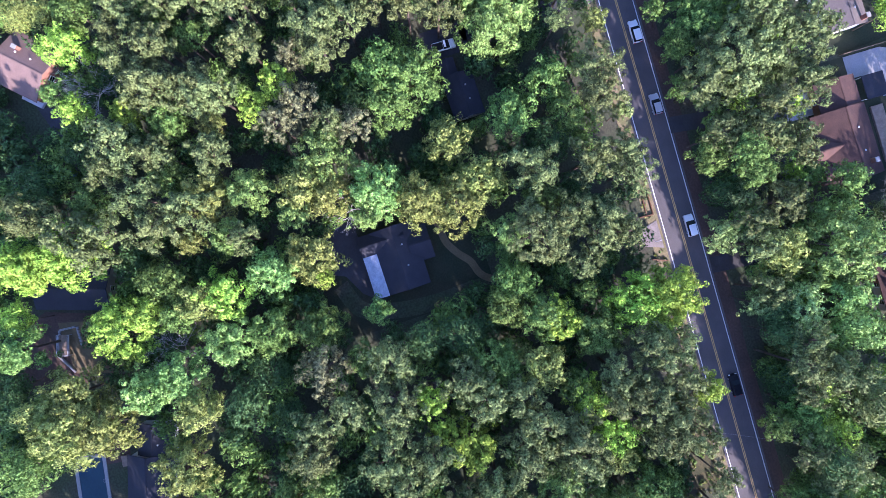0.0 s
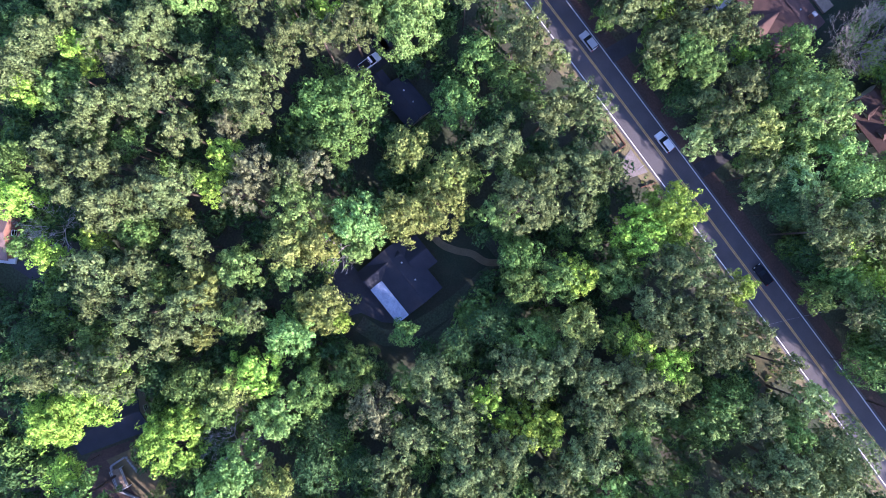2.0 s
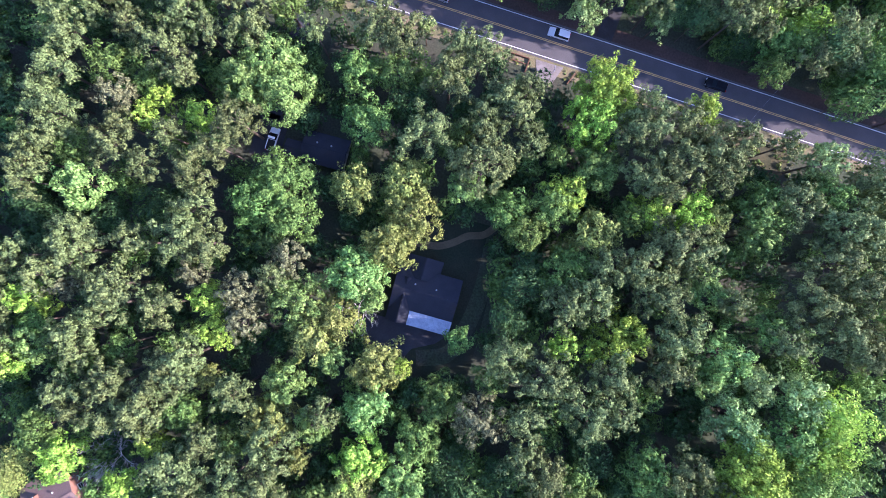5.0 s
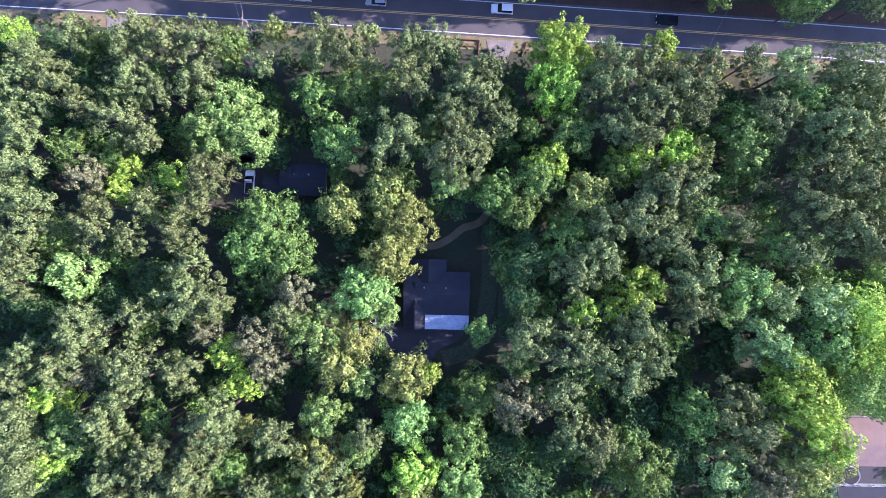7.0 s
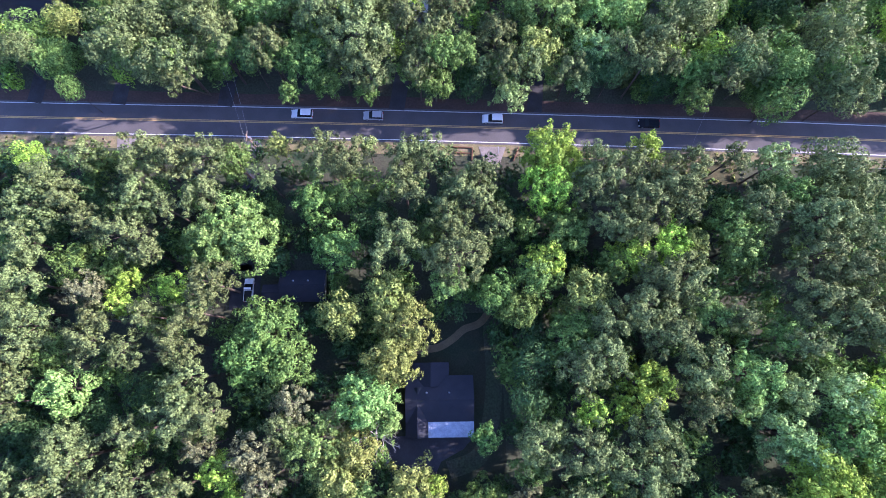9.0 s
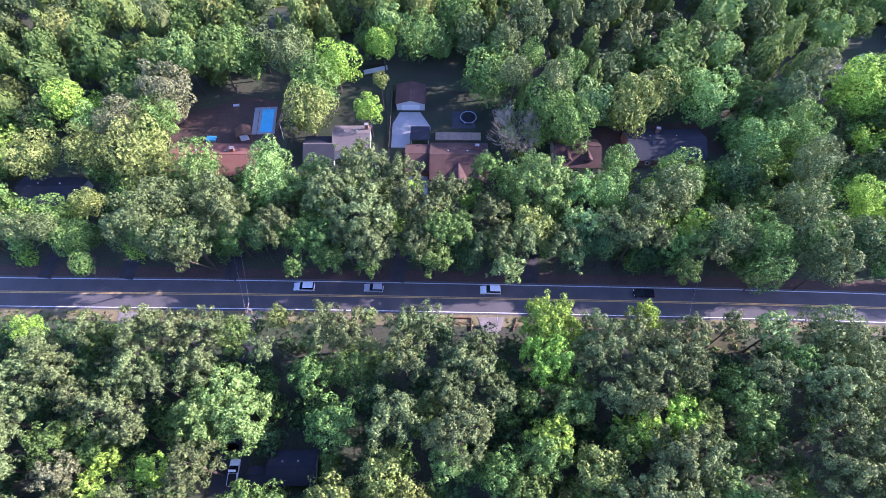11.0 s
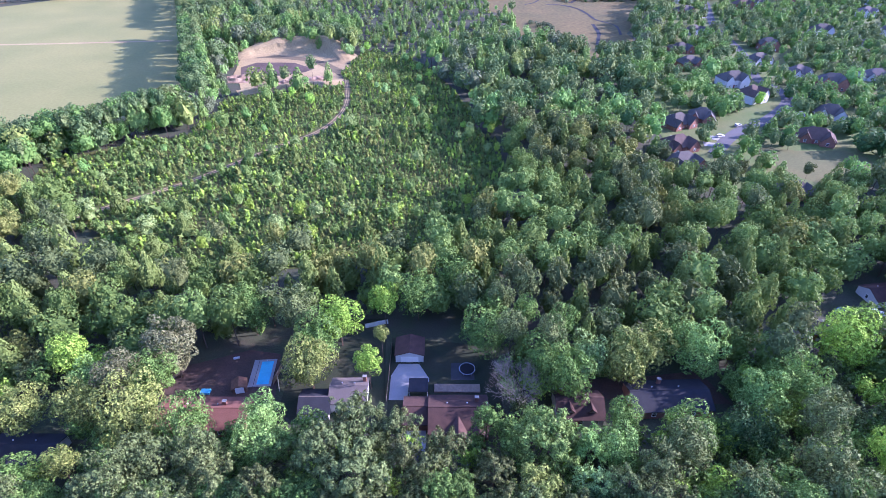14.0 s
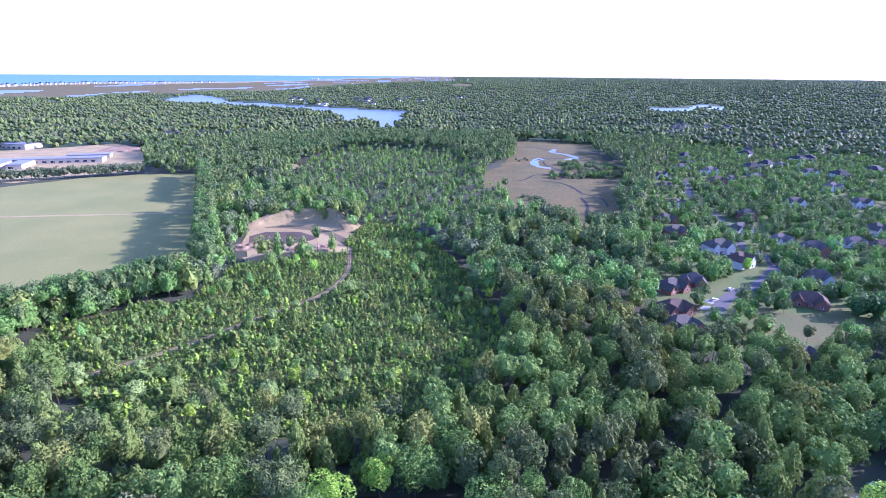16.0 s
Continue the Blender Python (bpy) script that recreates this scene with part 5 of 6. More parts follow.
for x, y, r, h, k in ((160.0, 296.8, 6.5, 13, "green"), (151.4, 286.9, 5, 12, "green"), (270.1, 446.5, 7, 15, "pine"), (285.5, 493.2, 7, 16, "green"), (253.7, 338.5, 7, 14, "mint"), (241.4, 309.0, 7, 14, "green"), (190.0, 269.9, 4.5, 10, "mint"), (204.2, 244.5, 8, 13, "deep"), (210.3, 240.0, 9, 14, "deep"), (166.8, 265.4, 3, 6, "deep"), (168.1, 252.1, 3, 6, "deep"), (157.0, 251.6, 2, 4, "deep"), (144.9, 243.2, 2, 4, "green"), (173.5, 358.4, 7, 14, "mint"), (156.0, 334.3, 6, 13, "green"), (136.7, 316.8, 6, 13, "green"), (103.2, 266.5, 5, 9, "green"), (131.5, 255.6, 3, 5, "green"), (182.8, 308.5, 4, 9, "lime"), (220.5, 332.7, 5, 10, "pine"), (205.9, 319.4, 4, 9, "deep"), (213.1, 306.0, 5, 11, "deep"), (220.2, 296.3, 5, 11, "green"), (198.7, 421.8, 6, 14, "pine"), (231.7, 464.6, 6, 13, "deep"), (236.2, 434.4, 6, 13, "pine"), (270.3, 414.9, 7, 14, "pine"), (278.3, 406.5, 7, 14, "pine"), (280.7, 390.3, 7, 14, "pine"), (321.6, 520.0, 7, 14, "deep"), (232.8, 278.5, 7, 14, "green"), (210.3, 267.1, 5, 10, "deep"), (147.3, 227.1, 5, 8, "green"), (130.1, 223.9, 5, 8, "green")):
    mid.append((x, y, r, h, k))
for k in range(34):
    for row in (0, 5, 10):
        (mid if row < 6 else far).append((-492 + k * 4.6 + fill.uniform(-1.5, 1.5), 560 + k * 1.9 - row + fill.uniform(-2, 2), 3.8, fill.uniform(10, 14), "dull"))
wood("near_woodland", near, 900, 0.072, "mixed broadleaf and pine woodland behind the houses", LEAF, True)
wood("woodland", mid, 230, 0.125, "mixed woodland between field, pit and marsh", LEAF, True)
wood("distant_woodland", far, 44, 0.25, "distant mixed woodland")

bushes = []
for gx in range(-102, 27):
    for gy in range(70, 226):
        x, y = gx * 1.9 + fill.uniform(-0.9, 0.9), gy * 1.9 + fill.uniform(-0.8, 0.8)
        if not young_ground(x, y) or min(abs(x - a) + abs(y - b) for a, b in TRACK[4:]) < 3.4:
            continue
        n1 = noise.noise(Vector((x / 17, y / 9, 2)))
        if fill.random() < 0.03:
            continue
        s = fill.choice((0.6, 0.8, 1.0, 1.3)) * fill.uniform(0.8, 1.25) * (1.05 + 0.5 * max(n1, -0.7))
        bushes.append((x, y, s, s * fill.uniform(1.6, 2.6), fill.choice(("green", "olive", "green", "young", "young", "lime"))))
for k in range(2600):
    x, y = fill.uniform(-178, 60), fill.uniform(400, 830)
    if inside(x, y, YOUNG_WOOD):
        s = fill.uniform(1.2, 2.4)
        bushes.append((x, y, s, s * fill.uniform(1.4, 2.2), fill.choice(("pale", "olive", "young", "mint"))))
wood("young_plantation", bushes, 0, 0, "rows of young planted trees and scrub", solid=(20, 0.52))

clumps = []
dist = 950.0
while dist < 15000:
    wide = max(4.6, 2.1 * dist / 960)
    step = 1.75 * wide / dist
    a = -0.80
    while a < 0.80:
        a += step * fill.uniform(0.7, 1.3)
        d = dist * fill.uniform(0.985, 1.015)
        x, y = d * math.sin(a), d * math.cos(a)
        if sea_side(x, y) or inside(x, y, RIVER) or inside(x, y, LAGOON) or inside(x, y, SCHOOL) or inside(x, y, FIELD) or inside(x, y, MARSH):
            continue
        near_bank = inside(x * 1.07, y * 1.07, RIVER) or inside(x * 1.04, y * 1.04, LAGOON) or sea_side(x * 1.1, y * 1.1) == 3
        # mostly greyed kinds: haze over the far woods is put into leaf colour
        clumps.append((x, y, wide * fill.uniform(0.7, 1.5), fill.uniform(4, 7) if near_bank else fill.uniform(10, 17) * (1 + 0.7 * noise.noise(Vector((x / 160, y / 110, 5)))), fill.choice(("forest", "forest", "dull", "young", "forest", "pine"))))
    dist *= 1.019 if dist < 2400 else 1.045
wood("horizon_woodland", clumps, 0, 0, "woods reaching to the horizon", solid=(2, 5))
tufts = []
for k in range(260):
    x, y = fill.uniform(44, 66), fill.uniform(35.5, 43.5)
    if noise.noise(Vector((x / 3, y / 3, 3))) > -0.05:
        tufts.append((x, y, fill.uniform(0.25, 0.7), fill.uniform(0.3, 0.9), fill.choice(("olive", "dull", "tan", "green"))))
for k in range(900):
    x = fill.uniform(-95, 110)
    off = -fill.uniform(4.5, 6.9)
    if min(abs(x - c) for c in (-68.3, -41, 11.2)) > 3.6:
        tufts.append((x, road_y(x) + off, fill.uniform(0.15, 0.45), fill.uniform(0.2, 0.6), fill.choice(("olive", "tan", "dull", "green"))))
wood("grass_tufts", tufts, 0, 0, "tufts of dry grass and low brush along the sunny verge", LEAF_NEAR, solid=(16, 0.6))

# ---- houses ----
def roof_mesh(lx, ly, eave, rise, axis, over=0.4, thick=0.16):
    """A gable ('x' or 'y' is the ridge's way) or hip roof round the origin, with thickness."""
    bm = bmesh.new()
    a, b = lx / 2 + over, ly / 2 + over
    z0, z1 = eave - over * rise / (min(lx, ly) / 2), eave + rise
    if axis == "flat":
        box(bm, -a, -b, eave, a, b, eave + rise, 0.05)
        return bm
    if axis == "hip":
        d = max(a, b) - min(a, b)
        r0, r1 = ((-d, 0), (d, 0)) if a >= b else ((0, -d), (0, d))
    elif axis == "x":
        r0, r1 = (-a, 0), (a, 0)
    else:
        r0, r1 = (0, -b), (0, b)
    for dz in (0.0,):
        c = [bm.verts.new((x, y, z0)) for x, y in ((-a, -b), (a, -b), (a, b), (-a, b))]
        p, q = bm.verts.new((*r0, z1)), bm.verts.new((*r1, z1))
        if r0[1] == r1[1]:
            fs = [(c[0], c[1], q, p), (c[2], c[3], p, q)]
            if axis == "hip":
                fs += [(c[1], c[2], q), (c[3], c[0], p)]
        else:
            fs = [(c[1], c[2], q, p), (c[3], c[0], p, q)]
            if axis == "hip":
                fs += [(c[0], c[1], p), (c[2], c[3], q)]
        for f in fs:
            bm.faces.new(f)
    ext = bmesh.ops.extrude_face_region(bm, geom=bm.faces[:])
    for v in ext["geom"]:
        if isinstance(v, bmesh.types.BMVert):
            v.co.z += thick
    bmesh.ops.recalc_face_normals(bm, faces=bm.faces)
    return bm


def wall_mesh(lx, ly, eave, rise, axis):
    """Walls as a solid block with gable ends."""
    bm = bmesh.new()
    a, b = lx / 2, ly / 2
    base = [bm.verts.new((x, y, -0.1)) for x, y in ((-a, -b), (a, -b), (a, b), (-a, b))]
    top = [bm.verts.new((x, y, eave)) for x, y in ((-a, -b), (a, -b), (a, b), (-a, b))]
    for i in range(4):
        bm.faces.new((base[i], base[(i + 1) % 4], top[(i + 1) % 4], top[i]))
    bm.faces.new(base[::-1])
    if axis == "x":
        p, q = bm.verts.new((-a, 0, eave + rise - 0.02)), bm.verts.new((a, 0, eave + rise - 0.02))
        for f in ((top[3], top[0], p), (top[1], top[2], q)):
            bm.faces.new(f)
    elif axis == "y":
        p, q = bm.verts.new((0, -b, eave + rise - 0.02)), bm.verts.new((0, b, eave + rise - 0.02))
        for f in ((top[0], top[1], p), (top[2], top[3], q)):
            bm.faces.new(f)
    else:
        bm.faces.new(top)
    bmesh.ops.recalc_face_normals(bm, faces=bm.faces)
    return bm


def window(parent, m, w=1.0, h=1.2):
    """A framed window whose face looks along -y of m."""
    bm = bmesh.new()
    for x0, z0, x1, z1 in ((-w / 2 - 0.1, -0.1, w / 2 + 0.1, 0), (-w / 2 - 0.1, h, w / 2 + 0.1, h + 0.1), (-w / 2 - 0.1, 0, -w / 2, h), (w / 2, 0, w / 2 + 0.1, h), (-w / 2, h / 2 - 0.03, w / 2, h / 2 + 0.03)):
        box(bm, x0, -0.06, z0, x1, 0.02, z1)
    ob = part("window", bm, M_trim, parent)
    ob.matrix_local = m
    bm = bmesh.new()
    box(bm, -w / 2, -0.02, 0, w / 2, 0.01, h)
    part("pane", bm, M_glass, ob, "dark window glass")


def house(x, y, rot, blocks, roof, wall, label, chimney=None, vents=2, door=None, detail=True):
    """blocks: (cx, cy, lx, ly, eave, rise, axis), local metres."""
    root = empty("house", pose(x, y, 0, 0, 0, rot), label, "house", "houses among the trees")
    for cx, cy, lx, ly, eave, rise, axis, *other in blocks:
        w = part("wall", wall_mesh(lx, ly, eave, rise, axis), wall, root)
        w.location = (cx, cy, 0)
        r = part("roof", roof_mesh(lx, ly, eave, rise, axis), other[0] if other else roof, root)
        r.location = (cx, cy, 0.02)
        if axis in "xy" and rise < 3 and detail:
            bm = bmesh.new()
            if axis == "x":
                box(bm, -lx / 2 - 0.4, -0.14, eave + rise + 0.1, lx / 2 + 0.4, 0.14, eave + rise + 0.22, 0.04)
            else:
                box(bm, -0.14, -ly / 2 - 0.4, eave + rise + 0.1, 0.14, ly / 2 + 0.4, eave + rise + 0.22, 0.04)
            cap = part("ridge_cap", bm, roof, root)
            cap.location = (cx, cy, 0)
        if detail:
            n = max(1, int(lx // 3.2))
            for k in range(n):
                u = cx - lx / 2 + lx * (k + 0.5) / n
                window(root, pose(u, cy - ly / 2 - 0.02, 0.9))
                window(root, pose(u, cy + ly / 2 + 0.02, 0.9, 0, 0, 180))
            window(root, pose(cx - lx / 2 - 0.02, cy, 0.9, 0, 0, -90))
            window(root, pose(cx + lx / 2 + 0.02, cy, 0.9, 0, 0, 90))
    cx, cy, lx, ly, eave, rise, axis = blocks[0][:7]
    if detail:
        bm = bmesh.new()
        box(bm, -0.5, -0.08, 0, 0.5, 0.02, 2.05, 0.02)
        d = part("door", bm, M_doorpaint, root, "painted front door")
        d.location = (cx - lx / 2 + lx * 0.42, cy - ly / 2 - 0.02, 0)
        bm = bmesh.new()
        tube(bm, (0.38, -0.14, 1.0), (0.38, -0.06, 1.0), 0.04, 0.03, 8)
        part("door_knob", bm, M_rim, d, "metal door knob")
    for k in range(vents):
        bm = bmesh.new()
        tube(bm, (0, 0, 0), (0, 0, 0.55), 0.09, 0.09, 8)
        bmesh.ops.create_cone(bm, segments=8, radius1=0.2, radius2=0.08, depth=0.12, cap_ends=True, matrix=Matrix.Translation((0, 0, 0.58)))
        v = part("roof_vent", bm, M_rim, root, "small metal roof vent")
        v.location = (cx - lx * 0.2 + k * lx * 0.35, cy + ly * 0.16, eave + rise * 0.62)
    if chimney:
        bm = bmesh.new()
        box(bm, -0.45, -0.35, 0, 0.45, 0.35, chimney[2], 0.02)
        c = part("chimney", bm, M_brick, root, "brick chimney")
        c.location = (chimney[0], chimney[1], 0)
        bm = bmesh.new()
        box(bm, -0.52, -0.42, chimney[2], 0.52, 0.42, chimney[2] + 0.12, 0.02)
        part("chimney_cap", bm, M_concrete, c, "concrete chimney cap")
    return root


# the grey-roofed house in the clearing
h = house(0.6, -8.3, 1.5, [(0.0, 0.2, 12.4, 8.2, 2.7, 1.9, "x"), (-4.2, -2.2, 4.0, 8.6, 2.6, 1.6, "y"), (-1.7, 4.9, 6.4, 3.8, 2.6, 1.6, "y")], M_roof_grey, M_tanwall,
          "grey-shingled house with a pale porch roof in a shaded clearing")
bm = bmesh.new()
box(bm, -2.2, -6.9, 2.75, 6.6, -4.0, 2.83, 0.01)
porch = part("porch_roof", bm, M_metal_roof, h, "ribbed metal porch roof with dark stains, shade put into its blue-grey colour")
bm = bmesh.new()
box(bm, -0.02, -6.9, 2.832, 0.02, -4.0, 2.88)
rib = part("roof_rib", bm, M_metal_roof, porch)
rib.location = (-2.13, 0, 0)
for k in range(1, 22):
    more = new("roof_rib", rib.data)
    more.parent = porch
    more.location = (-2.13 + k * 0.4, 0, 0)
for k in range(4):
    bm = bmesh.new()
    tube(bm, (-2.0 + 2.8 * k, -6.75, 0), (-2.0 + 2.8 * k, -6.75, 2.75), 0.07, 0.07, 8)
    part("porch_post", bm, M_trim, h)
house(-27.4, 13.6, 2, [(0, 0, 8.4, 5.6, 2.6, 1.4, "x"), (-6.0, -1.3, 3.6, 2.7, 2.3, 0.6, "x")], M_roof_grey, M_siding, "dark-roofed cottage with a low lean-to beside the pickup")
house(90.5, -33.6, 1.5, [(0, 0, 18.0, 9.0, 2.8, 1.5, "x")], M_roof_pink, M_siding, "long house with a faded brown roof and pale ridge")
house(94.0, -49.5, 1.5, [(0, 0, 20.0, 13.0, 2.8, 1.2, "x")], M_roof_grey, M_siding, "dark-roofed house behind the paved patio", vents=1)
house(-12.2, -72.6, 73, [(0, 0, 14.0, 8.0, 2.7, 1.6, "x")], M_roof_grey, M_tanwall, "dark-roofed house under overhanging crowns beside a dirt yard", vents=1)
house(-57.6, -69.0, 47, [(0, 0, 9.5, 10.5, 2.8, 1.8, "x"), (-5.5, -3, 4.5, 5, 2.5, 1.0, "x")], M_roof_pink, M_brick, "house with a faded brown roof in dappled shade", chimney=(-2.0, 2.5, 5.2))
house(21.5, -65.5, -15, [(0, 0, 5.8, 6.6, 2.7, 1.5, "x"), (8.2, -1.0, 9.5, 8.6, 2.9, 2.0, "x")], M_roof_grey, M_siding, "grey-roofed house beside the dark pool")
house(-94.5, 76.0, 0, [(0, 0, 15.0, 7.0, 2.7, 1.4, "x"), (2.0, -4.6, 6.4, 4.0, 2.4, 0.6, "x")], M_roof_grey, M_siding, "dark low house with a white-trimmed carport")
house(-57.5, 86.0, 0, [(0, 0, 21.0, 9.4, 2.7, 1.9, "x")], M_roof_red, M_brick, "long brick house with a faded red roof", chimney=(5, 1.5, 5.4))
house(-23.1, 92.5, 1, [(0, 0, 8.8, 7.8, 3.6, 1.7, "x"), (-8.1, -2.5, 7.2, 7.2, 2.7, 1.6, "x", M_roof_grey)], M_roof_taupe, M_siding, "white house with a taupe roof and a dark lower wing", chimney=(3.8, 2.4, 6.2))
house(4.3, 85.8, 0.5, [(0, 0.4, 14.0, 11.0, 2.8, 2.4, "x"), (-10.2, 1.6, 6.0, 8.0, 2.6, 1.5, "x"), (-0.2, -4.2, 4.6, 4.5, 2.7, 1.8, "y"), (4.6, -4.0, 3.4, 4.0, 2.7, 1.4, "y")], M_roof_brown, M_brick,
           "large brown-roofed brick house with front gables", chimney=(4.5, 3.2, 5.6), vents=3)
house(34.0, 89.2, 0, [(0, 0, 11.2, 8.6, 2.8, 2.6, "x"), (-2.6, -1.8, 1.7, 2.6, 4.2, 0.8, "y"), (2.6, -1.8, 1.7, 2.6, 4.2, 0.8, "y")], M_roof_brown, M_tanwall, "brown-roofed house with two dormers", chimney=(-4.2, 2.2, 6.0))
house(57.3, 92.3, 2, [(0, 0, 19.5, 9.5, 2.8, 1.9, "x")], M_roof_grey, M_brick, "long house with a dark grey roof", chimney=(-1.5, 3.4, 5.2))
house(110.0, 118.5, -18, [(0, 0, 12.0, 7.0, 2.7, 1.6, "x")], M_roof_grey, M_siding, "blue-grey roofed house at the edge of the shade")
house(140.5, 134.5, 8, [(0, 0, 12.0, 8.0, 2.7, 1.8, "x")], M_roof_brown, M_siding, "brown-roofed house with a pale porch")

# the housing estate
ESTATE_ROOF = {"brown": M_roof_pebble, "grey": M_roof_slate, "taupe": M_roof_taupe}
er = random.Random(5)
for ex, ey, ea, col in ESTATE:
    far_off = math.hypot(ex, ey) > 330
    tall = 5.0 if far_off and er.random() < 0.5 else 2.7
    wallm = M_siding if far_off and er.random() < 0.75 else M_brick
    w, dd = er.uniform(13, 17), er.uniform(9.5, 12)
    house(ex, ey, ea, [(0, 0, w, dd, tall, 4.2, "hip"), (w * 0.28, -dd * 0.42, 6.0, 6.0, tall, 3.4, "y"), (-w * 0.3, -dd * 0.38, 4.5, 4.5, tall, 2.8, "y")],
          ESTATE_ROOF[col], wallm, "suburban house with steep %s shingle roof and front gables" % col, vents=1)


def far_town(name, spots_xy, size, label, floors=1):
    """Tiny houses far off, as one mesh: pale walls and dark roofs."""
    bm = bmesh.new()
    for x, y, s, hh, turn in spots_xy:
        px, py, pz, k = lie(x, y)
        m = Matrix.Translation((px, py, pz)) @ Matrix.Rotation(turn, 4, "Z") @ Matrix.Scale(k, 4)
        q = bmesh.ops.create_cube(bm, size=1, matrix=m @ Matrix.Translation((0, 0, hh / 2)) @ Matrix.Diagonal((s * 1.3, s, hh, 1)))
        if floors == 1:
            c = bmesh.ops.create_cone(bm, segments=4, radius1=s * 0.95, radius2=s * 0.25, depth=hh * 0.45, cap_ends=True, matrix=m @ Matrix.Translation((0, 0, hh * 1.22)) @ Matrix.Diagonal((1.3, 1, 1, 1)) @ Matrix.Rotation(radians(45), 4, "Z"))
            for f in {f for v in c["verts"] for f in v.link_faces}:
                f.material_index = 1
    return tagged(part(name, bm, [M_siding, M_roof_grey]), label, "houses", kind="stuff")


town = random.Random(9)
beach = []
for k in range(74):
    a = radians(-42 + 20.5 * k / 74 + town.uniform(-0.1, 0.1))
    dist = (5200 + 90 * (math.degrees(a) + 40) + 250 * math.sin(math.degrees(a) * 0.35)) * 0.955
    beach.append((dist * math.sin(a), dist * math.cos(a), town.uniform(8, 15), town.uniform(11, 17), town.uniform(-0.5, 0.5)))
far_town("beach_houses", beach, 12, "row of white beach houses along the sea")
blocks_far = []
for k in range(30):
    a = radians(-12.9 + 5.6 * k / 30)
    blocks_far.append((7600 * math.sin(a), 7600 * math.cos(a), town.uniform(10, 22), town.uniform(9, 18) if k > 3 else 34, 0))
for k in range(14):
    a = radians(-5 + 8 * town.random())
    blocks_far.append((8600 * math.sin(a), 8600 * math.cos(a), town.uniform(12, 22), town.uniform(16, 30), 0))
far_town("seaside_towers", blocks_far, 12, "pale apartment blocks on the far shore", floors=2)
homes = []
for k in range(70):
    d, a = town.uniform(740, 1400), radians(town.uniform(19, 41))
    homes.append((d * math.sin(a), d * math.cos(a), town.uniform(9, 13), town.uniform(7, 9.5), town.uniform(0, 3)))
for k in range(26):
    d, a = town.uniform(1950, 2500), radians(town.uniform(-20, 12))
    if inside(d * math.sin(a), d * math.cos(a), RIVER):
        continue
    homes.append((d * math.sin(a), d * math.cos(a), town.uniform(12, 18), town.uniform(11, 15), town.uniform(0, 3)))
for k in range(9):
    d, a = town.uniform(1000, 1060), radians(town.uniform(-28, -21))
    homes.append((d * math.sin(a), d * math.cos(a), town.uniform(10, 14), town.uniform(9, 12), town.uniform(0, 3)))
far_town("distant_homes", homes, 10, "distant white houses among trees")


# ---- building site ----
def site_building(x, y, rot, wings, label):
    root = empty("school_building", pose(x, y, 0, 0, 0, rot), label, "building")
    for cx, cy, lx, ly, hh in wings:
        bm = bmesh.new()
        box(bm, cx - lx / 2, cy - ly / 2, 0, cx + lx / 2, cy + ly / 2, hh, 0.1)
        part("wall", bm, M_tanwall, root)
        bm = bmesh.new()
        box(bm, cx - lx / 2 - 0.8, cy - ly / 2 - 0.8, hh, cx + lx / 2 + 0.8, cy + ly / 2 + 0.8, hh + 0.7, 0.1)
        part("roof", bm, M_flatroof, root)
        for k in range(int(lx // 9)):
            u = cx - lx / 2 + 4.5 + 9 * k
            window(root, pose(u, cy - ly / 2 - 0.04, 1.2), 5.0, 2.4)
    return root


site_building(-482, 694, 15, [(0, 0, 96, 18, 6), (-34, -28, 16, 38, 5.5), (-60, -20, 18, 56, 5.5), (20, 40, 50, 14, 4.5), (-84, -8, 20, 30, 5)], "long unfinished school building with pale flat roofs")
site_building(-640, 830, -10, [(0, 0, 60, 30, 7)], "pale flat-roofed building beyond the site")


def heap(x, y, r, hh, label="rough heap of bare sand and soil"):
    bm = bmesh.new()
    bmesh.ops.create_grid(bm, x_segments=18, y_segments=18, size=1)
    for v in bm.verts:
        d = min(1.0, v.co.length)
        z = (1 - d * d) * (0.6 + 0.7 * noise.noise(Vector((v.co.x * 2.3 + x, v.co.y * 2.3 + y, 0))))
        v.co = Vector((v.co.x * r * 1.5, v.co.y * r, max(-0.2, z * hh)))
    ob = part("spoil_heap", bm, M_dirt_pile)
    ob.location = (x, y, 0.1)
    return tagged(ob, label, "heap", "spoil heaps")


for hx, hy, hr, hh in ((-110, 338, 6, 3), (-96, 343, 5, 3), (-129, 347, 7, 3.5), (-80, 350, 5, 2), (-360, 780, 26, 9), (-330, 700, 20, 5), (-470, 815, 24, 6)):
    heap(hx, hy, hr, hh)

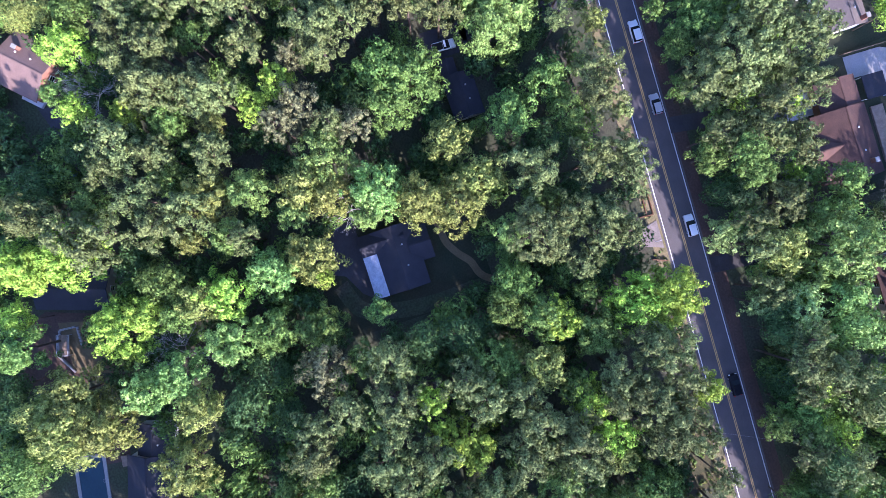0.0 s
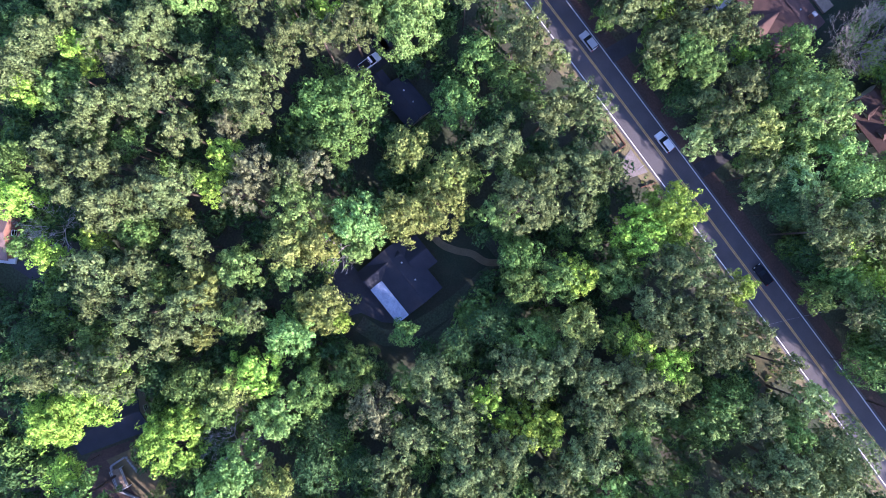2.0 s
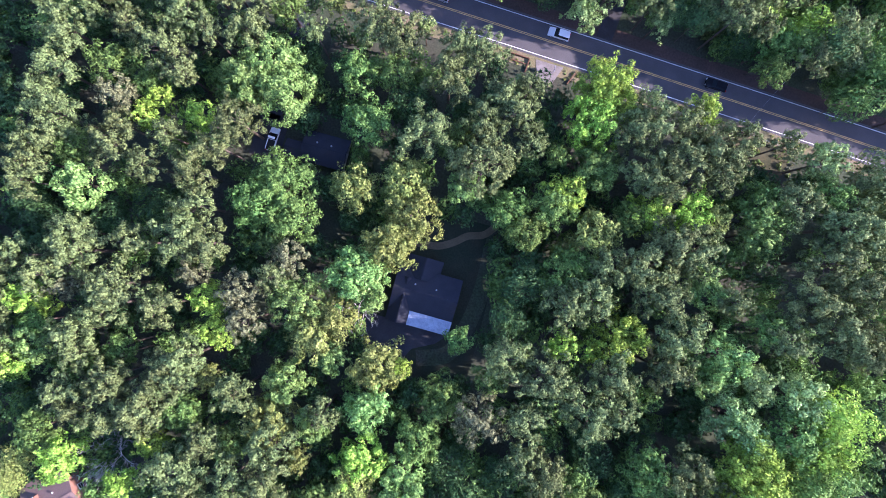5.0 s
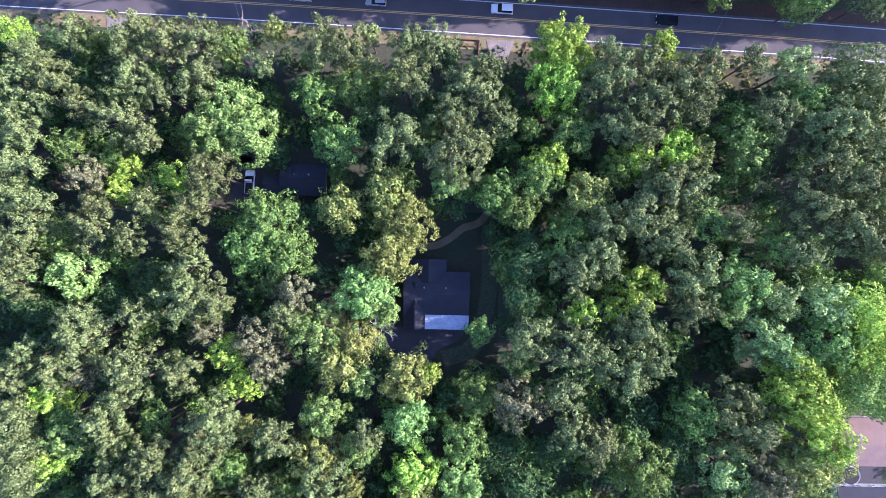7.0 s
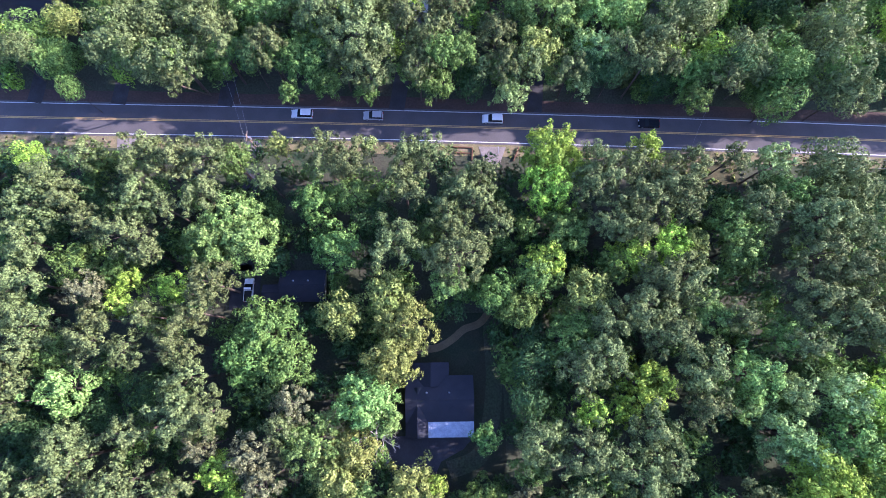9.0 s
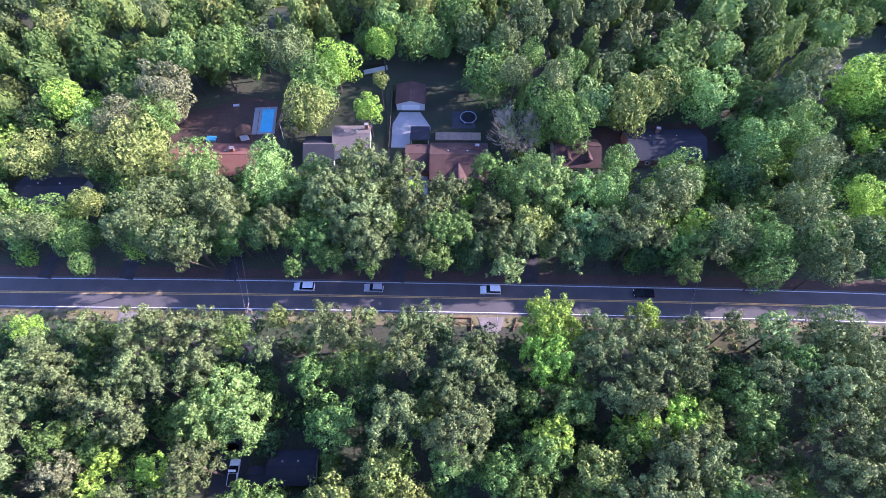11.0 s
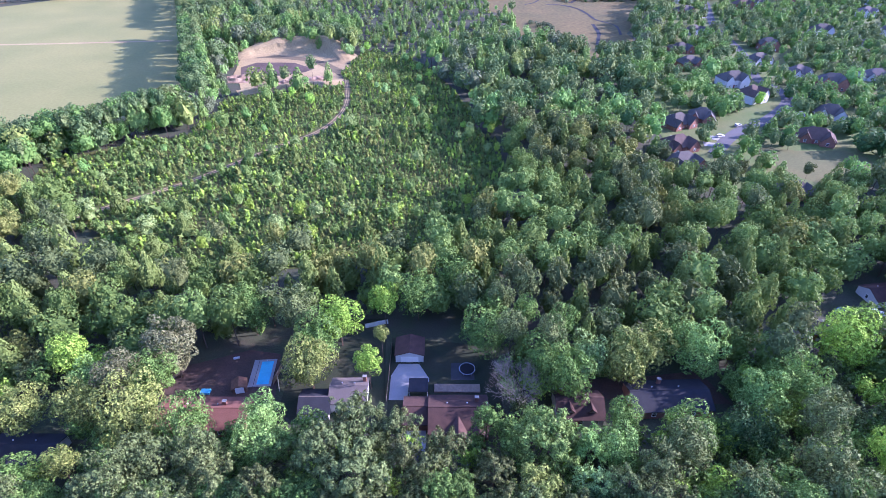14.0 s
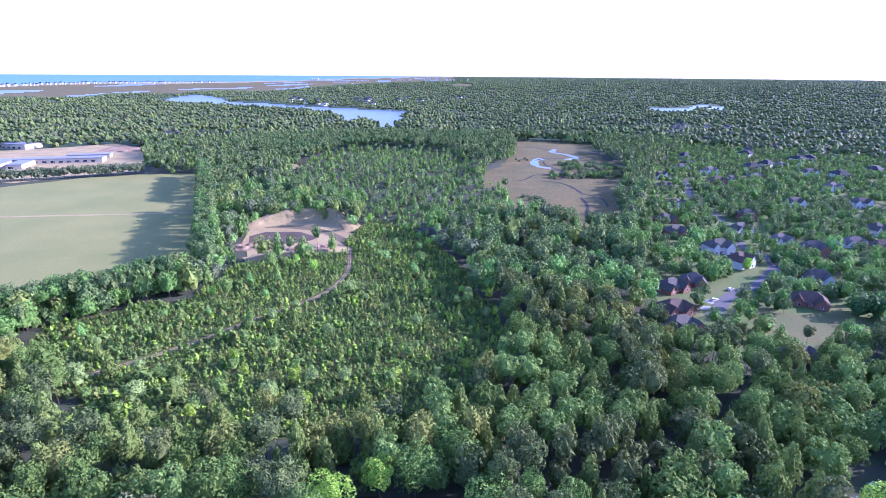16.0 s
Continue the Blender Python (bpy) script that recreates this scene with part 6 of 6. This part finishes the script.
def pit_bank(line, high, deep, label):
    """A steep, gullied sand bank along a line: a flat lip behind, a ragged face before it."""
    pts = smooth_line(line, 10)
    bm = bmesh.new()
    rows = []
    for i, (x, y) in enumerate(pts):
        (ax, ay), (bx, by) = pts[max(i - 1, 0)], pts[min(i + 1, len(pts) - 1)]
        d = Vector((bx - ax, by - ay, 0)).normalized()
        out = Vector((d.y, -d.x, 0))
        end = min(1.0, 3.2 * i / len(pts), 3.2 * (len(pts) - 1 - i) / len(pts))
        gully = 0.5 + 0.9 * noise.noise(Vector((x / 3.1, y / 3.1, 1)))
        row = []
        for u, h in ((-1.6, 0.0), (-0.9, 0.75), (-0.5, 1.0), (-0.1, 0.97), (0.12, 0.80), (0.3, 0.52), (0.6, 0.24), (1.0, 0.06), (1.3, -0.03)):
            q = Vector((x, y, 0)) + out * deep * (u + 0.16 * gully * (0 < u < 1))
            h2 = h * (1 + 0.16 * noise.noise(Vector((x / 9, y / 9, 7)))) - 0.12 * gully * (0 < u < 1)
            row.append(bm.verts.new((q.x, q.y, 0.1 + high * end * max(-0.03, h2))))
        rows.append(row)
    for a, b in zip(rows, rows[1:]):
        for k in range(len(a) - 1):
            bm.faces.new((a[k], b[k], b[k + 1], a[k + 1]))
    bmesh.ops.recalc_face_normals(bm, faces=bm.faces)
    ob = part("sand_bank", bm, M_sand)
    return tagged(ob, label, "bank")


pit_bank([(-146, 392), (-137, 405), (-118, 414), (-100, 421), (-86, 416), (-75, 398), (-68, 384)], 9.0, 9.0, "steep gullied sand bank at the back of the pit")
pit_bank([(-63, 346), (-84, 340), (-97, 333), (-114, 327), (-123, 322)], 2.6, 4.0, "low rough bank of spoil at the front of the pit")
sheet("pit_floor", [(-136, 372), (-128, 386), (-104, 384), (-88, 372), (-92, 362), (-112, 352), (-130, 350)], M_pit_dark, 0.20, "dark brown patch on the floor of the borrow pit", "sand", wobble=3, step=4)
strip("pit_ramp", smooth_line([(-62, 352), (-74, 372), (-92, 390), (-118, 398), (-134, 398)]), 7.0, M_sandpath, 0.26, "pale haul ramp up the side of the pit", "track", wobble=0.3)

# ---- cars ----
def car(x, y, rot, paint, label, length=4.5, tall=1.65, pickup=False):
    """A car facing +x before it is turned; wheels, glass and lamps are parts."""
    root = empty("pickup" if pickup else "car", pose(x, y, 0.08, 0, 0, rot), label, "pickup" if pickup else "car", "vehicles")
    L, W = length / 2, 0.92
    bm = bmesh.new()
    prof = [(-L, 0.35), (-L + 0.05, 0.85), (-L + 0.25, 1.0), (L * 0.42, 1.0), (L * 0.9, 0.86), (L, 0.6), (L, 0.3)]
    rows = []
    for s in (-1, 1):
        rows.append([bm.verts.new((px, s * W, pz)) for px, pz in prof])
    n = len(prof)
    for i in range(n):
        j = (i + 1) % n
        bm.faces.new((rows[0][i], rows[0][j], rows[1][j], rows[1][i]))
    bm.faces.new(rows[0][::-1])
    bm.faces.new(rows[1])
    bmesh.ops.bevel(bm, geom=bm.edges[:], offset=0.09, segments=2, affect="EDGES")
    bmesh.ops.recalc_face_normals(bm, faces=bm.faces)
    body = part("body", bm, M_car[paint], root)
    back, front = (-L * 0.05, L * 0.5) if pickup else (-L * 0.93, L * 0.42)
    bm = bmesh.new()
    lo = [(back, -W * 0.93), (front, -W * 0.93), (front, W * 0.93), (back, W * 0.93)]
    hi = [(back + 0.2, -W * 0.76), (front - 0.85, -W * 0.76), (front - 0.85, W * 0.76), (back + 0.2, W * 0.76)]
    a = [bm.verts.new((px, py, 0.98)) for px, py in lo]
    b = [bm.verts.new((px, py, tall - 0.05)) for px, py in hi]
    for i in range(4):
        bm.faces.new((a[i], a[(i + 1) % 4], b[(i + 1) % 4], b[i]))
    bm.faces.new(b)
    part("window_glass", bm, M_glass, root, "dark tinted glass")
    bm = bmesh.new()
    box(bm, back + 0.1, -W * 0.79, tall - 0.07, front - 0.8, W * 0.79, tall, 0.03)
    part("car_roof", bm, M_car[paint], root)
    if pickup:
        bm = bmesh.new()
        box(bm, -L + 0.12, -W * 0.82, 0.9, back - 0.05, W * 0.82, 1.03)
        part("bed", bm, M_rubber, root, "dark truck bed")
    for sx in (-1, 1):
        for sy in (-1, 1):
            bm = bmesh.new()
            tube(bm, (0, -0.11, 0), (0, 0.11, 0), 0.34, 0.34, 16)
            w = part("wheel", bm, M_rubber, root, "black tyre")
            w.location = (sx * L * 0.62, sy * W * 0.9, 0.34)
            bm = bmesh.new()
            tube(bm, (0, -0.125, 0), (0, 0.125, 0), 0.2, 0.2, 12)
            part("rim", bm, M_rim, w, "silver rim")
    for sy in (-1, 1):
        for nm, px, mat in (("headlight", L - 0.06, M_lamp), ("tail_light", -L + 0.02, M_redlamp)):
            bm = bmesh.new()
            box(bm, px - 0.08, sy * 0.66 - 0.17, 0.66, px + 0.07, sy * 0.66 + 0.17, 0.82, 0.03)
            part(nm, bm, mat, root)
    return root


def on_road(x, lane):
    y = road_y(x)
    return y + lane, math.degrees(math.atan2(road_y(x + 2) - road_y(x - 2), 4))


for cx, paint, label, ln, tl in ((-30.6, "white", "white sport utility car on the road", 4.7, 1.75), (-15.0, "silver", "silver hatchback on the road", 4.3, 1.55), (11.2, "white", "white estate car on the road", 4.6, 1.7),
                                 (45.6, "black", "black sedan in the shaded lane", 4.6, 1.45)):
    cy, ang = on_road(cx, 1.75)
    car(cx, cy, 180 + ang, paint, label, ln, tl)
car(-38.9, 12.8, 90, "white", "white pickup parked on the shaded driveway", 4.9, 1.75, True)
car(122.4, 127.4, 35, "blue", "dark blue car parked in the shade", 4.4, 1.5)
car(133.5, 126.8, -15, "white", "white car parked beside the house", 4.6, 1.6)
car(-35.2, -68.6, 75, "blue", "blue car parked under the trees", 4.2, 1.4)
car(141.5, 262.0, 20, "white", "white car parked on the estate drive", 4.5, 1.5)
car(157.0, 276.5, 32, "silver", "silver car parked beside the estate lawn", 4.5, 1.5)


# ---- pools and yards ----
def pool(x, y, rot, lx, ly, water, label):
    root = empty("swimming_pool", pose(x, y, 0.1, 0, 0, rot), label, "pool")
    bm = bmesh.new()
    for a in ((-lx / 2 - 0.7, -ly / 2 - 0.7, lx / 2 + 0.7, -ly / 2), (-lx / 2 - 0.7, ly / 2, lx / 2 + 0.7, ly / 2 + 0.7), (-lx / 2 - 0.7, -ly / 2, -lx / 2, ly / 2), (lx / 2, -ly / 2, lx / 2 + 0.7, ly / 2)):
        box(bm, a[0], a[1], -0.1, a[2], a[3], 0.12, 0.02)
    part("coping", bm, M_concrete, root, "pale concrete coping")
    bm = bmesh.new()
    box(bm, -lx / 2, -ly / 2, -0.1, lx / 2, ly / 2, 0.05)
    part("water", bm, water, root)
    bm = bmesh.new()
    for s in (-0.25, 0.25):
        tube(bm, (s, ly / 2 + 0.1, 0.1), (s, ly / 2 + 0.1, 0.8), 0.03, 0.03, 6)
        tube(bm, (s, ly / 2 + 0.1, 0.8), (s, ly / 2 - 0.4, 0.1), 0.03, 0.03, 6)
    part("ladder", bm, M_rim, root, "metal pool ladder")
    return root


pool(-47.2, 101.4, 4, 3.2, 8.2, M_pool, "bright blue swimming pool with a pale deck")
pool(26.8, -81.8, -8, 9.6, 5.2, M_pool_dark, "dark teal pool with pale coping, shade put into its water colour")


def slab(name, x, y, rot, lx, ly, hh, mat, label, category):
    bm = bmesh.new()
    box(bm, -lx / 2, -ly / 2, 0, lx / 2, ly / 2, hh, min(0.03, hh / 4))
    ob = part(name, bm, mat)
    ob.matrix_world = pose(x, y, 0.05, 0, 0, rot)
    return tagged(ob, label, category)


def trampoline(x, y, r, label, high=0.9):
    root = empty("trampoline", pose(x, y, 0.06), label, "trampoline")
    bm = bmesh.new()
    for k in range(28):
        a0, a1 = 2 * math.pi * k / 28, 2 * math.pi * (k + 1) / 28
        tube(bm, (r * math.cos(a0), r * math.sin(a0), high), (r * math.cos(a1), r * math.sin(a1), high), 0.09, 0.09, 6)
    part("ring", bm, M_metal_roof, root, "pale padded ring")
    bm = bmesh.new()
    bmesh.ops.create_circle(bm, cap_ends=True, segments=28, radius=r * 0.9, matrix=Matrix.Translation((0, 0, high - 0.02)))
    part("mat", bm, M_net, root, "black jumping mat")
    for k in range(6):
        a = k * math.pi / 3
        bm = bmesh.new()
        tube(bm, (r * math.cos(a), r * math.sin(a), 0), (r * math.cos(a), r * math.sin(a), high), 0.04, 0.04, 6)
        part("leg", bm, M_rim, root)
    return root


trampoline(7.0, 102.6, 2.1, "round trampoline on a pale patterned mat in the yard")
slab("patio", 5.8, 102.4, 0, 6.2, 6.0, 0.05, M_drive, "blue-grey patterned patio under the trampoline", "patio")
trampoline(87.6, -41.3, 1.9, "round trampoline on the blue-grey patio")
slab("patio", 89.5, -41.2, 1, 10.5, 3.6, 0.05, M_drive, "blue-grey patio behind the house", "patio")
slab("deck", 4.2, 96.3, 0, 12.0, 2.6, 0.5, M_wood, "weathered wooden back deck", "deck")
slab("deck", -52.0, -70.6, 47, 4.6, 2.4, 0.6, M_siding, "pale railed back deck", "deck")
def railed_deck(x, y, rot, lx, ly, label):
    """A small raised platform with boards, posts and a rail on three sides."""
    root = empty("railed_deck", pose(x, y, 0.05, 0, 0, rot), label, "deck")
    n = int(ly / 0.3)
    for k in range(n):
        bm = bmesh.new()
        box(bm, -lx / 2, -ly / 2 + k * 0.3, 0.55, lx / 2, -ly / 2 + k * 0.3 + 0.28, 0.60)
        part("board", bm, M_wood, root)
    for px, py in ((-1, -1), (1, -1), (1, 1), (-1, 1)):
        bm = bmesh.new()
        box(bm, px * lx / 2 - 0.05, py * ly / 2 - 0.05, 0, px * lx / 2 + 0.05, py * ly / 2 + 0.05, 1.5, 0.01)
        part("post", bm, M_siding, root, "pale post")
    for x0, y0, x1, y1 in ((-1, -1, 1, -1), (1, -1, 1, 1), (-1, 1, 1, 1)):
        for z in (1.05, 1.45):
            bm = bmesh.new()
            tube(bm, (x0 * lx / 2, y0 * ly / 2, z), (x1 * lx / 2, y1 * ly / 2, z), 0.05, 0.05, 6)
            part("rail", bm, M_siding, root, "pale rail")
    return root


railed_deck(-1.8, -79.0, -15, 4.2, 2.2, "weathered board deck with pale rails in a dirt yard")
slab("fence", -43.6, 100.0, 80, 5.4, 0.12, 1.8, M_wood, "weathered board fence panel beside the blue pool", "fence")
slab("patio", 20.5, -75.5, -6, 8.0, 6.0, 0.06, M_mulch, "red-brown brick patio by the dark pool", "patio")
slab("lounge_table", 24.5, -74.0, -6, 2.2, 1.2, 0.7, M_wood, "slatted wooden garden table", "table")
slab("pool_float", -60.8, 94.6, 0, 2.4, 1.6, 0.6, M_pool, "bright blue tarpaulin-covered tub", "tub")
slab("pool_deck", -50.3, 101.2, 4, 1.3, 9.6, 0.1, M_concrete, "pale tiled deck beside the blue pool", "deck")
slab("bench", -70.5, 100.5, 55, 5.0, 0.7, 0.5, M_wood, "weathered plank bench in the yard", "bench")
slab("bench", -56.5, 106.5, 10, 1.6, 0.6, 0.5, M_siding, "white bench at the yard's edge", "bench")


def shed(x, y, rot, lx, ly, eave, rise, label, roof=None, wall=None):
    root = empty("shed", pose(x, y, 0, 0, 0, rot), label, "shed")
    part("wall", wall_mesh(lx, ly, eave, rise, "y"), wall or M_siding, root)
    part("roof", roof_mesh(lx, ly, eave, rise, "y", 0.3), roof or M_roof_brown, root)
    bm = bmesh.new()
    box(bm, -lx * 0.32, -ly / 2 - 0.06, 0.05, lx * 0.32, -ly / 2 + 0.02, 2.1, 0.02)
    d = part("garage_door", bm, M_trim, root, "white garage door")
    for k in range(3):
        bm = bmesh.new()
        box(bm, -lx * 0.31, -ly / 2 - 0.09, 0.12 + k * 0.66, lx * 0.31, -ly / 2 - 0.05, 0.7 + k * 0.66, 0.02)
        part("door_panel", bm, M_trim, d)
    return root


# made-up hut in the place of an unidentified low red-brown object
shed(-52.2, 95.9, 15, 3.4, 3.0, 1.9, 0.9, "small red-brown hut standing in for an unidentified yard object", M_timber, M_timber)
shed(-8.7, 109.0, 0.5, 7.6, 6.6, 2.7, 1.2, "white detached garage with a dark brown roof")


def canopy(x, y, lx, ly, hh):
    root = empty("carport", pose(x, y, 0.08), "dark carport roof over the concrete drive", "carport")
    bm = bmesh.new()
    box(bm, -lx / 2, -ly / 2, hh, lx / 2, ly / 2, hh + 0.15, 0.03)
    part("roof", bm, M_roof_grey, root)
    for sx in (-1, 1):
        for sy in (-1, 1):
            bm = bmesh.new()
            tube(bm, (sx * (lx / 2 - 0.2), sy * (ly / 2 - 0.2), 0), (sx * (lx / 2 - 0.2), sy * (ly / 2 - 0.2), hh), 0.06, 0.06, 6)
            part("post", bm, M_trim, root)


canopy(-5.8, 95.4, 5.0, 4.6, 2.4)


def fence(line, label, mat, hh=1.7, gap=0.0):
    """A board fence; each board is a piece."""
    root = empty("fence", pose(*line[0], 0.05), label, "fence")
    o = Vector((*line[0], 0))
    bm = bmesh.new()
    box(bm, -0.07, -0.012, 0.05, 0.07, 0.012, hh)
    me = bpy.data.meshes.new("board")
    bm.to_mesh(me)
    bm.free()
    me.materials.append(mat)
    for (x0, y0), (x1, y1) in zip(line, line[1:]):
        n = max(2, int(math.hypot(x1 - x0, y1 - y0) / 0.15))
        ang = math.atan2(y1 - y0, x1 - x0)
        for k in range(n):
            b = new("board", me)
            b.parent = root
            b.location = (x0 + (x1 - x0) * k / n - o.x, y0 + (y1 - y0) * k / n - o.y, 0.02 * (k % 3))
            b.rotation_euler = (0, 0, ang)
        for k in range(n // 16 + 1):
            bm = bmesh.new()
            u = min(1, k * 16 / n)
            px, py = x0 + (x1 - x0) * u - o.x, y0 + (y1 - y0) * u - o.y
            box(bm, px - 0.05, py - 0.05, 0, px + 0.05, py + 0.05, hh + 0.05)
            part("post", bm, mat, root)
    return root


fence([(-22.4, 119.0), (-15.8, 121.1)], "pale board fence at the back of the yard", M_siding)
fence([(-43.2, 99.0), (-41.6, 94.5)], "white board fence beside the pool", M_siding)
fence([(-13.9, 92.0), (-14.0, 112.0)], "weathered fence between the yards", M_wood, 1.3)


# ---- roadside ----
def mailbox(x, y, label):
    root = empty("mailbox", pose(x, y, 0.03), label, "mailbox", "mailboxes")
    bm = bmesh.new()
    box(bm, -0.06, -0.06, 0, 0.06, 0.06, 1.05)
    part("post", bm, M_wood, root)
    bm = bmesh.new()
    box(bm, -0.14, -0.26, 1.05, 0.14, 0.26, 1.3, 0.06)
    bx = part("box", bm, M_car["black"], root, "black metal letter box")
    bm = bmesh.new()
    box(bm, 0.14, -0.05, 1.15, 0.16, 0.0, 1.4)
    part("flag", bm, M_redlamp, bx, "red flag")


mailbox(-72.9, 44.9, "letter box on a wooden post by the road")
mailbox(-43.2, 45.0, "dark letter box on a post by the apron")
mailbox(-5.4, 45.0, "small letter box on the verge")


def road_sign(x, y):
    root = empty("road_sign", pose(x, y, 0.1), "small roadside sign on a crossed metal frame", "sign")
    bm = bmesh.new()
    tube(bm, (0, 0, 0), (0, 0, 2.2), 0.05, 0.05, 8)
    part("post", bm, M_rim, root)
    bm = bmesh.new()
    box(bm, -0.05, -0.45, 1.5, 0.0, 0.45, 2.1, 0.02)
    part("board", bm, M_car["black"], root, "dark sign board")
    bm = bmesh.new()
    tube(bm, (0, -0.8, 2.15), (0, 0.8, 2.15), 0.04, 0.04, 6)
    part("arm", bm, M_rim, root)


road_sign(12.3, 43.6)


def rail(x, y, rot, ln, hh, label):
    bm = bmesh.new()
    box(bm, -ln / 2, -0.12, 0, ln / 2, 0.12, hh, 0.03)
    ob = part("landscape_timber", bm, M_timber)
    ob.matrix_world = pose(x, y, 0.04, 0, 0, rot)
    tagged(ob, label, "timber", "landscape timbers")


rail(4.6, 44.9, -1, 4.2, 0.4, "reddish-brown landscape timber edging the verge")
rail(6.8, 43.4, 88, 3.0, 0.4, "reddish-brown landscape timber beside the apron")
rail(4.8, 43.6, -1, 3.2, 0.3, "reddish-brown landscape timber on the bank")
rail(16.4, 43.6, 70, 3.4, 0.35, "weathered timber edging the apron")


def edging(a, b, label="pale stone edging of the raised patio bed"):
    """A low wall of stone blocks; each block is a piece."""
    root = empty("stone_edging", pose(*a, 0.05), label, "edging", "stone edgings")
    n = max(2, int(math.hypot(b[0] - a[0], b[1] - a[1]) / 0.6))
    ang = math.atan2(b[1] - a[1], b[0] - a[0])
    bm = bmesh.new()
    box(bm, -0.28, -0.2, 0, 0.28, 0.2, 0.42)
    me = bpy.data.meshes.new("stone_block")
    bm.to_mesh(me)
    bm.free()
    me.materials.append(M_concrete)
    for k in range(n):
        u = (k + 0.5) / n
        o = new("stone_block", me)
        o.parent = root
        o.location = ((b[0] - a[0]) * u, (b[1] - a[1]) * u, 0.02 * (k % 2))
        o.rotation_euler = (0, 0, ang)


edging((-5.0, -79.4), (-0.2, -80.9))
edging((0.0, -81.0), (4.2, -78.6))
edging((-5.0, -79.4), (-4.8, -76.1))
edging((-4.8, -75.8), (-0.7, -75.8))


def pole(x, y, hh, label, rot=0):
    root = empty("utility_pole", pose(x, y, 0, 0, 0, rot), label, "utility pole", "utility poles")
    bm = bmesh.new()
    tube(bm, (0, 0, 0), (0, 0, hh), 0.16, 0.11, 10)
    part("post", bm, M_wood, root)
    bm = bmesh.new()
    box(bm, -0.06, -1.1, hh - 0.7, 0.06, 1.1, hh - 0.55, 0.02)
    part("cross_arm", bm, M_wood, root)
    for s in (-0.95, 0, 0.95):
        bm = bmesh.new()
        tube(bm, (0, s, hh - 0.55), (0, s, hh - 0.35), 0.06, 0.04, 8)
        part("insulator", bm, M_concrete, root, "grey ceramic insulator")
    bm = bmesh.new()
    tube(bm, (0.32, 0, hh - 2.2), (0.32, 0, hh - 1.2), 0.22, 0.22, 12)
    part("transformer", bm, M_rim, root, "grey metal transformer can")
    return root


def wire(a, b, sag, label="thin grey sagging overhead cable"):
    bm = bmesh.new()
    a, b = Vector(a), Vector(b)
    last = a
    for k in range(1, 13):
        t = k / 12
        p = a.lerp(b, t) - Vector((0, 0, sag * 4 * t * (1 - t)))
        tube(bm, last, p, 0.014, 0.014, 4)
        last = p
    tagged(part("overhead_cable", bm, M_wire), label, "cable", "overhead cables")


pole(-39.6, 43.4, 8.5, "weathered utility pole at the road")
pole(-46.5, 62.0, 8.5, "weathered utility pole among the trees", 80)
pole(50.5, 41.4, 8.5, "weathered utility pole on the verge")
pole(98.0, 39.6, 8.5, "weathered utility pole among the verge trees")
for s in (-0.9, 0.9):
    wire((-39.6 + s * 0.2, 43.4 + s, 8.1), (-46.5 + s, 62 + s * 0.2, 8.1), 0.7)
    wire((50.5, 41.4 + s, 8.1), (98, 39.6 + s, 8.1), 0.9)
wire((50.5, 41.4, 8.1), (58.5, 58.0, 7.0), 0.5)


# ---- bare trees ----
def bare_tree(x, y, hh, spread, label, seed, mat, twigs=5, depth=4):
    rb = random.Random(seed)
    root = empty("bare_tree", pose(x, y, 0), label, "tree")
    bm = bmesh.new()
    tube(bm, (0, 0, 0), (0, 0, hh * 0.45), 0.22, 0.16, 8)
    part("trunk", bm, mat, root)
    bm = bmesh.new()

    def grow(p, d, ln, r, level):
        q = p + d * ln
        tube(bm, p, q, r, r * 0.6, 5 if level < 2 else 3)
        if level >= depth:
            return
        for _ in range(twigs if level == 0 else 3):
            nd = (d + Vector((rb.uniform(-1, 1), rb.uniform(-1, 1), rb.uniform(-0.3, 0.6))) * 0.75).normalized()
            grow(q, nd, ln * rb.uniform(0.6, 0.85), r * 0.6, level + 1)

    for k in range(twigs):
        a = k * 2 * math.pi / twigs + rb.uniform(-0.4, 0.4)
        grow(Vector((0, 0, hh * rb.uniform(0.3, 0.45))), Vector((math.cos(a) * spread, math.sin(a) * spread, 1)).normalized(), hh * 0.22, 0.11, 0)
    part("limb", bm, mat, root, "bare grey branches")
    return root


bare_tree(-11.4, -14.7, 10, 1.0, "leafless grey tree beside the house", 1, M_dead)
bare_tree(-47.7, -55.1, 12, 1.1, "leafless grey tree in a gap of the wood", 2, M_dead)
bare_tree(6.6, -53.7, 12, 1.1, "leafless pale tree in a gap of the wood", 3, M_dead)
bare_tree(18.4, 92.0, 12.5, 1.25, "leafless brown-grey tree with dense fine twigs", 4, M_twig, 7, 5)
